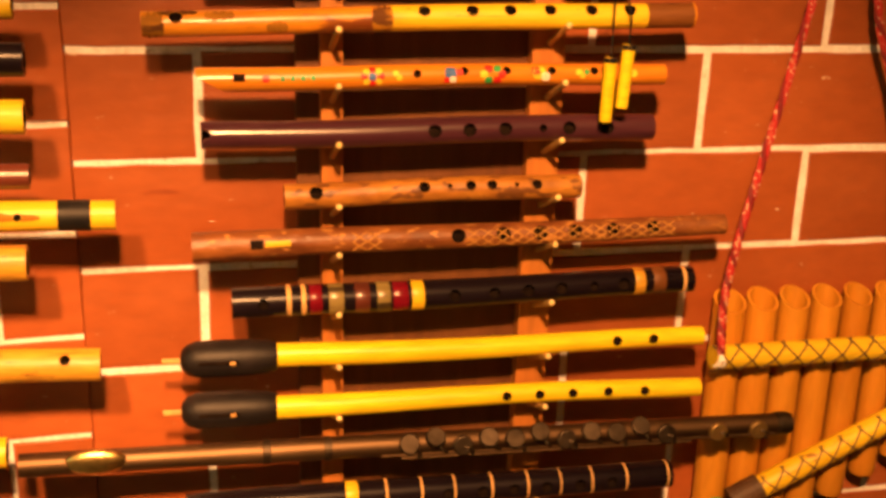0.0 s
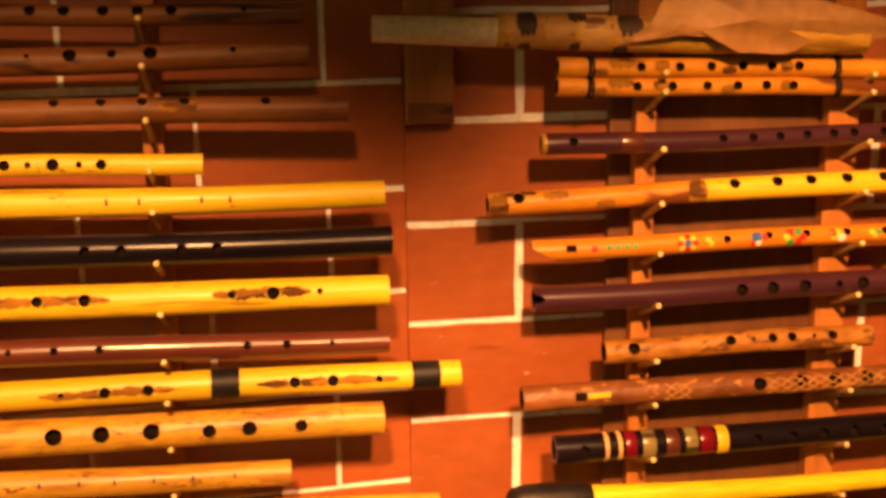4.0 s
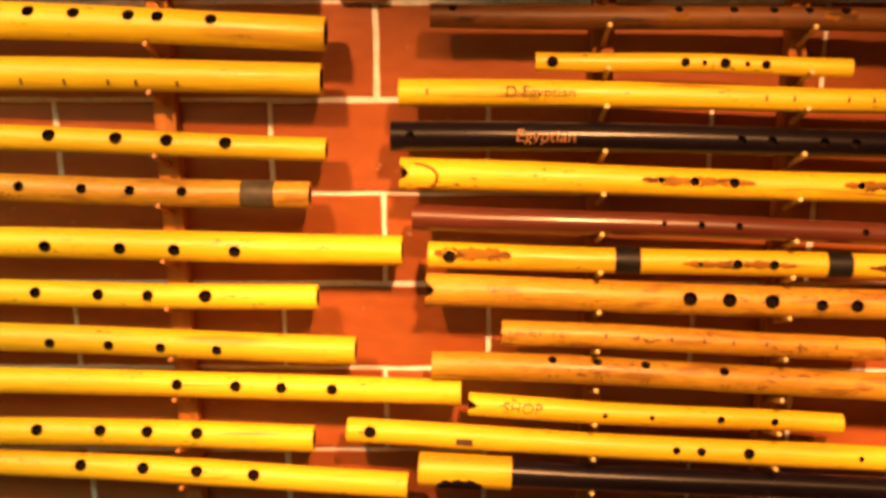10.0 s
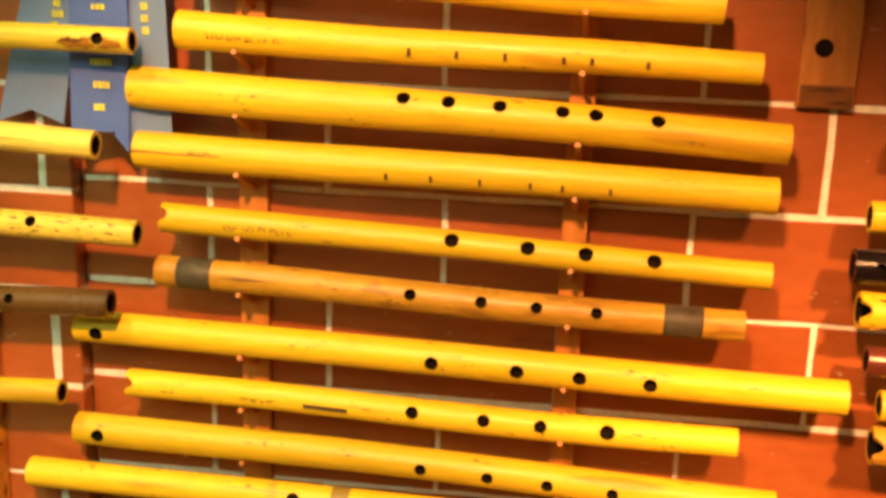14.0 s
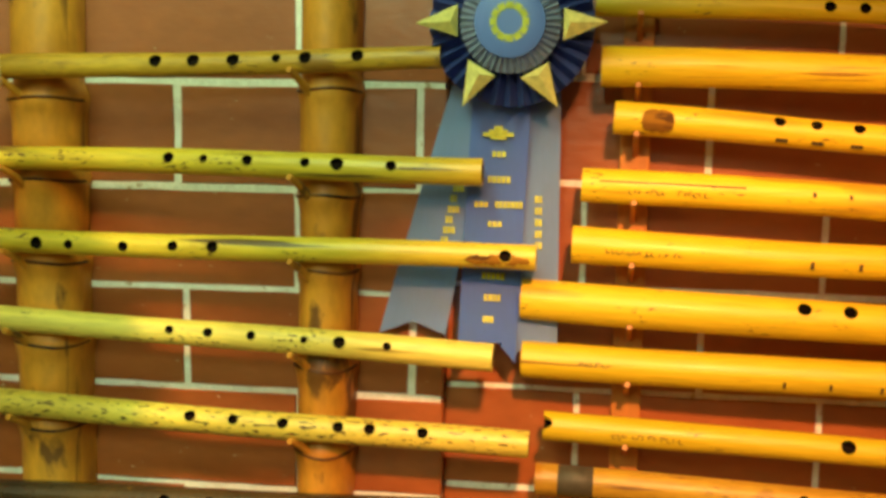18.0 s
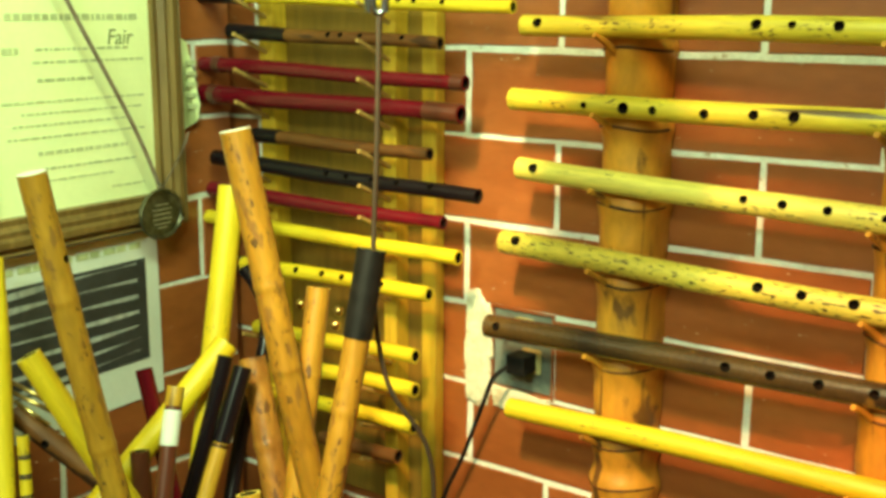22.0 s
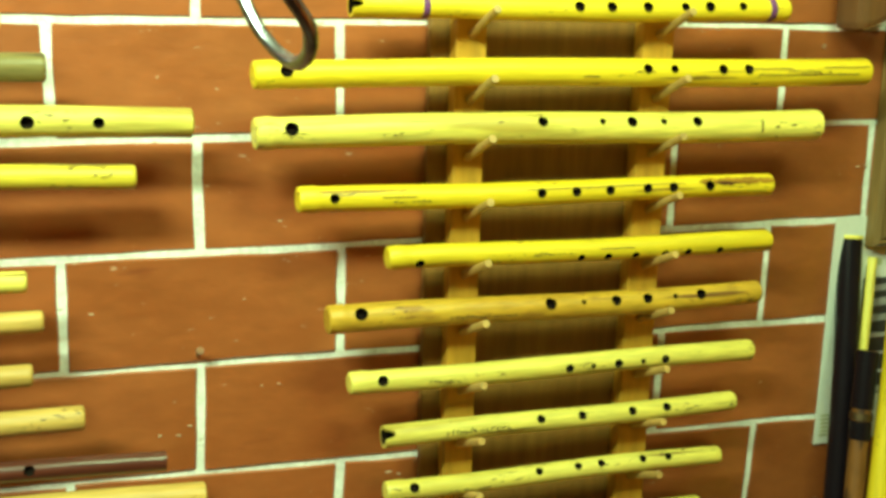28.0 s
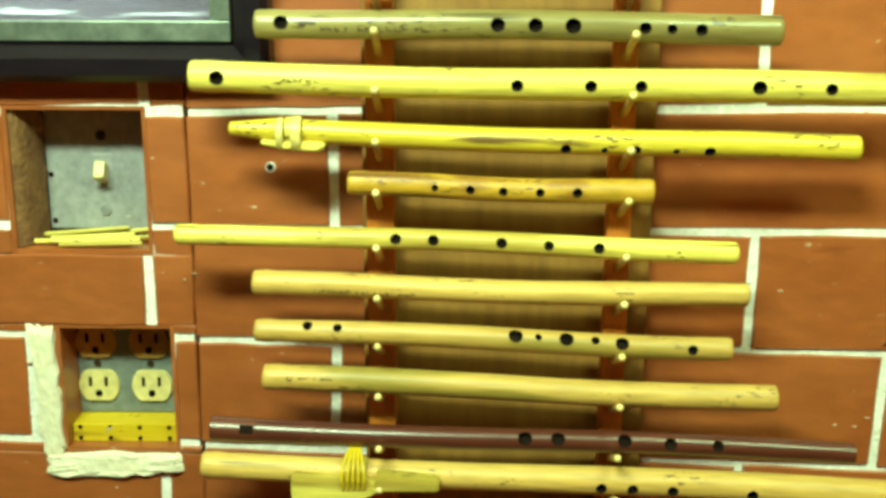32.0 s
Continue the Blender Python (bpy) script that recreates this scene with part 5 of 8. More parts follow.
flute("B", -1.0537, 1.5748, -0.6206, 1.5699, 0.0246, 0.0220, 0.05, BAMBOO_BROWN, "golden bamboo flute with hand lettering", holes=[(0.0276, 0.0115), (0.2033, 0.0112), (0.2365, 0.0046), (0.27, 0.0099), (0.303, 0.01), (0.3331, 0.0048), (0.3619, 0.0102)], turn=30, marks=[(0.1075, 0.1697, -20, -5, INK, "lettering")], nodes=[0.012], closed="LR", group="yellow flutes on the wooden peg rack")
flute("B", -1.0340, 1.5172, -0.6227, 1.5125, 0.0202, 0.0201, 0.05, BAMBOO_PALE, "slim pale bamboo flute on pegs", holes=[(0.0283, 0.0097, 16), (0.2062, 0.0083), (0.2303, 0.0052), (0.2571, 0.0085), (0.2833, 0.0053), (0.3074, 0.0086)], turn=4, marks=[(0.0710, 0.0949, -12, 5, INK, "lettering")], nodes=[0.013], closed="LR", group="yellow flutes on the wooden peg rack")
flute("B", -1.0023, 1.4658, -0.6381, 1.4601, 0.0197, 0.0190, 0.05, BAMBOO_PALE, "pale bamboo flute with hand lettering", holes=[(0.1488, 0.0083), (0.1916, 0.0085), (0.2455, 0.0086), (0.2836, 0.0087)], turn=32, marks=[(0.0566, 0.1202, -12, 12, INK, "lettering")], notch=1, closed="R", group="yellow flutes on the wooden peg rack")
flute("B", -1.0004, 1.4142, -0.6509, 1.4062, 0.0180, 0.0180, 0.05, BAMBOO_PALE, "slim pale bamboo flute on pegs", holes=[(0.0254, 0.0091, 27), (0.149, 0.0074), (0.1898, 0.0075), (0.2141, 0.0075), (0.2593, 0.0077), (0.2873, 0.0077)], turn=36, nodes=[0.012], closed="LR", marks=[(0.06, 0.1, -24, -10, INK, "lettering")], group="yellow flutes on the wooden peg rack")
flute("B", -0.9917, 1.3723, -0.6695, 1.3533, 0.0182, 0.0197, 0.05, BAMBOO_PALE, "slim pale bamboo flute on pegs", nodes=[0.013], closed="LR", group="yellow flutes on the wooden peg rack")
flute("B", -1.5631, 1.8113, -1.2949, 1.8177, 0.0143, 0.0139, 0.05, BAMBOO_PALE, "plain pale bamboo flute on pegs", nodes=[0.011], closed="LR", group="flutes on the rack beside the switch")
flute("B", -1.6326, 1.7867, -1.2655, 1.7836, 0.0197, 0.0212, 0.05, OLIVE, "dark olive-brown cane flute with lettering", holes=[(0.0197, 0.0102, 8), (0.1694, 0.0102), (0.1953, 0.0102), (0.2212, 0.011), (0.2706, 0.0086), (0.289, 0.0071), (0.3093, 0.0086)], turn=3, marks=[(0.0474, 0.1203, -25, -5, INK, "lettering")], nodes=[0.012], closed="LR", group="flutes on the rack beside the switch")
flute("B", -1.6799, 1.7490, -1.1604, 1.7412, 0.0215, 0.0233, 0.05, BAMBOO_PALE, "long pale yellow bamboo flute", holes=[(0.0212, 0.0104), (0.2308, 0.0087), (0.282, 0.0087), (0.3169, 0.0087), (0.3992, 0.0103), (0.449, 0.0087)], turn=0, marks=[(0.0679, 0.0939, -8, 8, INK, "lettering")], nodes=[0.014], closed="LR", group="flutes on the rack beside the switch")
flute("B", -1.6537, 1.7114, -1.2044, 1.6998, 0.0169, 0.0193, 0.05, BAMBOO_STAIN, "yellow bamboo flute with a tied block", holes=[(0.24, 0.008), (0.2673, 0.0048), (0.2894, 0.008), (0.3179, 0.0048), (0.3416, 0.008)], turn=-30, bands=[(0.0404, 0.0505, BAMBOO_PALE, "cord_wrap", 1.15)], closed="LR", group="flutes on the rack beside the switch", prof=lambda f: (0.0169 + 0.0024 * f) / 2 * (0.6 + 0.4 * min(1, f / 0.035) ** 0.5))
flute("B", -1.5695, 1.6730, -1.3489, 1.6674, 0.0171, 0.0179, 0.05, BAMBOO_BROWN, "short brown bamboo flute resting on pegs", holes=[(0.0632, 0.0049), (0.0885, 0.0065), (0.1121, 0.0065), (0.1385, 0.0065), (0.165, 0.0073)], turn=-1, nodes=[0.011], closed="LR", group="flutes on the rack beside the switch")
flute("B", -1.6963, 1.6358, -1.2861, 1.6243, 0.0149, 0.0165, 0.05, BAMBOO_PALE, "pale yellow bamboo flute", holes=[(0.1616, 0.0082), (0.1889, 0.0082), (0.2383, 0.0082), (0.2725, 0.0074), (0.3088, 0.0082)], turn=13, nodes=[0.012], closed="LR", group="flutes on the rack beside the switch")
flute("B", -1.6410, 1.5976, -1.2756, 1.5905, 0.0184, 0.0174, 0.05, BAMBOO_DULL, "pale bamboo flute with worn lettering", marks=[(0.0472, 0.1202, -30, -12, INK, "lettering")], nodes=[0.011], closed="LR", group="flutes on the rack beside the switch")
flute("B", -1.6410, 1.5622, -1.2854, 1.5498, 0.0169, 0.0177, 0.05, BAMBOO_DULL, "greenish yellow bamboo flute with a square window", holes=[(0.0401, 0.0076, 50), (0.0625, 0.0067, 43), (0.1944, 0.0107, 42), (0.2113, 0.0051, 42), (0.2319, 0.0108, 36), (0.2533, 0.0063, 36), (0.2731, 0.0101, 30), (0.3252, 0.0076, 13)], turn=39, nodes=[0.011], closed="LR", group="flutes on the rack beside the switch")
flute("B", -1.6360, 1.5247, -1.2489, 1.5102, 0.0196, 0.0195, 0.05, BAMBOO_DULL, "plain golden bamboo tube", nodes=[0.012], closed="LR", marks=[(0.02, 0.05, 10, 22, INK, "lettering"), (0.27, 0.3, -20, -17, INK, "crack")], group="flutes on the rack beside the switch")
flute("B", -1.6765, 1.4831, -1.1879, 1.4673, 0.0181, 0.0163, 0.05, MAROON, "dark red wooden whistle", holes=[(0.2386, 0.0107), (0.2636, 0.0106), (0.314, 0.0105), (0.3488, 0.0095), (0.3845, 0.0086)], turn=25, bands=[(0.0000, 0.0346, MAROON, "mouthpiece", 1.06), (0.0713, 0.0799, MAROON, "ring", 1.06)], marks=[(0.0229, 0.0333, 5, 45, HOLE_SHADE, "window")], name="wooden_whistle", group="flutes on the rack beside the switch")
flute("B", -1.6853, 1.4527, -1.1562, 1.4333, 0.0200, 0.0233, 0.05, BAMBOO_DULL, "tan bamboo flute with a tied wooden block", holes=[(0.3064, 0.0087), (0.3303, 0.0087), (0.3607, 0.0087), (0.421, 0.0087)], turn=-5, bands=[(0.1164, 0.1273, BAMBOO_PALE, "cord_wrap", 1.15)], nodes=[0.013], closed="LR", group="flutes on the rack beside the switch")


# ---------------------------------------------------------------- peg racks


def peg_rack(name, sec, strips, z0, z1, group, label, strip_mat, board=None, board_mat=None, depth=0.03, peg_r=0.0032, slope=0.42, pegs=PEG, reach=0.023, category="flute rack", tips=False):
    th = thing(name, WALLS[sec], label, category)
    if board:
        bm = bmesh.new()
        box(bm, board[0], board[1], 0.002, 0.013, z0, z1, 0.002)
        part("back_board", bm, board_mat, th)
    base = 0.0132 if board else 0.002
    for a, b in strips:
        bm = bmesh.new()
        box(bm, a, b, base, depth, z0 + 0.004, z1 - 0.004, 0.0015)
        strip = part("strip", bm, strip_mat, th)
        u = (a + b) / 2
        for s, fu0, fz0, fu1, fz1, r0, r1, off in resting[group]:
            if not fu0 - 0.005 < u < fu1 + 0.005:
                continue
            f = (u - fu0) / (fu1 - fu0)
            z, r = fz0 + (fz1 - fz0) * f, r0 + (r1 - r0) * f
            top = z - r * 1.03 - peg_r * 1.1
            bm = bmesh.new()
            tip = off + reach
            rod(bm, (u, depth - 0.006, top - (off - depth + 0.006) * slope), (u, tip, top + (tip - off) * slope), peg_r * 1.15, peg_r, 10)
            peg = part("peg", bm, pegs, th)
            if tips:
                bm = bmesh.new()
                bmesh.ops.create_uvsphere(bm, u_segments=10, v_segments=6, radius=peg_r * 1.12, matrix=Matrix.Translation((u, tip, top + (tip - off) * slope)))
                part("peg_tip", bm, PEG_TIP, peg, smooth=True)
    return th


peg_rack("peg_rack", "A1", [(2.521, 2.541), (2.714, 2.745)], 1.12, 1.9, "flutes on the dark peg rack", "dark stained wooden peg rack with brass-tipped pegs", RACK, (2.5, 2.746), RACK_DARK, peg_r=0.0027, reach=0.021, tips=True)
peg_rack("peg_rack", "A2", [(1.865, 1.887), (2.061, 2.079)], 1.16, 1.86, "flutes on the pair of notched strips", "pair of slim wooden strips with small pegs", RACK, depth=0.03, peg_r=0.0026, tips=True)
peg_rack("peg_rack", "A2", [(1.102, 1.13), (1.411, 1.434)], 1.16, 2.06, "large yellow flutes on notched strips", "pair of orange-brown wooden strips with split pegs", RACK, depth=0.03, peg_r=0.0026, pegs=RACK, reach=0.014)
peg_rack("peg_rack", "A3", [(0.008, 0.034), (0.217, 0.237)], 1.24, 2.08, "whistles on the corner peg rack", "pale wooden peg rack beside the room corner", STRIP_GOLD, (0.002, 0.262), PLY_OLIVE, depth=0.038, peg_r=0.0026, reach=0.024)
peg_rack("peg_rack", "B", [(-0.936, -0.908), (-0.754, -0.722)], 1.2, 1.96, "yellow flutes on the wooden peg rack", "golden wooden peg rack with a plywood back", RACK_PALE, (-0.953, -0.712), RACK_BACK, depth=0.03, peg_r=0.0034, reach=0.032)
peg_rack("peg_rack", "B", [(-1.558, -1.537), (-1.379, -1.361)], 1.3, 1.9, "flutes on the rack beside the switch", "reddish wooden peg rack with a plywood back", RACK_ORANGE, (-1.562, -1.343), RACK_BACK, depth=0.03, peg_r=0.0026, tips=True)

rim_bm = bmesh.new()
box(rim_bm, 0.2625, 0.284, 0.002, 0.02, 1.24, 2.08, 0.002)
lip = part("edge_batten", rim_bm, STRIP_GOLD)
lip.matrix_world = WALLS["A3"]
tagged(lip, "pale wooden batten beside the corner rack", "batten")


def split_pole(u, half, seed, label):
    """A half-round bamboo pole against the wall, with nodes and twig stubs that hold flutes."""
    th = thing("bamboo_pole", WALLS["A3"], label, "bamboo pole", "bamboo poles")
    bm = bmesh.new()
    rnd = random.Random(seed)
    zs = [1.1 + 0.006 * i for i in range(177)]
    knots = [1.36]
    for _, fu0, fz0, fu1, fz1, r0, r1, off in resting["flutes on the bamboo poles"]:
        knots.append(fz0 + (fz1 - fz0) * (u - fu0) / (fu1 - fu0) - r0 - 0.014 + rnd.uniform(-0.004, 0.004))
    rings = []
    for z in zs:
        k = sum(0.09 * math.exp(-(((z - q) / 0.011) ** 2)) - 0.06 * math.exp(-(((z - q - 0.02) / 0.01) ** 2)) for q in knots)
        w = half * (1 + k + 0.03 * math.sin(5 * z + seed) + 0.012 * math.sin(31 * z))
        d = 0.046 * (1 + k)
        du = 0.006 * math.sin(2.2 * z + seed)
        ring = [bm.verts.new((u + du + w * math.cos(math.pi * i / 20), 0.002 + d * math.sin(math.pi * i / 20) ** 0.8, z)) for i in range(21)]
        rings.append(ring)
    for q, w in zip(rings, rings[1:]):
        for i in range(20):
            bm.faces.new((q[i], q[i + 1], w[i + 1], w[i]))
        bm.faces.new((q[20], q[0], w[0], w[20]))
    bm.faces.new(rings[0]), bm.faces.new(rings[-1])
    part("pole", bm, POLE, th, smooth=True)
    for q in knots:
        bm = bmesh.new()
        du = 0.006 * math.sin(2.2 * q + seed)
        w, d = half * 1.075, 0.046 * 1.085
        sweep(bm, [(u + du + w * math.cos(math.pi * i / 16), 0.002 + d * math.sin(math.pi * i / 16) ** 0.8, q + 0.002 * math.sin(9 * q + i * 0.5)) for i in range(1, 16)], 0.0016, 6)
        part("node_ring", bm, BAMBOO_DARK, th, smooth=True)
    for s, fu0, fz0, fu1, fz1, r0, r1, off in resting["flutes on the bamboo poles"]:
        v = u - half * 0.55
        if not fu0 - 0.02 < v < fu1 + 0.02:
            continue
        f = (v - fu0) / (fu1 - fu0)
        z, r = fz0 + (fz1 - fz0) * f, r0 + (r1 - r0) * f
        bm = bmesh.new()
        top = z - r - 0.005
        sweep(bm, [(v + 0.012, 0.034, top - 0.022), (v + 0.005, 0.046, top - 0.011), (v - 0.001, off, top), (v - 0.006, off + 0.016, top + 0.008)], lambda q: 0.0052 - 0.0022 * q, 8)
        part("twig_peg", bm, POLE, th, smooth=True)
    return th


split_pole(0.549, 0.036, 1.0, "split bamboo pole with twig stubs on the wall")
split_pole(0.826, 0.029, 2.4, "split bamboo pole with twig stubs on the wall")

# wooden posts let into the brick above the racks


POST_WOOD = mat("brown_post_wood", (0.3, 0.11, 0.024), (0.44, 0.18, 0.036), 0.5, 14, (1, 1, 0.2), 0.3, 120, spot_col=(0.12, 0.045, 0.013), spot_at=0.6, spot_scale=30)


def wall_post(sec, u0, u1, z0, z1, label, drilled=False):
    bm = bmesh.new()
    box(bm, u0, u1, 0.002, 0.018, z0, z1, 0.002)
    th = part("wall_post", bm, POST_WOOD)
    th.matrix_world = WALLS[sec]
    tagged(th, label, "wall post")
    # thin darker slip over the post's lowest two centimetres
    bm = bmesh.new()
    box(bm, u0 + 0.002, u1 - 0.002, 0.0182, 0.0195, z0 + 0.001, z0 + 0.02, 0.0005)
    part("stained_end", bm, BAMBOO_DARK, th)
    if not drilled:
        return
    bm = bmesh.new()
    rod(bm, ((u0 + u1) / 2 - 0.006, 0.0175, z0 + 0.052), ((u0 + u1) / 2 - 0.006, 0.0186, z0 + 0.052), 0.008, 0.008, 16)
    part("bolt_hole", bm, HOLE_SHADE, th)


wall_post("A1", 2.303, 2.349, 1.698, 2.3, "dark brown wooden post on the brick wall")
wall_post("A2", 1.608, 1.657, 1.737, 2.3, "dark brown drilled wooden post on the brick wall", True)

# ---------------------------------------------------------------- metal flute
STEEL = mat("tarnished_nickel", (0.09, 0.055, 0.03), (0.17, 0.11, 0.06), 0.5, 25, LONG, 0.1, 150, metal=1.0)
STEEL_DARK = mat("dark_tarnished_keys", (0.05, 0.038, 0.026), (0.11, 0.085, 0.06), 0.52, 40, bump=0.1, metal=1.0)
CHROME = mat("chrome_rod", (0.2, 0.21, 0.24), (0.34, 0.36, 0.4), 0.22, 20, bump=0, metal=1.0)
BRASS = mat("worn_brass", (0.55, 0.38, 0.12), (0.68, 0.5, 0.2), 0.3, 30, bump=0.05, metal=1.0)

metal = flute("A1", 2.2458, 1.2383, 2.998, 1.2234, 0.0215, 0.0215, 0.07, STEEL, "tarnished metal concert flute with keys", name="metal_flute", group="flutes on the dark peg rack",
              bands=[(0.215, 0.222, STEEL_DARK, "ring", 1.08), (0.272, 0.279, STEEL_DARK, "ring", 1.08), (0.735, 0.75, STEEL_DARK, "end_cap", 1.1)])
bm = bmesh.new()
g = bmesh.ops.create_uvsphere(bm, u_segments=20, v_segments=10, radius=1, matrix=Matrix.Translation((0.066, 0.0085, -0.004)) @ Matrix.Diagonal((0.028, 0.0065, 0.0125, 1)))
part("lip_plate", bm, BRASS, metal, "brassy oval lip plate", smooth=True)
key_bm = bmesh.new()
bmesh.ops.create_cone(key_bm, cap_ends=True, segments=20, radius1=0.0082, radius2=0.0074, depth=0.004)
bmesh.ops.bevel(key_bm, geom=list(key_bm.edges), offset=0.0006, segments=1, affect="EDGES")
key_mesh = mesh_of(key_bm, "key_cup", STEEL_DARK)
pad_mesh = key_mesh.copy()
pad_mesh.materials[0] = mat("dull_brass_pad", (0.2, 0.13, 0.04), (0.3, 0.2, 0.07), 0.45, 40, bump=0.1, metal=0.8)
for i, x in enumerate((0.352, 0.378, 0.404, 0.43, 0.456, 0.482, 0.508, 0.534, 0.56, 0.586, 0.612, 0.668, 0.712)):
    k = new("key_cup", key_mesh if i < 11 else pad_mesh)
    k.parent = metal
    tilt = radians((-28, -50, -10, -38)[i % 4] if i < 11 else -4)
    y, z = 0.0138 * math.cos(tilt), 0.0138 * math.sin(tilt)
    k.matrix_basis = Matrix.Translation((x, y, z)) @ Matrix.Rotation(tilt - math.pi / 2, 4, "X") @ Matrix.Diagonal((1.25, 1.25, 1, 1))
    bm = bmesh.new()
    sweep(bm, [(x, y, z), (x + 0.005, 0.0158, -0.001), (x + 0.011, 0.0135, 0.0045)], 0.0016, 8)
    part("key_arm", bm, STEEL_DARK, metal, smooth=True)
    if i % 2 == 0:
        bm = bmesh.new()
        box(bm, x + 0.008, x + 0.0115, 0.009, 0.0145, 0.003, 0.0095, 0.0006)
        part("key_post", bm, STEEL_DARK, metal)
for y, z, x0, x1 in ((0.0118, 0.0082, 0.345, 0.64), (0.0132, 0.0042, 0.325, 0.73)):
    bm = bmesh.new()
    rod(bm, (x0, y, z), (x1, y, z), 0.0016, 0.0016, 8)
    part("key_rod", bm, STEEL, metal)

# ---------------------------------------------------------------- wrapped pipe with a leather flap
LEATHER = mat("brown_leather", (0.3, 0.14, 0.04), (0.46, 0.24, 0.07), 0.55, 18, bump=0.4, fine=90)
PVC = mat("cream_plastic_tube", (0.74, 0.58, 0.36), (0.82, 0.66, 0.44), 0.35, 12, bump=0.05)
TAN_WRAP = mat("tan_cane_wrap", (0.4, 0.2, 0.05), (0.58, 0.34, 0.1), 0.5, 30, (0.4, 1, 1), 0.4, 160, spot_col=(0.14, 0.06, 0.02), spot_at=0.6, spot_scale=60)
BURN_DARK = mat("charred_black_mark", (0.02, 0.011, 0.007), (0.07, 0.03, 0.012), 0.6, 40, bump=0.1)
wrapped = flute("A1", 2.378, 1.785, 2.72, 1.772, 0.03, 0.032, 0.072, BAMBOO_BROWN, "wrapped bamboo pipe with a cream tube and leather flap", name="wrapped_pipe", group="pipe above the peg rack",
                bands=[(0.006, 0.014, TAN_WRAP, "tan_wrap", 1.05), (0.012, 0.04, TAN_WRAP, "tan_wrap", 1.03), (0.042, 0.069, TAN_WRAP, "tan_wrap", 1.06), (0.071, 0.1, TAN_WRAP, "tan_wrap", 1.06), (0.103, 0.132, TAN_WRAP, "tan_wrap", 1.04)],
                marks=[(0.016, 0.034, -10, 75, BURN_DARK, "burn_mark"), (0.018, 0.03, -75, -38, BURN_DARK, "burn_mark"), (0.062, 0.079, 35, 80, BURN_DARK, "burn_mark"), (0.064, 0.074, -70, -30, BURN_DARK, "burn_mark"), (0.106, 0.13, 0, 80, BURN_DARK, "burn_mark"), (0.104, 0.118, -75, -35, BURN_DARK, "burn_mark")])
for ch in wrapped.children:
    if ch.name.startswith("burn_mark"):
        for v in ch.data.vertices:
            v.co.y, v.co.z = v.co.y * 1.055, v.co.z * 1.055
bm = bmesh.new()
rod(bm, (-0.108, 0, 0.0), (0.004, 0, 0.001), 0.0118, 0.0128, 24)
part("cream_tube", bm, PVC, wrapped, "cream plastic blow tube", smooth=True)
def strap(outline, name, label):
    """A folded piece of leather: outline points in wall metres with their height off the wall."""
    bm = bmesh.new()
    inv = wrapped.matrix_world.inverted() @ WALLS["A1"]
    vs = [bm.verts.new(inv @ Vector((u, o, z))) for u, z, o in outline]
    mid = bm.verts.new(sum((v.co for v in vs), Vector()) / len(vs) + inv.to_3x3() @ Vector((0, 0.006, 0)))
    for k in range(len(vs)):
        bm.faces.new((vs[k], vs[(k + 1) % len(vs)], mid))
    bmesh.ops.subdivide_edges(bm, edges=bm.edges[:], cuts=2, use_grid_fill=True)
    rnd = random.Random(name)
    for v in bm.verts:
        v.co += Vector((rnd.uniform(-1, 1), rnd.uniform(-1, 1), rnd.uniform(-1, 1))) * 0.0008
    bmesh.ops.solidify(bm, geom=bm.faces[:], thickness=0.0025)
    part(name, bm, LEATHER, wrapped, label, smooth=True)


strap([(2.4892, 1.7751, 0.088), (2.5133, 1.7796, 0.094), (2.5373, 1.7900, 0.100), (2.5915, 1.7641, 0.098), (2.6376, 1.7600, 0.090), (2.6669, 1.7715, 0.088), (2.6038, 1.7917, 0.100), (2.5597, 1.8150, 0.090), (2.5276, 1.8155, 0.084), (2.5115, 1.7875, 0.092)], "leather_strap", "folded brown leather strap")
strap([(2.5628, 1.8150, 0.076), (2.6595, 1.8106, 0.080), (2.7373, 1.7883, 0.090), (2.7488, 1.7765, 0.086), (2.7071, 1.7707, 0.084), (2.6427, 1.7730, 0.080), (2.5979, 1.7933, 0.084)], "leather_flap", "wrinkled brown leather flap")

# ---------------------------------------------------------------- pan pipes, cord and pendant
PAN_CANE = mat("orange_amber_cane", (0.45, 0.18, 0.014), (0.58, 0.265, 0.02), 0.45, 14, (1, 1, 0.2), 0.15, 200, vary=0.1, grain=0.25)
LASH = mat("brown_waxed_cord", (0.05, 0.025, 0.012), (0.09, 0.045, 0.02), 0.6, 60, bump=0.1)
pan = thing("pan_pipes", WALLS["A1"], "amber bamboo pan pipes lashed with dark cord on the wall", "pan pipes")
for i in range(8):
    u = 2.941 + 0.0365 * i
    r = 0.0168 - 0.0004 * i
    low = 1.02 + 0.022 * i
    bm = bmesh.new()
    rings = []
    for z, k in ((low, 0.9), (low + 0.004, 1.0), (1.15, 1.0), (1.25, 0.98), (1.33, 1.0), (1.344, 1.0), (1.344, 0.82), (1.325, 0.8)):
        rings.append([bm.verts.new((u + k * r * math.cos(2 * math.pi * a / 24), 0.024 + k * r * math.sin(2 * math.pi * a / 24), z - (0.008 * math.sin(2 * math.pi * a / 24) if z > 1.34 else 0))) for a in range(24)])
    for n, (q, w) in enumerate(zip(rings, rings[1:])):
        for a in range(24):
            bm.faces.new((q[a], q[(a + 1) % 24], w[(a + 1) % 24], w[a])).material_index = 0
    bm.faces.new(rings[0])
    bm.faces.new(rings[-1]).material_index = 1
    part("pipe", bm, [PAN_CANE, HOLE_SHADE], pan, smooth=True)


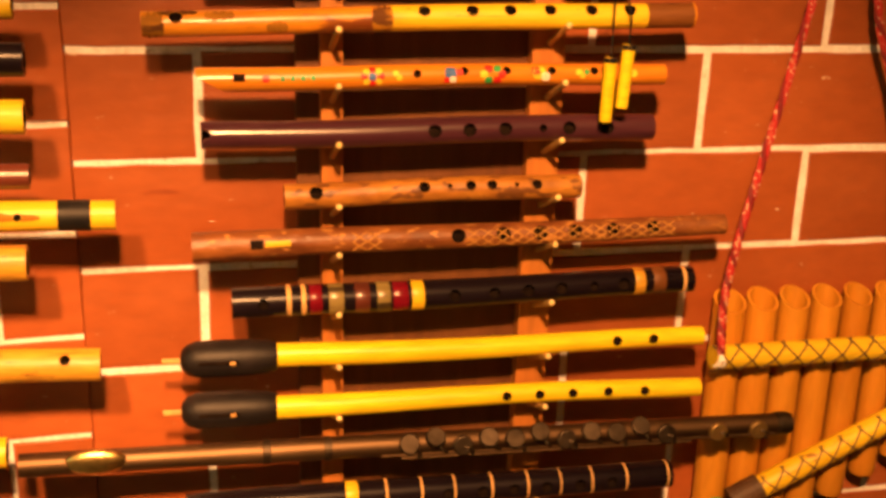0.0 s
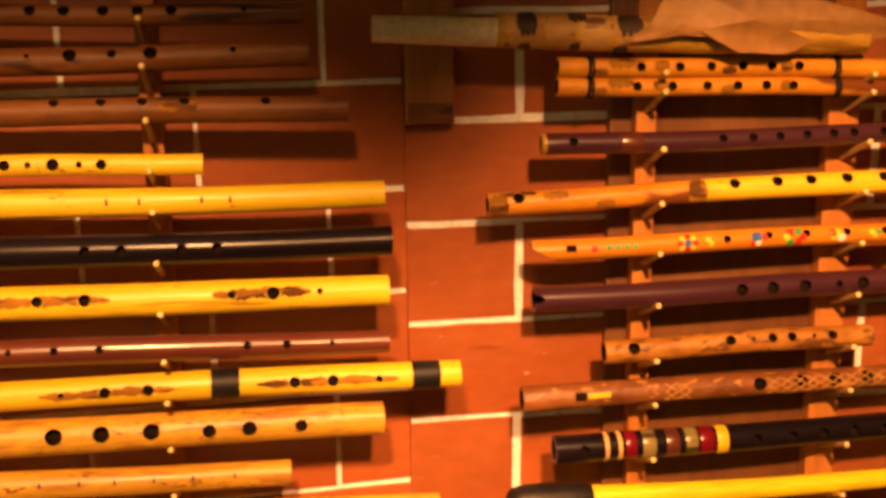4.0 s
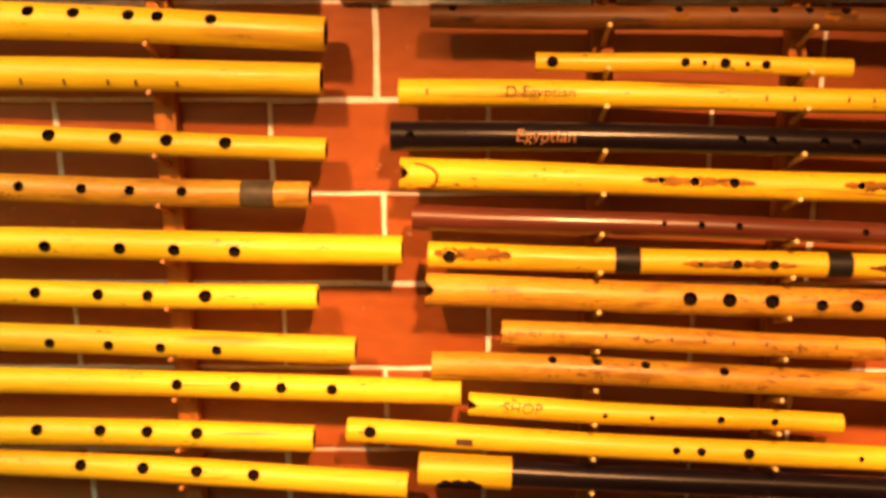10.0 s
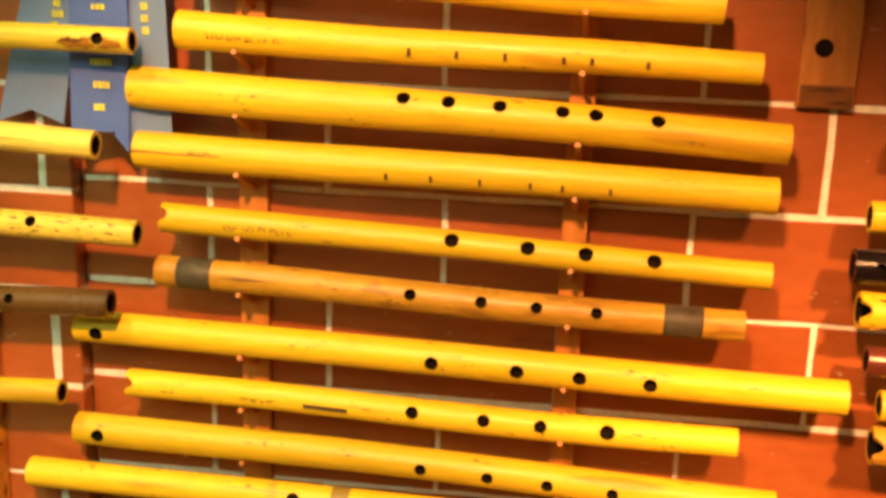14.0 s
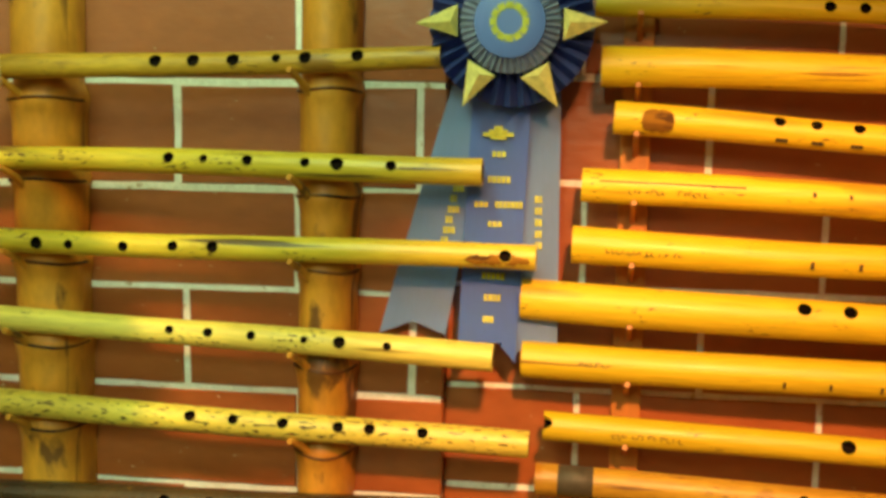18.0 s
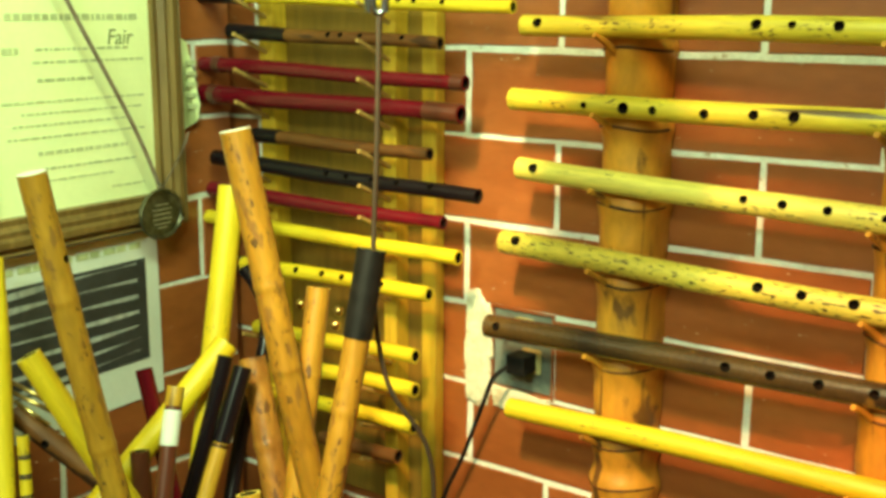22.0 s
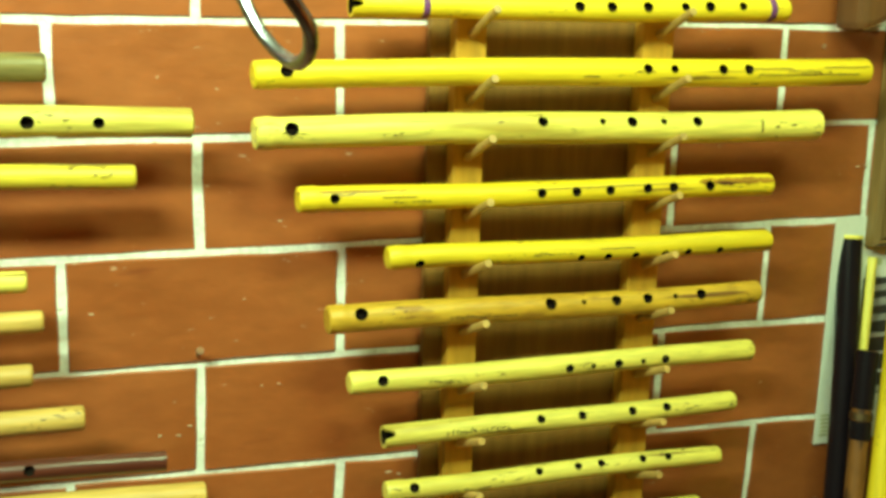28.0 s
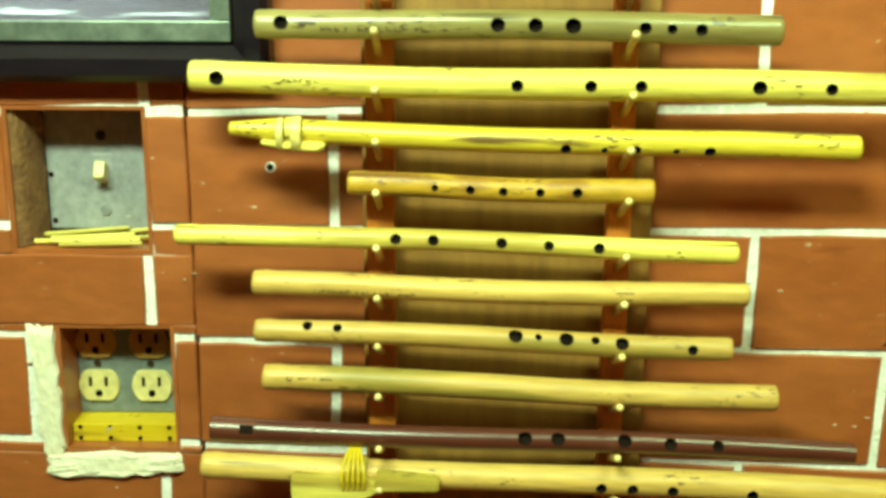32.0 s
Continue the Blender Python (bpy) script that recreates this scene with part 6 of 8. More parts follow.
def lashed_bar(z0, z1, u0, u1):
    bm = bmesh.new()
    rod(bm, (u0, 0.052, z0), (u1, 0.052, z1), 0.0125, 0.0125, 20)
    bar = part("cross_bar", bm, BAMBOO, pan, smooth=True)
    n = 13
    for i in range(n):
        f, h = i / n, (i + 1) / n
        a, b = Vector((u0 + (u1 - u0) * f, 0.052, z0 + (z1 - z0) * f)), Vector((u0 + (u1 - u0) * h, 0.052, z0 + (z1 - z0) * h))
        for s in (1, -1):
            bm = bmesh.new()
            sweep(bm, [a + Vector((-0.002, 0.002, 0.0142 * s)), a + Vector((0.002, 0.009, 0.0105 * s)), (a + b) / 2 + Vector((0, 0.0138, 0)), b + Vector((-0.002, 0.009, -0.0105 * s)), b + Vector((0.002, 0.002, -0.0142 * s))], 0.0009, 6)
            part("lashing", bm, LASH, bar, "dark crossed cord lashing")


lashed_bar(1.294, 1.294, 2.914, 3.24)
lashed_bar(1.128, 1.262, 2.965, 3.24)
bm = bmesh.new()
for i in range(7):
    rod(bm, (2.955 + 0.0045 * i, 0.052, 1.1232 + 0.0022 * i), (2.9592 + 0.0045 * i, 0.052, 1.1252 + 0.0022 * i), 0.0152, 0.0152, 20)
part("cord_wrap", bm, LASH, pan, "dark cord wound round the bar's end")
bm = bmesh.new()
bmesh.ops.create_uvsphere(bm, u_segments=14, v_segments=8, radius=0.008, matrix=Matrix.Translation((2.934, 0.06, 1.128)) @ Matrix.Diagonal((1.3, 1, 0.8, 1)))
part("green_bead", bm, mat("green_bead_glass", (0.05, 0.25, 0.06), (0.09, 0.34, 0.1), 0.3, 40, bump=0), pan, "small green bead", smooth=True)

CORD_DARK = mat("dark_red_cord_strand", (0.14, 0.01, 0.014), (0.24, 0.016, 0.02), 0.6, 260, bump=0.4, fine=500)
CORD_RED = mat("red_braided_cord", (0.36, 0.013, 0.018), (0.46, 0.026, 0.026), 0.6, 260, bump=0.4, fine=500, spot_col=(0.6, 0.45, 0.3), spot_at=0.57, spot_scale=330)


def braided_cord(pts, r, label):
    path_ = curve_pts(pts, 14)
    th = thing("braided_cord", Matrix(), label, "cord")
    for ph in range(3):
        bm = bmesh.new()
        line = []
        for i, p in enumerate(path_):
            a = i * 1.1 + ph * 2.094
            line.append(p + Vector((0.55 * r * math.cos(a), 0.55 * r * math.sin(a), 0)))
        sweep(bm, line, r * 0.6, 6)
        part("strand", bm, CORD_DARK if ph == 2 else CORD_RED, th, smooth=True)
    return th


red_cord = braided_cord([on("A1", u, z, o) for u, z, o in ((3.03, 1.84, 0.02), (2.987, 1.648, 0.03), (2.954, 1.501, 0.035), (2.934, 1.414, 0.04), (2.921, 1.355, 0.05), (2.916, 1.305, 0.066))], 0.0042, "red and tan braided cord of the pan pipes")
bm = bmesh.new()
for i in range(7):
    p = on("A1", 2.916, 1.305, 0.066)
    sweep(bm, [p, p + Vector((0.003 * math.cos(i), -0.003, -0.007)), p + Vector((0.006 * math.cos(i * 0.9), -0.003 * math.sin(i), -0.013 - 0.0006 * i))], 0.001, 6)
part("tassel", bm, MORTAR, red_cord, "frayed pale cord end")
braided_cord([on("A1", u, z, o) for u, z, o in ((3.04, 1.84, 0.02), (3.055, 1.649, 0.03), (3.085, 1.56, 0.035), (3.13, 1.42, 0.04), (3.17, 1.306, 0.062))], 0.0042, "red and tan braided cord of the pan pipes")

pend = thing("pipe_pendant", WALLS["A1"], "pair of tiny yellow pipes hanging on dark strings", "pendant")
for u0, z0, u1, z1 in ((2.767, 1.604, 2.766, 1.548), (2.783, 1.615, 2.78, 1.560)):
    bm = bmesh.new()
    rod(bm, (u1, 0.09, z1), (u0, 0.09, z0), 0.0056, 0.0056, 16)
    tube = part("small_pipe", bm, LEMON, pend, smooth=True)
    bm = bmesh.new()
    rod(bm, (u0, 0.09, z0 - 0.004), (u0, 0.09, z0), 0.0062, 0.0062, 16)
    part("cord_ring", bm, TAPE, tube)
    bm = bmesh.new()
    sweep(bm, [(u0, 0.09, z0), (u0 + 0.001, 0.088, 1.64), (2.775, 0.07, 1.692)], 0.0009, 6)
    part("string", bm, TAPE, tube)

# ---------------------------------------------------------------- prize rosette
BLUE = mat("blue_satin_ribbon", (0.14, 0.24, 0.72), (0.17, 0.29, 0.8), 0.35, 6, (1, 1, 0.3), 0.02, 300, vary=0.05, grain=0.08)
BLUE_PALE = mat("pale_blue_satin", (0.25, 0.38, 0.72), (0.31, 0.45, 0.8), 0.38, 6, (1, 1, 0.3), 0.02, 300, grain=0.08)
BLUE_DEEP = mat("deep_blue_satin", (0.08, 0.13, 0.5), (0.13, 0.2, 0.66), 0.35, 12, bump=0.02, grain=0.1)
BLUE_GREY = mat("grey_blue_satin", (0.44, 0.52, 0.8), (0.58, 0.66, 0.9), 0.4, 30, bump=0.1)
GOLD = mat("yellow_satin", (0.74, 0.66, 0.2), (0.84, 0.76, 0.3), 0.35, 14, bump=0.1)
GOLD_PRINT = mat("gold_print", (0.55, 0.56, 0.05), (0.66, 0.66, 0.08), 0.5, 40, bump=0)
CX, CZ, CO = 1.002, 1.984, 0.062
ros = thing("prize_rosette", WALLS["A3"] @ Matrix.Translation((CX, CO, CZ)), "blue satin prize rosette with yellow points and three tails", "rosette")


def ruffle(name, r0, r1, off, material, n=44, amp=0.004):
    bm = bmesh.new()
    rings = []
    for r, o in ((r0, off), ((r0 + r1) / 2, off - 0.002), (r1, off - 0.006)):
        rings.append([bm.verts.new((r * math.cos(2 * math.pi * k / (2 * n)), o + amp * (r / r1) * (1 if k % 2 else -1), r * math.sin(2 * math.pi * k / (2 * n)))) for k in range(2 * n)])
    for q, w in zip(rings, rings[1:]):
        for k in range(2 * n):
            bm.faces.new((q[k], q[(k + 1) % (2 * n)], w[(k + 1) % (2 * n)], w[k]))
    bmesh.ops.solidify(bm, geom=bm.faces[:], thickness=0.0008)
    return part(name, bm, material, ros)


ruffle("outer_pleats", 0.03, 0.073, 0.0, BLUE_DEEP, 34, 0.0075)
ruffle("inner_pleats", 0.026, 0.044, 0.018, BLUE_GREY, 44, 0.0026)
for i in range(6):
    a = math.radians(60 * i)
    c, s_ = math.cos(a), math.sin(a)
    bm = bmesh.new()
    pts = [(0.046, -0.0155, 0.012), (0.046, 0.0125, 0.012), (0.084, 0.001, 0.009), (0.052, 0.0, 0.019)]
    vs = [bm.verts.new((r * c - t * s_, o, r * s_ + t * c)) for r, t, o in pts]
    for tri in ((0, 3, 2), (3, 1, 2), (0, 1, 3), (0, 2, 1)):
        bm.faces.new([vs[k] for k in tri])
    part("yellow_point", bm, GOLD, ros, "folded yellow satin point")
bm = bmesh.new()
rings = [[bm.verts.new((r * math.cos(2 * math.pi * k / 40), o, r * math.sin(2 * math.pi * k / 40))) for k in range(40)] for r, o in ((0.03, 0.016), (0.031, 0.02), (0.028, 0.0215), (0.016, 0.022))]
for q, w in zip(rings, rings[1:]):
    for k in range(40):
        bm.faces.new((q[k], q[(k + 1) % 40], w[(k + 1) % 40], w[k]))
bm.faces.new(rings[-1]), bm.faces.new(rings[0])
button = part("centre_button", bm, BLUE, ros, "pale blue centre with gold print", smooth=True)
bm = bmesh.new()
for i in range(12):
    a = i * math.pi / 6
    box(bm, -0.0034, 0.0034, 0.0222, 0.0228, -0.003, 0.003, m=Matrix.Translation((0.014 * math.cos(a), 0, 0.014 * math.sin(a))) @ Matrix.Rotation(-a - math.pi / 2, 4, "Y"))
part("gold_wreath", bm, GOLD_PRINT, button)


def tail(u0a, u0b, z0, u1a, u1b, z1, off, material, fork=0.02, bars=()):
    """A ribbon tail with a forked end and printed bars; places in wall metres."""
    bm = bmesh.new()
    n = 14
    rows = []
    for i in range(n + 1):
        f = i / n
        a, b, z = u0a + (u1a - u0a) * f, u0b + (u1b - u0b) * f, z0 + (z1 - z0) * f
        row = []
        for j in range(5):
            h = j / 4
            zz = z + (fork * (1 - abs(2 * h - 1)) if i == n else 0)
            row.append(bm.verts.new((a + (b - a) * h - CX, off + 0.004 * math.sin(3 * f + 2 * h) + 0.003 * h - CO, zz - CZ)))
        rows.append(row)
    for q, w in zip(rows, rows[1:]):
        for j in range(4):
            bm.faces.new((q[j], q[j + 1], w[j + 1], w[j]))
    bmesh.ops.solidify(bm, geom=bm.faces[:], thickness=0.0006)
    t_ = part("ribbon_tail", bm, material, ros, smooth=True)
    for f, h0, h1, hgt in bars:
        a, b, z = u0a + (u1a - u0a) * f, u0b + (u1b - u0b) * f, z0 + (z1 - z0) * f
        o = off + 0.004 * math.sin(3 * f + h0 + h1) + 0.0015 * (h0 + h1) - CO
        n_b = max(1, round((h1 - h0) * (b - a) / 0.004))
        for q in range(n_b):
            x0 = a + (b - a) * (h0 + (h1 - h0) * q / n_b) - CX
            x1 = a + (b - a) * (h0 + (h1 - h0) * (q + 0.75) / n_b) - CX
            bm = bmesh.new()
            box(bm, x0, x1, o + 0.0003, o + 0.0012, z - hgt / 2 - CZ, z + hgt / 2 - CZ)
            part("gold_print", bm, GOLD_PRINT, t_)


tail(0.945, 0.985, 1.93, 0.878, 0.942, 1.694, 0.020, BLUE_PALE, 0.012, [(0.36 + 0.042 * i, 0.6, 0.74 + 0.08 * (i % 2), 0.0065) for i in range(7)])
tail(1.0, 1.046, 1.93, 1.006, 1.049, 1.672, 0.022, BLUE_PALE, 0.03, [(0.4 + 0.042 * i, 0.5, 0.66, 0.0065) for i in range(5)])
tail(0.966, 1.020, 1.93, 0.955, 1.010, 1.672, 0.030, BLUE, 0.03, [(0.24, 0.4, 0.65, 0.005), (0.33, 0.35, 0.75, 0.006), (0.42, 0.15, 0.4, 0.005), (0.42, 0.5, 0.98, 0.006), (0.49, 0.4, 0.65, 0.005), (0.68, 0.35, 0.75, 0.006), (0.76, 0.4, 0.7, 0.006), (0.84, 0.4, 0.6, 0.006)])

# crest printed near the top of the middle tail
bm = bmesh.new()
o_ = 0.0385 - CO
for k, (w, dz) in enumerate(((0.008, 0.0034), (0.017, 0.0004), (0.028, -0.0024), (0.014, -0.005))):
    box(bm, 0.9905 - CX - w / 2, 0.9905 - CX + w / 2, o_, o_ + 0.0009, 1.8885 + dz - 0.0017 - CZ, 1.8885 + dz + 0.0017 - CZ)
part("printed_crest", bm, GOLD_PRINT, ros, "gold printed crest")

# ---------------------------------------------------------------- lamp, hooks and cables
LX, LY, LZ = 0.606, -0.365, 1.92
lamp = thing("hanging_lamp", pose(LX, LY, LZ), "white ribbed bell-shaped lamp on a black cable", "lamp")
# grey stands for the shaded inside that shows between the ribs
DOME = mat("inner_shade_liner", (0.2, 0.17, 0.16), (0.26, 0.22, 0.2), 0.3, 20, bump=0.02)
RIB = mat("cream_plastic", (0.66, 0.6, 0.42), (0.72, 0.66, 0.48), 0.35, 20, bump=0.02, grain=0.06)


def lathe(prof, seg=64):
    bm = bmesh.new()
    rings = [[bm.verts.new((r * math.cos(2 * math.pi * k / seg), r * math.sin(2 * math.pi * k / seg), z)) for k in range(seg)] for z, r in prof]
    for q, w in zip(rings, rings[1:]):
        for k in range(seg):
            bm.faces.new((q[k], q[(k + 1) % seg], w[(k + 1) % seg], w[k]))
    return bm


dome = [(0.028, 0.0665), (0.042, 0.0655), (0.058, 0.0622), (0.073, 0.0562), (0.087, 0.048), (0.099, 0.038), (0.107, 0.027), (0.112, 0.017)]
shade = part("shade", lathe(dome + [(z - 0.0015, r - 0.0015) for z, r in dome[::-1]]), DOME, lamp, "ribbed cream plastic dome, grey liner for its unlit inside", smooth=True)
rim = [(0.0, 0.074), (0.0015, 0.0757), (0.026, 0.0737), (0.0295, 0.072), (0.0295, 0.0695), (0.002, 0.0718), (0.0, 0.074)]
part("rim", lathe(rim), RIB, lamp, "broad cream rim", smooth=True)
for i in range(30):
    g = 2 * math.pi * (i + 0.3) / 30
    c, s_ = math.cos(g), math.sin(g)
    bm = bmesh.new()
    rows = []
    for k, (z, q) in enumerate(dome):
        w = 0.0023 - 0.0011 * k / (len(dome) - 1)
        rows.append([bm.verts.new(((q + a) * c - t * s_, (q + a) * s_ + t * c, z + b)) for a, t, b in ((0.0006, -w, 0), (0.006 - 0.004 * k / 7, -w * 0.7, 0.0025 * k / 7), (0.006 - 0.004 * k / 7, w * 0.7, 0.0025 * k / 7), (0.0006, w, 0))])
    for q, w in zip(rows, rows[1:]):
        for k in range(4):
            bm.faces.new((q[k], q[(k + 1) % 4], w[(k + 1) % 4], w[k]))
    bm.faces.new(rows[0]), bm.faces.new(rows[-1])
    part("rib", bm, RIB, shade)
bm = bmesh.new()
rod(bm, (0, 0, 0.108), (0, 0, 0.15), 0.019, 0.016, 24)
part("socket", bm, TAPE, lamp, smooth=True)
bm = bmesh.new()
sweep(bm, [(0, 0, 0.15), (0.004, 0, 0.4), (0, 0, 0.78)], 0.003, 8)
part("cable", bm, TAPE, lamp)
FROST = mat("frosted_bulb_glass", (0.6, 0.58, 0.52), (0.66, 0.64, 0.58), 0.3, 20, bump=0, grain=0.05)
bm = bmesh.new()
bmesh.ops.create_uvsphere(bm, u_segments=20, v_segments=12, radius=0.024, matrix=Matrix.Translation((0, 0, 0.062)) @ Matrix.Diagonal((1, 1, 1.3, 1)))
rod(bm, (0, 0, 0.085), (0, 0, 0.112), 0.013, 0.013, 16)
part("bulb", bm, FROST, lamp, "unlit frosted bulb", smooth=True)


def steel_hook(x, y, z, width, turn, label):
    """A chrome loop that hangs from the ceiling."""
    th = thing("steel_hook", pose(x, y, z, 0, 0, turn), label, "hook", "steel hooks")
    pts = [(-width * 1.5, 0, 2.7 - z), (-width * 0.62, 0, 0.075), (-width * 0.3, 0, 0.02)]
    pts += [(-width * 0.22 * math.cos(a), 0, 0.006 - 0.006 * math.sin(a)) for a in (0.2, 0.8, 1.57, 2.3, 2.9)]
    pts += [(width * 0.27, 0, 0.02), (width * 0.34, 0, 0.075), (width * 0.55, 0, 2.7 - z)]
    bm = bmesh.new()
    sweep(bm, curve_pts(pts, 8), 0.0032, 10)
    part("loop", bm, CHROME, th, smooth=True)
    return th


steel_hook(0.39, -0.248, 1.868, 0.022, 40, "chrome hook with a cable hung over it")
th = thing("steel_hook", Matrix(), "chrome wire loop hanging from the ceiling", "hook", "steel hooks")
bm = bmesh.new()
lp = [Vector(p) for p in ((0.5343, -1.172, 1.8432), (0.5451, -1.1659, 1.8271), (0.5527, -1.161, 1.8192), (0.5602, -1.1571, 1.815), (0.5688, -1.1542, 1.8139), (0.5792, -1.1527, 1.8171), (0.5875, -1.1533, 1.8221), (0.5938, -1.156, 1.8286), (0.5971, -1.1665, 1.8422))]
first, last = lp[0].copy(), lp[-1].copy()
first.z, last.z = 2.7, 2.7
sweep(bm, [first] + curve_pts(lp, 8) + [last], 0.0026, 10)
part("loop", bm, CHROME, th, smooth=True)
CABLE = mat("brown_cable", (0.045, 0.028, 0.02), (0.07, 0.045, 0.03), 0.5, 40, bump=0.1)
bm = bmesh.new()
sweep(bm, curve_pts([(0.39, -0.248, 1.873), (0.388, -0.25, 1.75), (0.384, -0.252, 1.6), (0.392, -0.24, 1.5), (0.418, -0.21, 1.43), (0.42, -0.2, 1.34), (0.40, -0.19, 1.1), (0.38, -0.16, 0.7), (0.40, -0.12, 0.02)], 10), 0.0026, 8)
tagged(part("hanging_cable", bm, CABLE, None, smooth=True), "thin brown cable hanging from the chrome hook", "cable")

# ---------------------------------------------------------------- boxes in the wall
PLATE = mat("galvanised_plate", (0.33, 0.34, 0.37), (0.42, 0.43, 0.46), 0.42, 25, bump=0.1, metal=0.4)
PLATE_DARK = mat("slate_painted_plate", (0.12, 0.14, 0.13), (0.18, 0.2, 0.19), 0.45, 25, bump=0.1)
IVORY = mat("ivory_plastic", (0.6, 0.5, 0.2), (0.68, 0.58, 0.26), 0.35, 30, bump=0)
ROUGH = mat("rough_cream_plaster", (0.68, 0.61, 0.46), (0.82, 0.77, 0.63), 0.85, 40, bump=0.8, fine=120, grain=0.25)


def lined_box(sec, u0, u1, z0, z1, depth, label, name, back_mat):
    """A recess in the brick with side walls and a back."""
    th = thing(name, WALLS[sec], label, "wall box")
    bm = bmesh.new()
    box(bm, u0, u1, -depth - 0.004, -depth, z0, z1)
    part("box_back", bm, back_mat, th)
    for p, q, lo, hi in ((u0, u0 + 0.004, z0, z1), (u1 - 0.003, u1, z0, z1), (u0 + 0.004, u1 - 0.003, z1 - 0.003, z1), (u0 + 0.004, u1 - 0.003, z0, z0 + 0.004)):
        bm = bmesh.new()
        box(bm, p, q, -depth, -0.0005, lo, hi)
        part("box_side", bm, BRICK, th)
    return th


# near-black back: the recess's shade is painted into it
sw = lined_box("B", -1.838, -1.7275, 1.606, 1.722, 0.045, "metal light switch plate in a brick recess", "light_switch", HOLE_SHADE)
bm = bmesh.new()
box(bm, -1.8214, -1.731, -0.0445, -0.0415, 1.6175, 1.7135, 0.001)
part("switch_plate", bm, PLATE, sw, "dull galvanised switch plate")
bm = bmesh.new()
box(bm, -1.7798, -1.7712, -0.0425, -0.028, 1.658, 1.6725, 0.0018, m=Matrix.Translation((-1.7755, -0.035, 1.665)) @ Matrix.Rotation(0.5, 4, "X") @ Matrix.Translation((1.7755, 0.035, -1.665)))
part("toggle", bm, IVORY, sw, "yellowed ivory toggle")
bm = bmesh.new()
box(bm, -1.7835, -1.7675, -0.0417, -0.0405, 1.652, 1.679, 0.0005)
part("toggle_slot", bm, PLATE, sw)
for z, m_ in ((1.694, STEEL_DARK), (1.633, PLATE)):
    bm = bmesh.new()
    bmesh.ops.create_cone(bm, cap_ends=True, segments=14, radius1=0.0042, radius2=0.0036, depth=0.0016, matrix=Matrix.Translation((-1.7755, -0.0407, z)) @ Matrix.Rotation(math.pi / 2, 4, "X"))
    part("screw", bm, m_, sw)
for u, z in ((-1.8175, 1.624), (-1.818, 1.662), (-1.736, 1.624), (-1.737, 1.709)):
    bm = bmesh.new()
    bmesh.ops.create_cone(bm, cap_ends=True, segments=10, radius1=0.0022, radius2=0.0022, depth=0.0008, matrix=Matrix.Translation((u, -0.0412, z)) @ Matrix.Rotation(math.pi / 2, 4, "X"))
    part("plate_hole", bm, HOLE_SHADE, sw)
# worn round shoulder of the cut brick
bm = bmesh.new()
rnd = random.Random(8)
rows = []
for i in range(15):
    z = 1.611 + 0.1105 * i / 14
    rows.append([bm.verts.new((-1.834 + (0.014 + rnd.uniform(-0.0012, 0.0012)) * math.sin(math.pi * 0.5 * q / 6) - 0.001, -0.003 - 0.036 * (1 - math.cos(math.pi * 0.5 * q / 6)) + rnd.uniform(-0.0008, 0.0008), z)) for q in range(7)])
for q, w in zip(rows, rows[1:]):
    for k in range(6):
        bm.faces.new((q[k], q[k + 1], w[k + 1], w[k]))
# broken brick in a darker tone that includes the recess's shade
part("worn_shoulder", bm, mat("shade_darkened_broken_brick", (0.13, 0.055, 0.02), (0.24, 0.11, 0.035), 0.85, 60, bump=1.0, fine=200), sw, "rough broken brick edge", smooth=True)
rnd = random.Random(5)
for i in range(10):
    bm = bmesh.new()
    p = -1.829 + rnd.uniform(0, 0.03)
    rod(bm, (p, -0.036 + 0.0034 * i, 1.6125 + 0.0012 * (i % 3)), (min(-1.7315, p + rnd.uniform(0.06, 0.09)), -0.037 + 0.0037 * i, 1.6125 + 0.0014 * (i % 3) + rnd.uniform(0.001, 0.006)), 0.0019, 0.0016, 8)
    st = part("bamboo_splint", bm, BAMBOO_PALE)
    st.matrix_world = WALLS["B"]
    tagged(st, "thin pale bamboo splint lying in the recess", "splint", "splints in the switch recess")

# back painted near-black here too, for the shade behind the plate
ot = lined_box("B", -1.8105, -1.715, 1.4395, 1.5485, 0.04, "double wall outlet in a plastered brick recess", "wall_outlet", HOLE_SHADE)
bm = bmesh.new()
box(bm, -1.8065, -1.7185, -0.0395, -0.036, 1.46, 1.5455, 0.001)
part("outlet_plate", bm, PLATE_DARK, ot, "dark galvanised outlet plate")
bm = bmesh.new()
box(bm, -1.8065, -1.7182, -0.0395, -0.012, 1.4436, 1.4592, 0.001)
ledge = part("yellow_ledge", bm, BAMBOO, ot, "yellow perforated ledge")
for i in range(4):
    for z in (1.4468, 1.4562):
        bm = bmesh.new()
        bmesh.ops.create_cone(bm, cap_ends=True, segments=10, radius1=0.0019, radius2=0.0019, depth=0.0008, matrix=Matrix.Translation((-1.8 + 0.0245 * i, -0.0118, z)) @ Matrix.Rotation(math.pi / 2, 4, "X"))
        part("perforation", bm, HOLE_SHADE, ledge)
AMBER_PLASTIC = mat("ambered_plastic", (0.4, 0.22, 0.05), (0.5, 0.3, 0.08), 0.35, 30, bump=0)
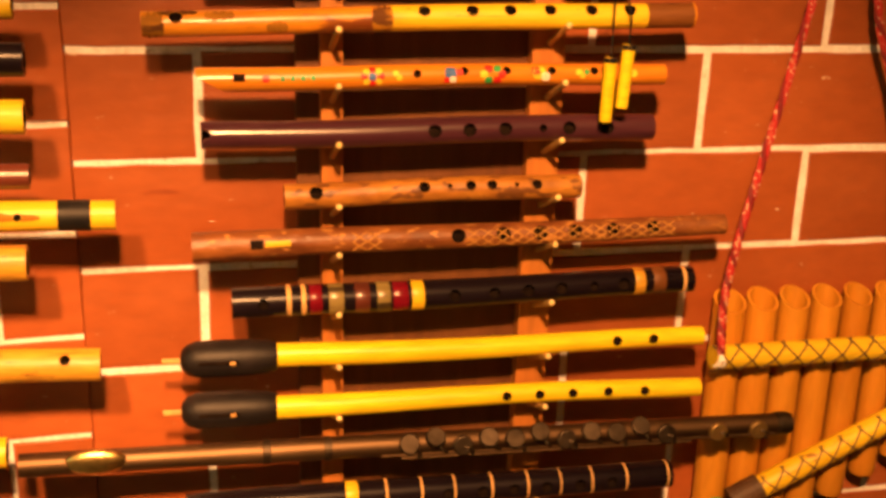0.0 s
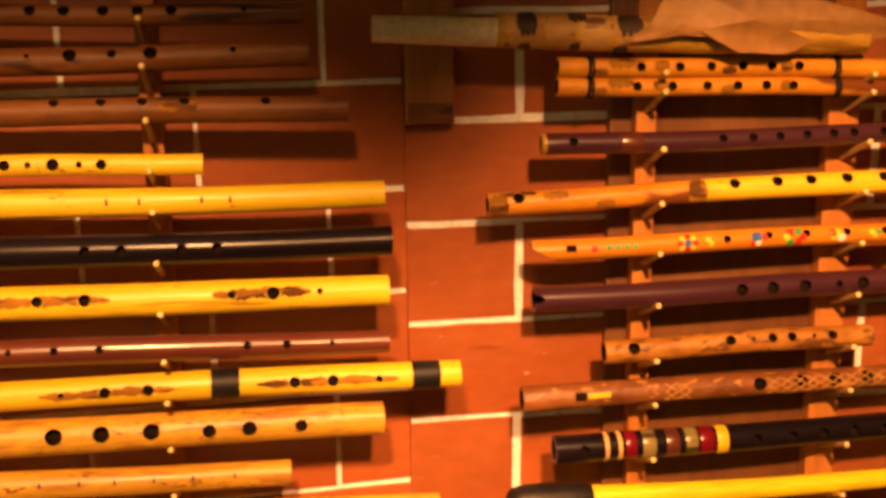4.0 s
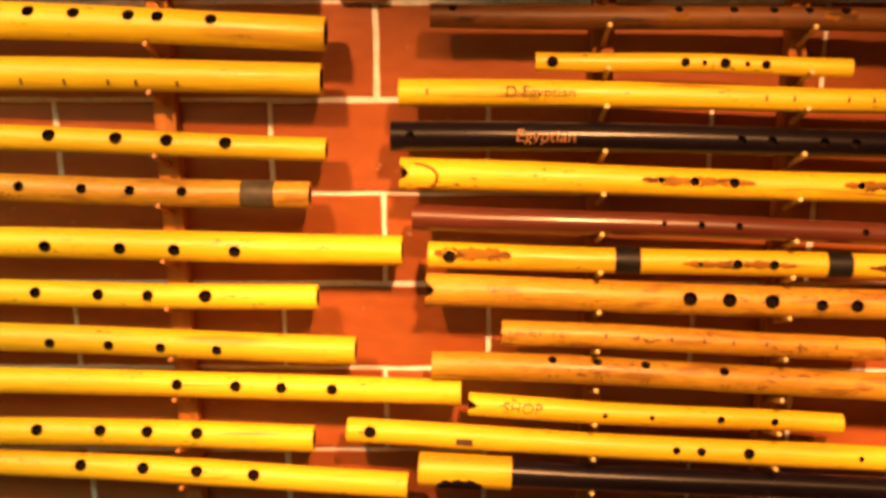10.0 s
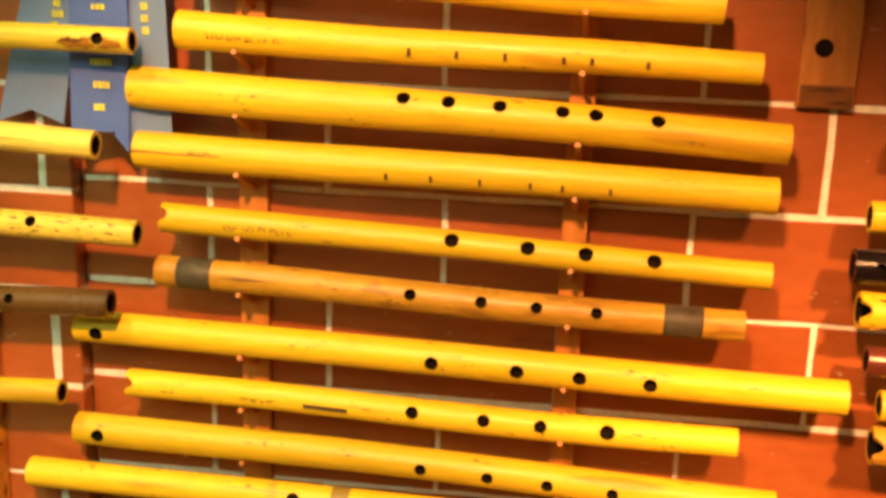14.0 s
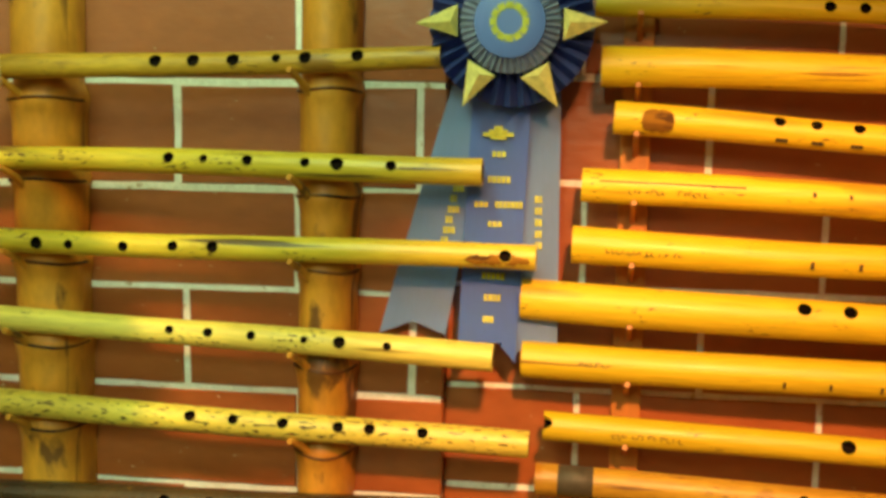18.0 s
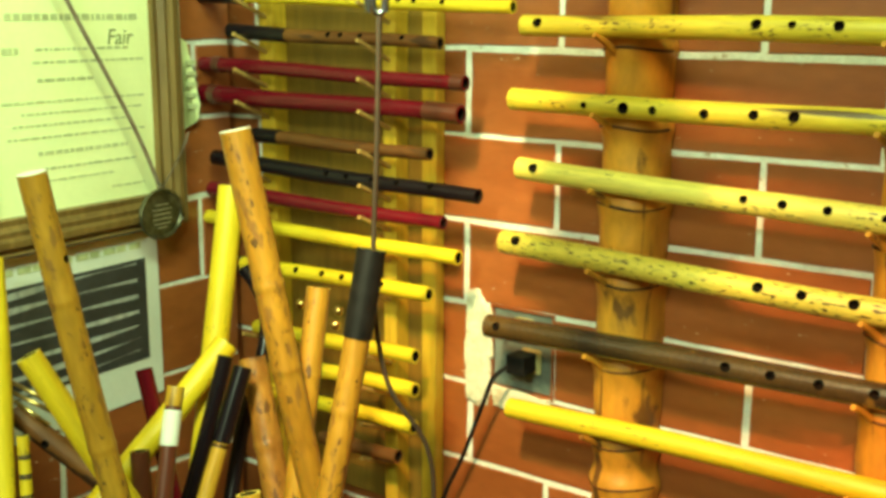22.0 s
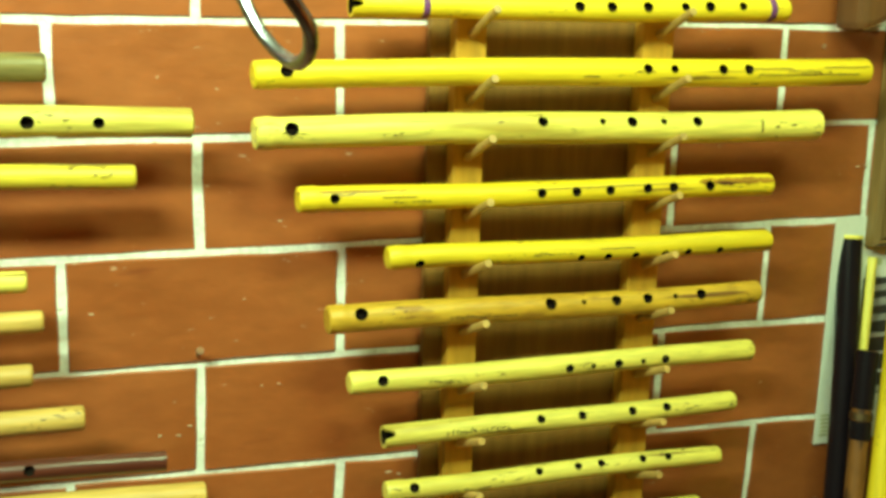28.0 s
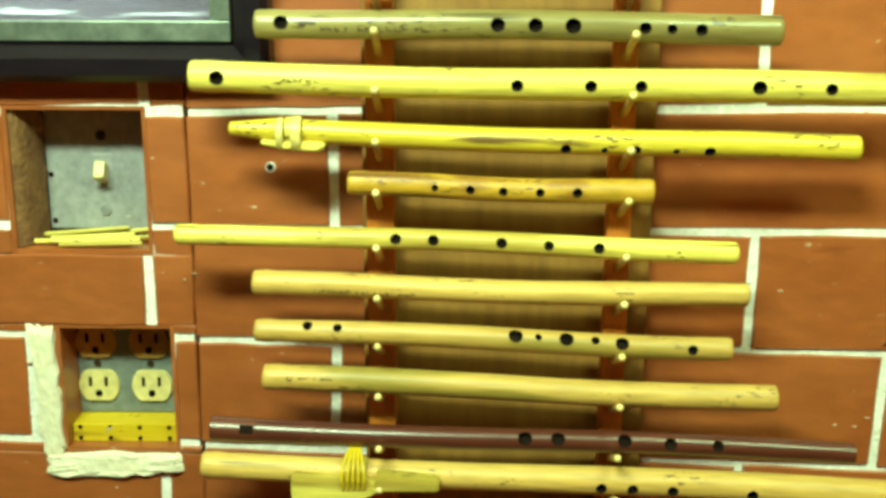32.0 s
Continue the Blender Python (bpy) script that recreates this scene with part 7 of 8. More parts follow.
for cu, cz, m_ in ((-1.79, 1.5225, AMBER_PLASTIC), (-1.7455, 1.5225, AMBER_PLASTIC), (-1.7895, 1.4845, IVORY), (-1.745, 1.4845, IVORY)):
    bm = bmesh.new()
    bmesh.ops.create_cone(bm, cap_ends=True, segments=32, radius1=0.0172, radius2=0.0165, depth=0.003, matrix=Matrix.Translation((cu, -0.0345, cz)) @ Matrix.Rotation(-math.pi / 2, 4, "X"))
    for v in bm.verts:
        v.co.z = cz + max(-0.0132, min(0.0132, v.co.z - cz))
    rc = part("receptacle", bm, m_, ot, "yellowed outlet receptacle")
    for du in (-0.0066, 0.0066):
        bm = bmesh.new()
        box(bm, cu + du - 0.0013, cu + du + 0.0013, -0.0329, -0.0322, cz, cz + 0.0078)
        part("slot", bm, HOLE_SHADE, rc)
    bm = bmesh.new()
    bmesh.ops.create_cone(bm, cap_ends=True, segments=12, radius1=0.0029, radius2=0.0029, depth=0.0008, matrix=Matrix.Translation((cu, -0.0326, cz - 0.0065)) @ Matrix.Rotation(math.pi / 2, 4, "X"))
    part("earth_hole", bm, HOLE_SHADE, rc)
for cu in (-1.79, -1.7455):
    bm = bmesh.new()
    bmesh.ops.create_cone(bm, cap_ends=True, segments=12, radius1=0.003, radius2=0.0026, depth=0.0012, matrix=Matrix.Translation((cu, -0.0354, 1.5035)) @ Matrix.Rotation(math.pi / 2, 4, "X"))
    part("screw", bm, STEEL, ot)


def rough_patch(sec, poly, thick, label, seed, parent=None):
    """A lumpy smear of plaster with an uneven outline."""
    rnd = random.Random(seed)
    bm = bmesh.new()
    cu, cz = sum(p[0] for p in poly) / len(poly), sum(p[1] for p in poly) / len(poly)
    edge = []
    for (a, b), (c, d) in zip(poly, poly[1:] + poly[:1]):
        for k in range(6):
            f = k / 6
            edge.append((a + (c - a) * f + rnd.uniform(-0.0022, 0.0022), b + (d - b) * f + rnd.uniform(-0.0022, 0.0022)))
    outer = [bm.verts.new((u, 0.0002, z)) for u, z in edge]
    mid = [bm.verts.new((u + (cu - u) * 0.1, thick * rnd.uniform(0.7, 1.0), z + (cz - z) * 0.1)) for u, z in edge]
    inn = [bm.verts.new((u + (cu - u) * 0.45, thick * rnd.uniform(0.85, 1.0), z + (cz - z) * 0.45)) for u, z in edge]
    n = len(edge)
    for q, w in ((outer, mid), (mid, inn)):
        for k in range(n):
            bm.faces.new((q[k], q[(k + 1) % n], w[(k + 1) % n], w[k]))
    bm.faces.new(inn)
    ob = part("plaster_smear", bm, ROUGH, None, smooth=False)
    ob.matrix_world = WALLS[sec]
    return tagged(ob, label, "plaster smear", "plaster smears")


rough_patch("B", [(-1.832, 1.549), (-1.8125, 1.547), (-1.8095, 1.5), (-1.8095, 1.445), (-1.812, 1.422), (-1.824, 1.424), (-1.83, 1.47)], 0.004, "rough pale plaster beside the wall outlet", 3)
rough_patch("B", [(-1.8255, 1.4395), (-1.716, 1.4405), (-1.714, 1.4255), (-1.77, 1.419), (-1.825, 1.4205)], 0.006, "rough pale plaster below the wall outlet", 4)

jb = lined_box("A3", 0.351, 0.441, 1.4224, 1.528, 0.03, "grey metal outlet box with a black plug", "wall_outlet", ROUGH)
bm = bmesh.new()
box(bm, 0.356, 0.438, -0.0295, -0.004, 1.428, 1.524, 0.001)
part("outlet_plate", bm, PLATE_DARK, jb, "grey galvanised outlet plate")
bm = bmesh.new()
box(bm, 0.398, 0.424, -0.0035, 0.001, 1.452, 1.482, 0.003)
part("receptacle", bm, IVORY, jb)
bm = bmesh.new()
box(bm, 0.386, 0.414, -0.0035, 0.001, 1.493, 1.517, 0.004)
part("receptacle", bm, IVORY, jb)
bm = bmesh.new()
box(bm, 0.394, 0.42, 0.0012, 0.03, 1.456, 1.48, 0.004)
plug = part("plug", bm, TAPE, jb, "black moulded plug")
bm = bmesh.new()
sweep(bm, curve_pts([(0.398, 0.026, 1.466), (0.385, 0.04, 1.452), (0.365, 0.035, 1.41), (0.335, 0.03, 1.34), (0.304, 0.03, 1.272), (0.28, 0.03, 1.18), (0.27, 0.02, 1.0), (0.27, 0.012, 0.6), (0.27, 0.012, 0.03)], 10), 0.0028, 8)
part("plug_cable", bm, TAPE, plug)
rough_patch("A3", [(0.317, 1.538), (0.336, 1.544), (0.346, 1.525), (0.354, 1.522), (0.356, 1.47), (0.354, 1.43), (0.352, 1.402), (0.335, 1.394), (0.318, 1.402), (0.314, 1.46)], 0.004, "rough cream plaster beside the outlet box", 6)
rough_patch("A3", [(0.356, 1.43), (0.44, 1.424), (0.438, 1.404), (0.39, 1.396), (0.356, 1.402)], 0.004, "rough cream plaster below the outlet box", 7)

# ---------------------------------------------------------------- frames and papers on the west wall
WALNUT = mat("ribbed_brown_frame", (0.12, 0.065, 0.02), (0.24, 0.14, 0.045), 0.4, 30, (1, 1, 0.1), 0.25, 120)
PAPER = mat("cream_certificate_paper", (0.74, 0.76, 0.42), (0.8, 0.82, 0.48), 0.7, 8, bump=0.02, grain=0.06)
HEAD_INK = mat("olive_grey_print", (0.2, 0.21, 0.1), (0.28, 0.3, 0.15), 0.7, 60, bump=0)
PRINT = mat("grey_print", (0.42, 0.44, 0.24), (0.56, 0.58, 0.34), 0.7, 60, bump=0)
WHITE_CARD = mat("white_card", (0.66, 0.66, 0.62), (0.74, 0.74, 0.7), 0.7, 10, bump=0.02, grain=0.08)
DARK_PRINT = mat("dark_grey_print", (0.025, 0.025, 0.03), (0.055, 0.055, 0.06), 0.5, 10, bump=0.02)
GREY_PRINT = mat("light_grey_print", (0.28, 0.28, 0.28), (0.5, 0.5, 0.5), 0.6, 30, (4, 1, 1), 0.02)


def picture_frame(name, sec, u0, u1, z0, z1, w, depth, material, label, category, steps):
    """A moulded frame of four mitred bars; steps: (share of width, height) of its profile."""
    th = thing(name, WALLS[sec], label, category)
    c = [(u0, z0), (u1, z0), (u1, z1), (u0, z1)]
    for i in range(4):
        bm = bmesh.new()
        a, b = Vector((c[i][0], 0, c[i][1])), Vector((c[(i + 1) % 4][0], 0, c[(i + 1) % 4][1]))
        d = (b - a).normalized()
        inn = Vector((-d.z, 0, d.x))
        loop = []
        for f, h in [(0, 0.002)] + steps + [(1, 0.002)]:
            p = a + (d + inn) * w * f
            q = b + (-d + inn) * w * f
            loop.append((bm.verts.new(p + Vector((0, h, 0))), bm.verts.new(q + Vector((0, h, 0)))))
        for (p, q), (r, s) in zip(loop, loop[1:]):
            bm.faces.new((p, q, s, r))
        part("frame_bar", bm, material, th)
    return th


GLASS = bpy.data.materials.new("picture_glass")
GLASS.use_nodes = True
_g = GLASS.node_tree.nodes["Principled BSDF"]
_g.inputs["Transmission Weight"].default_value, _g.inputs["Roughness"].default_value, _g.inputs["IOR"].default_value = 1.0, 0.02, 1.45

cert = picture_frame("certificate", "B", -0.452, -0.122, 1.598, 2.03, 0.046, 0.024, WALNUT, "framed cream certificate with a medal hung over it", "certificate",
                     [(0.02, 0.014), (0.12, 0.02), (0.2, 0.016), (0.32, 0.024), (0.48, 0.025), (0.55, 0.018), (0.68, 0.02), (0.8, 0.012), (0.95, 0.014)])
bm = bmesh.new()
box(bm, -0.41, -0.164, 0.002, 0.006, 1.64, 1.988)
sheet = part("certificate_sheet", bm, PAPER, cert, "cream certificate sheet")
rnd = random.Random(11)
for z, a, b, h in ((1.862, 0.15, 0.9, 0.012), (1.825, 0.12, 0.2, 0.012), (1.826, 0.3, 0.85, 0.005), (1.812, 0.28, 0.95, 0.005), (1.792, 0.3, 0.62, 0.006), (1.768, 0.1, 0.94, 0.004), (1.755, 0.2, 0.9, 0.004), (1.742, 0.15, 0.8, 0.004), (1.728, 0.12, 0.92, 0.004), (1.71, 0.28, 0.8, 0.007), (1.692, 0.25, 0.85, 0.004), (1.678, 0.3, 0.7, 0.004), (1.66, 0.2, 0.3, 0.004), (1.66, 0.7, 0.9, 0.004), (1.9, 0.2, 0.85, 0.012), (1.94, 0.3, 0.75, 0.008)):
    bm = bmesh.new()
    x = -0.41 + 0.246 * a
    while x < -0.41 + 0.246 * b:
        w = rnd.uniform(0.003, 0.014)
        box(bm, x, min(x + w, -0.41 + 0.246 * b + 0.002), 0.0061, 0.0066, z - h * 0.3, z + h * 0.3)
        x += w + 0.0026
    part("print_line", bm, PRINT, sheet)
c = bpy.data.curves.new("words", "FONT")
c.body, c.size, c.extrude, c.shear = "Fair", 0.026, 0.0002, 0.2
tmp = new("words", c)
me = bpy.data.meshes.new_from_object(tmp.evaluated_get(bpy.context.evaluated_depsgraph_get()))
bpy.data.objects.remove(tmp)
me.materials.append(HEAD_INK)
wd = new("inscription", me)
wd.parent = sheet
wd.matrix_basis = Matrix(((1, 0, 0, -0.235), (0, 0, 1, 0.0064), (0, 1, 0, 1.83), (0, 0, 0, 1)))

MEDAL = mat("dark_bronze_medal", (0.06, 0.055, 0.035), (0.16, 0.15, 0.1), 0.4, 60, bump=0.5, fine=120, metal=0.8)
RIBBON_GREY = mat("grey_pink_ribbon", (0.3, 0.22, 0.18), (0.4, 0.3, 0.25), 0.6, 60, bump=0.1)
med = thing("medal", WALLS["B"], "dark bronze medal on a thin grey ribbon", "medal")
bm = bmesh.new()
mu, mz = -0.184, 1.62
rings = [[bm.verts.new((mu + 1.25 * r * math.cos(2 * math.pi * k / 36), o, mz + 1.12 * r * math.sin(2 * math.pi * k / 36))) for k in range(36)] for r, o in ((0.028, 0.028), (0.029, 0.031), (0.028, 0.034), (0.0255, 0.0335), (0.0245, 0.0315))]
for q, w in zip(rings, rings[1:]):
    for k in range(36):
        bm.faces.new((q[k], q[(k + 1) % 36], w[(k + 1) % 36], w[k]))
bm.faces.new(rings[0]), bm.faces.new(rings[-1])
disc = part("disc", bm, MEDAL, med, smooth=True)
bm = bmesh.new()
for i, (w, z) in enumerate(((0.022, 0.012), (0.032, 0.006), (0.028, 0.0), (0.03, -0.006), (0.026, -0.012), (0.016, -0.017))):
    box(bm, mu - w / 2, mu + w / 2, 0.0314, 0.0328, mz + z - 0.0011, mz + z + 0.0011, 0.0004)
part("raised_lettering", bm, mat("worn_bronze_edge", (0.35, 0.33, 0.24), (0.45, 0.42, 0.3), 0.4, 60, bump=0.2, metal=0.6), disc, "worn raised lettering")
for pts in (((mu, 0.031, mz + 0.033), (-0.225, 0.030, 1.74), (-0.335, 0.029, 1.93), (-0.37, 0.027, 2.03)), ((mu + 0.004, 0.031, mz + 0.033), (-0.16, 0.030, 1.675), (-0.138, 0.029, 1.702), (-0.122, 0.02, 1.716))):
    bm = bmesh.new()
    line = curve_pts(pts, 8)
    vs = [(bm.verts.new(p + Vector((-0.0028, 0, -0.0014))), bm.verts.new(p + Vector((0.0028, 0, 0.0014)))) for p in line]
    for (a, b), (c_, d_) in zip(vs, vs[1:]):
        bm.faces.new((a, b, d_, c_))
    bmesh.ops.solidify(bm, geom=bm.faces[:], thickness=0.0008)
    part("ribbon", bm, RIBBON_GREY, med)
bm = bmesh.new()
sweep(bm, [(mu + 0.004 * math.cos(a), 0.031, mz + 0.034 + 0.004 * math.sin(a)) for a in (0, 1, 2, 3, 4, 5, 6.2)], 0.001, 6)
part("link", bm, MEDAL, med)

poster = thing("poster", WALLS["B"], "white bordered poster with grey stripes on black", "poster")
bm = bmesh.new()
box(bm, -0.492, -0.168, 0.0016, 0.0028, 1.378, 1.63)
sheet = part("paper", bm, WHITE_CARD, poster)
bm = bmesh.new()
box(bm, -0.448, -0.19, 0.003, 0.0036, 1.43, 1.562)
art = part("printed_panel", bm, DARK_PRINT, sheet)
for i in range(7):
    z = 1.55 - 0.0185 * i
    bm = bmesh.new()
    n = 16
    rows = []
    for k in range(n + 1):
        f = k / n
        hgt = 0.0032 * (1 - 0.6 * f) + 0.0014 * math.sin(6 * f + i)
        zz = z + 0.004 * math.sin(2.4 * f + i * 0.7) + 0.004 * f
        rows.append((bm.verts.new((-0.44 + 0.235 * f, 0.0041, zz - hgt)), bm.verts.new((-0.44 + 0.235 * f, 0.0041, zz + hgt))))
    for (a, b), (c_, d_) in zip(rows, rows[1:]):
        bm.faces.new((a, c_, d_, b))
    part("grey_stripe", bm, GREY_PRINT, art)
for i in range(12):
    a = -0.44 + i * 0.0205
    bm = bmesh.new()
    box(bm, a, a + 0.014 + 0.004 * (i % 2), 0.003, 0.0036, 1.576, 1.584)
    part("headline_word", bm, PRINT, sheet)
bm = bmesh.new()
for i in range(6):
    box(bm, -0.486, -0.466, 0.003, 0.0036, 1.387 + 0.0045 * i, 1.389 + 0.0045 * i)
part("small_print", bm, PRINT, sheet)

card = thing("paper_card", WALLS["B"], "cream paper card with dark print near the corner", "card")
bm = bmesh.new()
vs = [bm.verts.new(p) for p in ((-0.117, 0.003, 1.716), (-0.092, 0.009, 1.728), (-0.088, 0.01, 1.75), (-0.104, 0.006, 1.83), (-0.118, 0.003, 1.84))]
bm.faces.new(vs)
bmesh.ops.solidify(bm, geom=bm.faces[:], thickness=0.0008)
cs = part("sheet", bm, PAPER, card)
bm = bmesh.new()
for i in range(5):
    box(bm, -0.11, -0.092, 0.0085, 0.0095, 1.745 + 0.014 * i, 1.751 + 0.014 * i)
part("print_line", bm, PRINT, cs)

black = picture_frame("framed_picture", "B", -2.15, -1.6275, 1.741, 2.15, 0.03, 0.02, BLACK, "black framed dark picture with a silver inner edge", "picture",
                      [(0.03, 0.018), (0.2, 0.024), (0.6, 0.024), (0.9, 0.014)])
silver = mat("silver_inner_edge", (0.16, 0.19, 0.17), (0.26, 0.3, 0.27), 0.35, 50, bump=0.1, metal=0.6)
bm = bmesh.new()
for a, b, lo, hi in ((-2.12, -1.6575, 1.771, 1.786), (-2.12, -1.6575, 2.105, 2.12), (-2.12, -2.105, 1.786, 2.105), (-1.6725, -1.6575, 1.786, 2.105)):
    box(bm, a, b, 0.004, 0.012, lo, hi, 0.001)
part("silver_edge", bm, silver, black)
# pale blue streaks are the glass's reflections, painted onto the sheet
art_m = mat("violet_picture_with_glints", (0.035, 0.025, 0.05), (0.13, 0.11, 0.19), 0.4, 16, (0.5, 1, 7), 0.2, 60, spot_col=(0.5, 0.52, 0.66), spot_at=0.6, spot_scale=14)
bm = bmesh.new()
box(bm, -2.105, -1.6725, 0.002, 0.006, 1.786, 2.105)
part("picture_sheet", bm, art_m, black, "dark violet picture under glass, pale reflections painted in")
bm = bmesh.new()
box(bm, -2.105, -1.6725, 0.0075, 0.0095, 1.786, 2.105)
pane = part("glass_pane", bm, GLASS, black)
pane.visible_shadow = False

# wooden wedge with a pale back, hung above the flutes
wedge = thing("wooden_rattle", WALLS["B"], "brown wooden rattle with a pale back", "rattle")
bm = bmesh.new()
box(bm, -0.528, -0.478, 0.01, 0.05, 1.822, 1.92, 0.008, m=None)
for v in bm.verts:
    if v.co.z < 1.84 and v.co.x > -0.5:
        v.co.z += 0.012
part("body", bm, RACK_DARK, wedge)
bm = bmesh.new()
box(bm, -0.50, -0.462, 0.002, 0.0095, 1.826, 1.9, 0.002)
part("pale_back", bm, WHITE_CARD, wedge)

# a rusty nail in a joint, and a chipped screw hole
RUST = mat("rusty_iron", (0.16, 0.06, 0.025), (0.3, 0.13, 0.05), 0.7, 60, bump=0.3)
bm = bmesh.new()
rod(bm, (-1.1532, 0.0, 1.537), (-1.1532, 0.014, 1.546), 0.0016, 0.0016, 8)
rod(bm, (-1.1532, 0.014, 1.546), (-1.1532, 0.0155, 1.547), 0.0036, 0.0034, 12)
nail = part("nail", bm, RUST)
nail.matrix_world = WALLS["B"]
tagged(nail, "rusty nail in a joint of the brick wall", "nail")
bm = bmesh.new()
rod(bm, (-1.633, 0.0008, 1.676), (-1.633, 0.0019, 1.676), 0.0044, 0.004, 9)
chip = part("screw_hole", bm, MORTAR)
chip.matrix_world = WALLS["B"]
tagged(chip, "chipped screw hole with a pale rim in the brick", "hole")
bm = bmesh.new()
rod(bm, (-1.6335, 0.0012, 1.6765), (-1.6335, 0.0024, 1.6765), 0.0028, 0.0028, 12)
part("bore", bm, HOLE_SHADE, chip)

# ---------------------------------------------------------------- tied blocks on two flutes


def tied_block(outline, o0, o1, label):
    """A cut wooden block under a flute, tied on with string."""
    bm = bmesh.new()
    q, w = [[bm.verts.new((u, o, z)) for u, z in outline] for o in (o0, o1)]
    bm.faces.new(q), bm.faces.new(w)
    for k in range(len(q)):
        j = (k + 1) % len(q)
        bm.faces.new((q[k], q[j], w[j], w[k]))
    bmesh.ops.recalc_face_normals(bm, faces=bm.faces)
    bmesh.ops.bevel(bm, geom=list(bm.edges), offset=0.0012, segments=2, affect="EDGES")
    b_ = part("tied_block", bm, BAMBOO_PALE)
    b_.matrix_world = WALLS["B"]
    tagged(b_, label, "wood block", "tied wooden blocks")
    return b_


TAPE_CLEAR = mat("cream_paper_tape", (0.66, 0.52, 0.14), (0.76, 0.62, 0.22), 0.45, 60, bump=0.3)
blk = tied_block([(-1.6303, 1.7052), (-1.5849, 1.7039), (-1.5838, 1.7007), (-1.5898, 1.6974), (-1.6118, 1.6989), (-1.6296, 1.7020)], 0.044, 0.06, "pale wooden block taped under a flute")
for x0, x1, g in ((-1.6086, -1.6006, 0.0112), (-1.619, -1.6134, 0.0104)):
    bm = bmesh.new()
    prof = [(x0, g - 0.0012), (x0 + 0.0008, g), (x1 - 0.0008, g), (x1, g - 0.0012)]
    rings = [[bm.verts.new((u, 0.0525 + r * math.cos(2 * math.pi * k / 24), 1.7091 + 1.12 * r * math.sin(2 * math.pi * k / 24))) for k in range(24)] for u, r in prof]
    for q, w in zip(rings, rings[1:]):
        for k in range(24):
            bm.faces.new((q[k], q[(k + 1) % 24], w[(k + 1) % 24], w[k]))
    part("tape_wrap", bm, TAPE_CLEAR, blk, "cream tape wrap", smooth=True)
blk = tied_block([(-1.6138, 1.4530), (-1.5786, 1.4502), (-1.5657, 1.4559), (-1.5514, 1.4459), (-1.5500, 1.4542), (-1.5021, 1.4501), (-1.5029, 1.4427), (-1.5472, 1.4422), (-1.5609, 1.4346), (-1.6135, 1.4350)], 0.052, 0.074, "angled pale wooden block tied under a flute")
bm = bmesh.new()
bu, bz = -1.5667, 1.4525
for i in range(5):
    du = 0.0035 * (i - 2)
    sweep(bm, [(bu + du * 0.5 + 0.016 * math.cos(a) * 0.15 * (i - 2), 0.056 + 0.0205 * math.cos(a), bz + 0.0175 * math.sin(a)) for a in [2 * math.pi * k / 16 for k in range(17)]], 0.0013, 6)
part("yellow_string", bm, BAMBOO, blk, "yellow string binding")

# ---------------------------------------------------------------- bin of standing flutes in the corner
BX, BY, RIM = 0.235, -0.36, 1.275
stand = thing("side_table", pose(BX + 0.02, BY - 0.02, 0), "plain dark wooden side table in the corner", "table")
bm = bmesh.new()
box(bm, -0.23, 0.25, -0.25, 0.23, 0.72, 0.75, 0.004)
part("tabletop", bm, RACK_DARK, stand)
for sx, sy in itertools.product((-0.2, 0.22), (-0.22, 0.2)):
    bm = bmesh.new()
    box(bm, sx - 0.02, sx + 0.02, sy - 0.02, sy + 0.02, 0, 0.72, 0.002)
    part("leg", bm, RACK_DARK, stand)
BIN = mat("dark_brown_bin", (0.02, 0.012, 0.009), (0.035, 0.02, 0.014), 0.45, 20, bump=0.1)
bin_ = thing("flute_bin", pose(BX, BY, 0.75), "dark brown bin holding standing flutes", "bin")
bm = bmesh.new()
prof = [(0.0, 0.0), (0.16, 0.0), (0.195, RIM - 0.755), (0.2, RIM - 0.75), (0.195, RIM - 0.752), (0.19, RIM - 0.76), (0.155, 0.006), (0.0, 0.006)]
rings = [[bm.verts.new((max(r, 0.001) * math.cos(2 * math.pi * k / 48), max(r, 0.001) * math.sin(2 * math.pi * k / 48), z)) for k in range(48)] for r, z in prof]
for q, w in zip(rings, rings[1:]):
    for k in range(48):
        bm.faces.new((q[k], q[(k + 1) % 48], w[(k + 1) % 48], w[k]))
part("bin_body", bm, BIN, bin_, smooth=True)


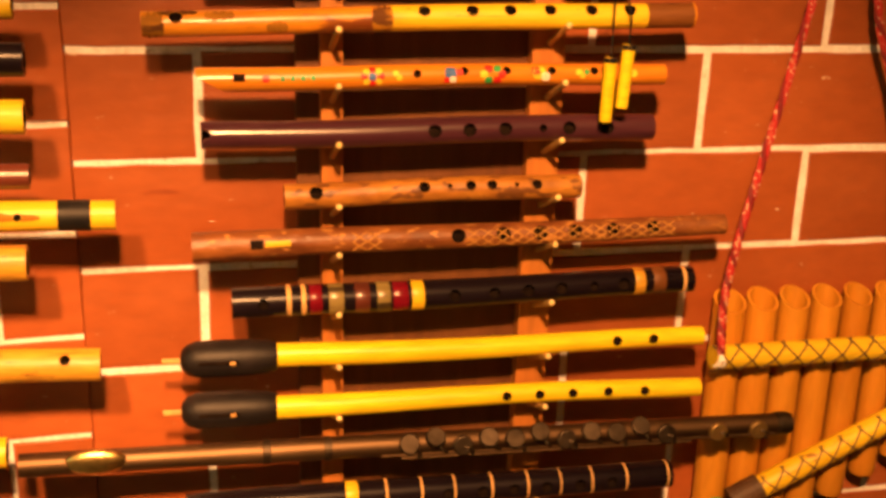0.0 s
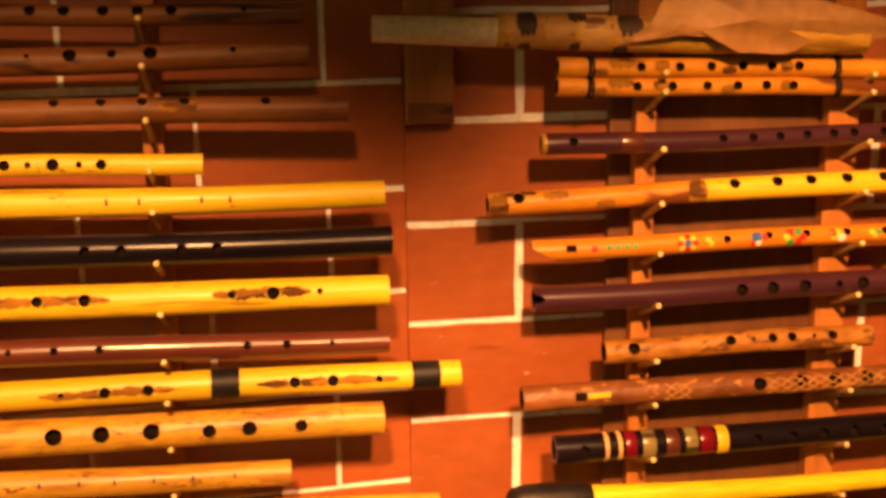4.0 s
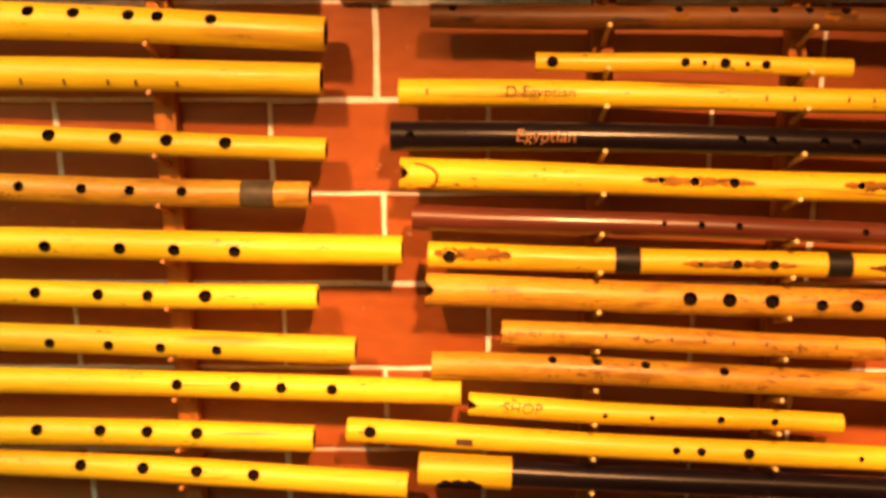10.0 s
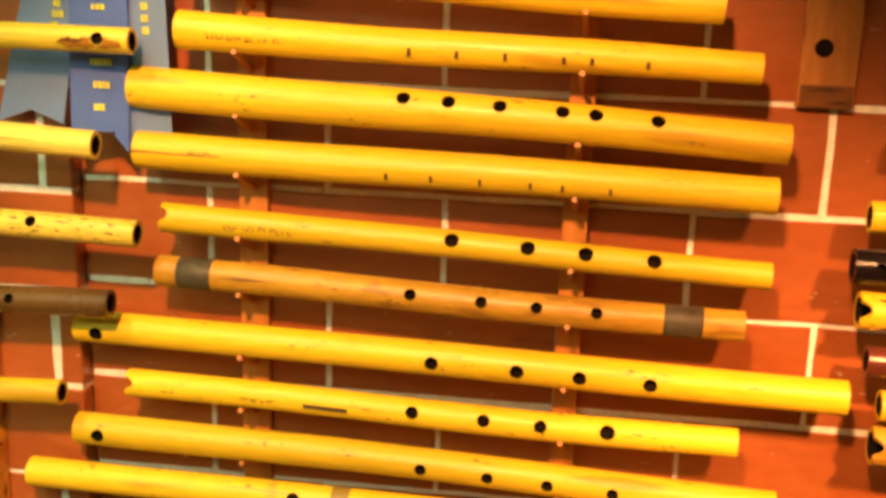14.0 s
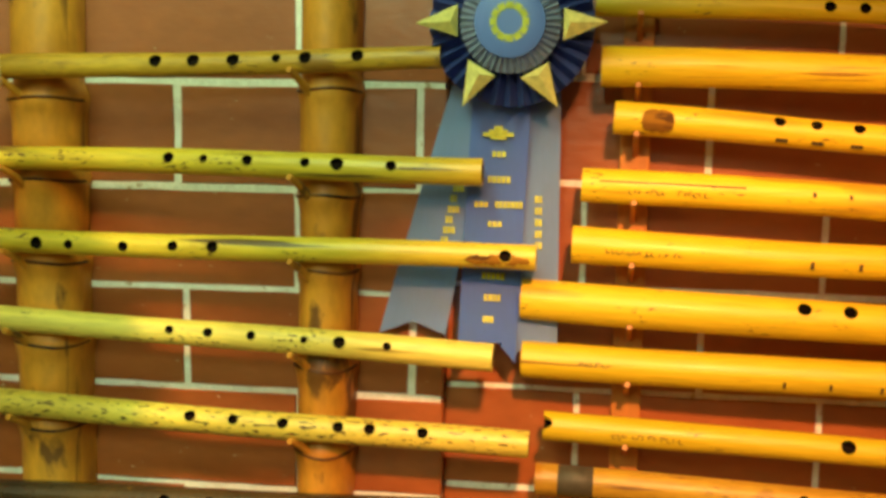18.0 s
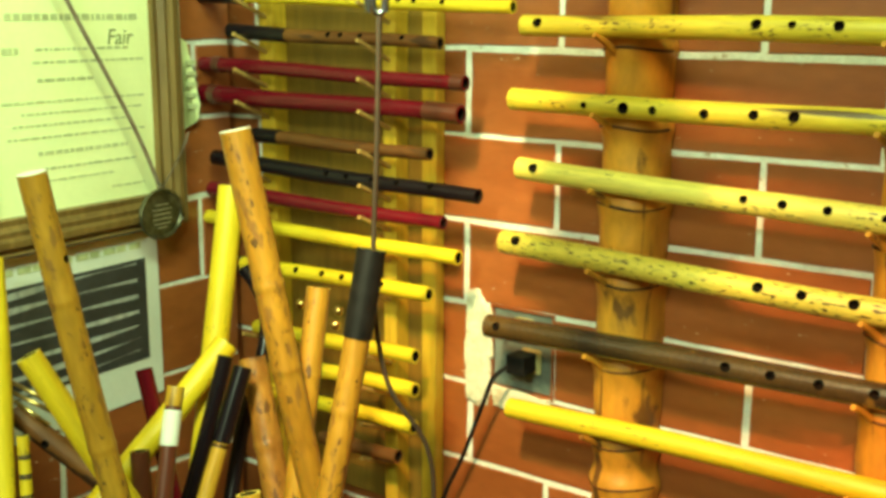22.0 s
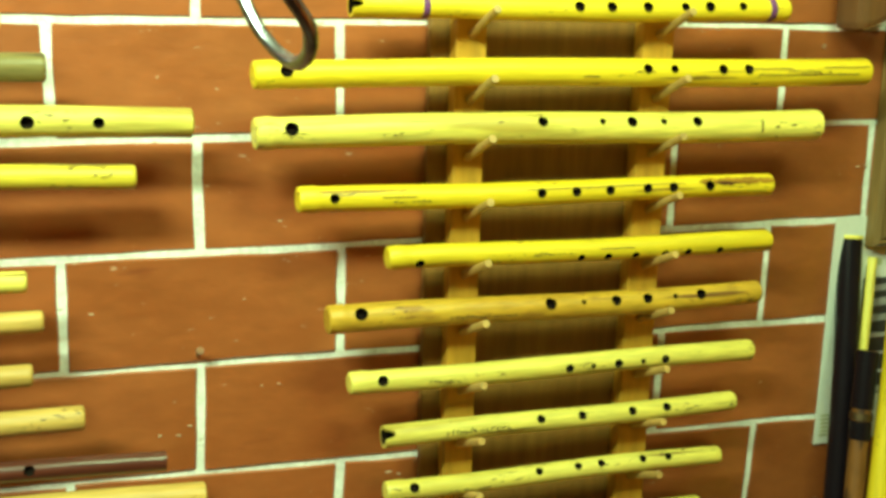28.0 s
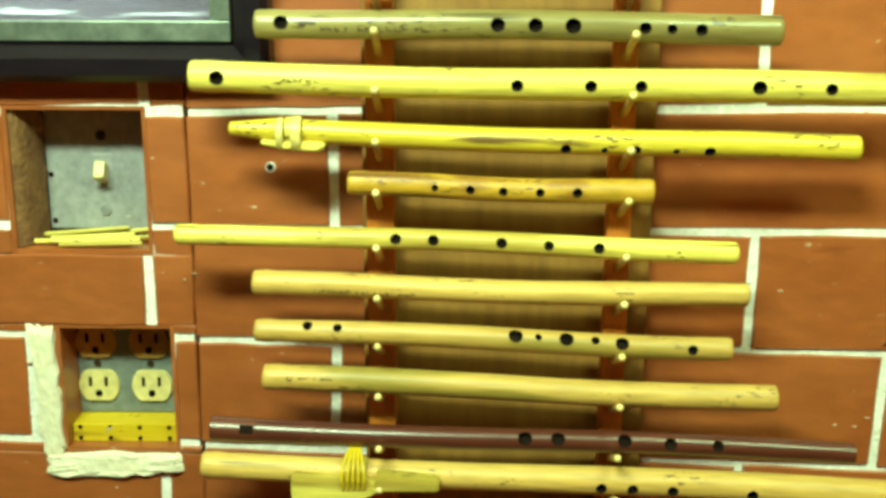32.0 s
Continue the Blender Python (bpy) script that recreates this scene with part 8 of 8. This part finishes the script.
def standing(top, low, d0, d1, material, label, name="standing_flute", bands=(), holes=(), solid=False, nodes=(), pale_end=False):
    """A flute that stands in the bin: its axis from top through low, drawn on down into the bin."""
    a, b = Vector(top), Vector(low)
    d = (b - a).normalized()
    length = (a.z - 0.98) / max(0.2, -d.z)
    end = a + d * length
    for _ in range(24):
        q = Vector((end.x - BX, end.y - BY))
        if q.length < 0.165 or end.z > RIM - 0.06:
            break
        length -= 0.02
        end = a + d * length
    y = (cam_side - cam_side.dot(d) * d).normalized()
    m = Matrix((d, y, d.cross(y))).transposed().to_4x4()
    th = thing(name, Matrix.Translation(a) @ m, label, "flute", "flutes standing in the bin")
    rad = lambda f: (d0 + (d1 - d0) * f) / 2
    made, cups = tube_mesh("body", length, rad, material, holes, solid=solid, nodes=nodes, seed=round(a.x * 999 + a.z * 777), rim=BAMBOO_PALE if material in CANES else None)
    body = new("body", made)
    body.parent = th
    shape_of[th.name] = (rad, length, bends[-1])
    hole_cups(cups, th)
    if pale_end:
        bm = bmesh.new()
        rod(bm, (-0.0012, 0, 0), (0.0006, 0, 0), rad(0) * 0.985, rad(0) * 0.985, 28)
        part("pale_end", bm, WHITE_CARD, th, "pale cut end")
    for x0, x1, m_, n_, g_ in bands:
        sleeve(n_, x0, x1, rad, m_, th, length, g_)
    settle(th)
    return th


cam_side = Vector((0.72, -0.69, 0))
CANES = (BAMBOO, BAMBOO_OLD, BAMBOO_BROWN, BAMBOO_PALE, MOTTLED)
standing((-0.0353, -0.4652, 1.6090), (0.0247, -0.4953, 1.3247), 0.025, 0.023, BLACK, "tall black wooden pipe standing in the bin", bands=[(0.0, 0.004, BAMBOO_PALE, "cream_tip", 1.02)])
standing((-0.0315, -0.4400, 1.5855), (-0.0012, -0.4602, 1.4263), 0.010, 0.010, BAMBOO_PALE, "thin pale cane standing in the bin")
standing((0.0210, -0.4728, 1.4994), (0.0508, -0.4955, 1.3335), 0.021, 0.020, BAMBOO_DARK, "brown clarinet with black joints in the bin", name="clarinet", bands=[(0.0, 0.06, BLACK, "barrel", 1.1), (0.064, 0.072, STEEL, "metal_ring", 1.14), (0.073, 0.092, BLACK, "joint", 1.1)])
standing((0.0178, -0.4396, 1.6151), (0.0690, -0.4775, 1.3337), 0.0235, 0.0235, BAMBOO, "bright yellow cane standing in the bin")
standing((0.0661, -0.4496, 1.4316), (0.0832, -0.4634, 1.3338), 0.013, 0.013, BAMBOO, "thin yellow cane with ink marks in the bin", bands=[(0.02, 0.025, INK, "ink_ring", 1.03), (0.04, 0.046, INK, "ink_ring", 1.03), (0.062, 0.066, INK, "ink_ring", 1.03)])
standing((0.1886, -0.4953, 1.7257), (0.2291, -0.4494, 1.3780), 0.0265, 0.0275, BAMBOO_OLD, "long amber bamboo flute leaning in the bin", nodes=(0.12, 0.27), holes=[(0.082, 0.008, -70)], pale_end=True)
standing((0.1262, -0.4721, 1.5375), (0.1713, -0.4331, 1.4280), 0.0255, 0.028, BAMBOO, "short yellow bamboo pipe leaning in the bin")
standing((0.0218, -0.4319, 1.4436), (0.0964, -0.3817, 1.3689), 0.024, 0.024, BAMBOO_DARK, "brown bamboo flute leaning in the bin", holes=[(0.05, 0.009, 10)])
standing((0.1600, -0.2482, 1.5018), (0.1229, -0.4241, 1.3341), 0.029, 0.029, BAMBOO, "yellow bamboo pipe leaning across the bin")
standing((0.1250, -0.2004, 1.6720), (0.1489, -0.2674, 1.4299), 0.030, 0.027, BAMBOO, "bright yellow bamboo pipe standing in the bin")
standing((0.2744, -0.3288, 1.7564), (0.3284, -0.3068, 1.4733), 0.031, 0.028, BAMBOO_OLD, "tall amber bamboo flute with pale cut end", nodes=(0.155, 0.24), pale_end=True)
standing((0.3126, -0.2562, 1.5921), (0.3273, -0.3129, 1.3659), 0.025, 0.024, BAMBOO_OLD, "knotted amber bamboo flute in the bin", nodes=(0.09, 0.17), holes=[(0.22, 0.007, 0)])
standing((0.3909, -0.2633, 1.6440), (0.3820, -0.3238, 1.3879), 0.026, 0.025, BAMBOO_OLD, "amber bamboo flute with a black wrapped head", bands=[(0.0, 0.088, TAPE, "black_wrap", 1.12)], nodes=(0.16,))
standing((0.1762, -0.2241, 1.4816), (0.2372, -0.2454, 1.3136), 0.032, 0.032, MOTTLED, "brown weathered bamboo pipe in the bin", nodes=(0.1,))
standing((0.2048, -0.2891, 1.5057), (0.1983, -0.3400, 1.3645), 0.016, 0.019, BLACK, "black wooden whistle standing in the bin")
standing((0.2047, -0.2660, 1.4879), (0.2091, -0.3386, 1.3349), 0.019, 0.018, BAMBOO_BROWN, "orange flute with a black head joint", bands=[(0.0, 0.085, BLACK, "head_joint", 1.08), (0.086, 0.09, STEEL, "metal_ring", 1.12)])
standing((0.2097, -0.3607, 1.4917), (0.2327, -0.4067, 1.3651), 0.0175, 0.0182, MAROON, "red-brown flute with a white band", bands=[(0.0, 0.02, BAMBOO_BROWN, "orange_tip", 1.02), (0.024, 0.06, WHITE_CARD, "white_band", 1.06)])
standing((0.1550, -0.3683, 1.4104), (0.1681, -0.3792, 1.3345), 0.021, 0.021, MAROON, "dark red wooden whistle in the bin")
standing((0.2978, -0.3478, 1.3933), (0.3053, -0.3494, 1.3645), 0.0255, 0.0255, BAMBOO_BROWN, "short open amber bamboo pipe in the bin")
standing((0.1137, -0.3289, 1.4824), (0.1391, -0.3288, 1.4029), 0.019, 0.018, RED, "small glossy red whistle in the bin")
bm = bmesh.new()
sweep(bm, curve_pts([(0.1350, -0.1925, 1.5741), (0.1545, -0.1929, 1.5573), (0.1741, -0.1972, 1.5281), (0.1846, -0.2162, 1.4804), (0.1864, -0.2514, 1.4086), (0.2028, -0.2926, 1.3176)], 8), 0.0085, 12)
hose = thing("bent_black_pipe", Matrix(), "bent black pipe with brass keys in the bin", "wind instrument", "flutes standing in the bin")
part("tube", bm, BLACK, hose, smooth=True)
for p in ((0.2069, -0.1753, 1.5403), (0.2459, -0.1531, 1.5337), (0.2457, -0.1582, 1.5181), (0.1849, -0.2040, 1.5181)):
    bm = bmesh.new()
    bmesh.ops.create_uvsphere(bm, u_segments=12, v_segments=8, radius=0.006, matrix=Matrix.Translation(p))
    part("brass_key", bm, BRASS, hose, smooth=True)
saxkeys = thing("brass_key_rods", Matrix(), "thin brass key rods among the standing flutes", "wind instrument", "flutes standing in the bin")
for a, b in (((0.0253, -0.4323, 1.4774), (0.0596, -0.4065, 1.4515)), ((0.0271, -0.4340, 1.4664), (0.0628, -0.4062, 1.4424)), ((0.0257, -0.4315, 1.4557), (0.0554, -0.4107, 1.4285))):
    bm = bmesh.new()
    rod(bm, a, b, 0.0025, 0.0025, 8)
    part("key_rod", bm, BRASS, saxkeys, smooth=True)
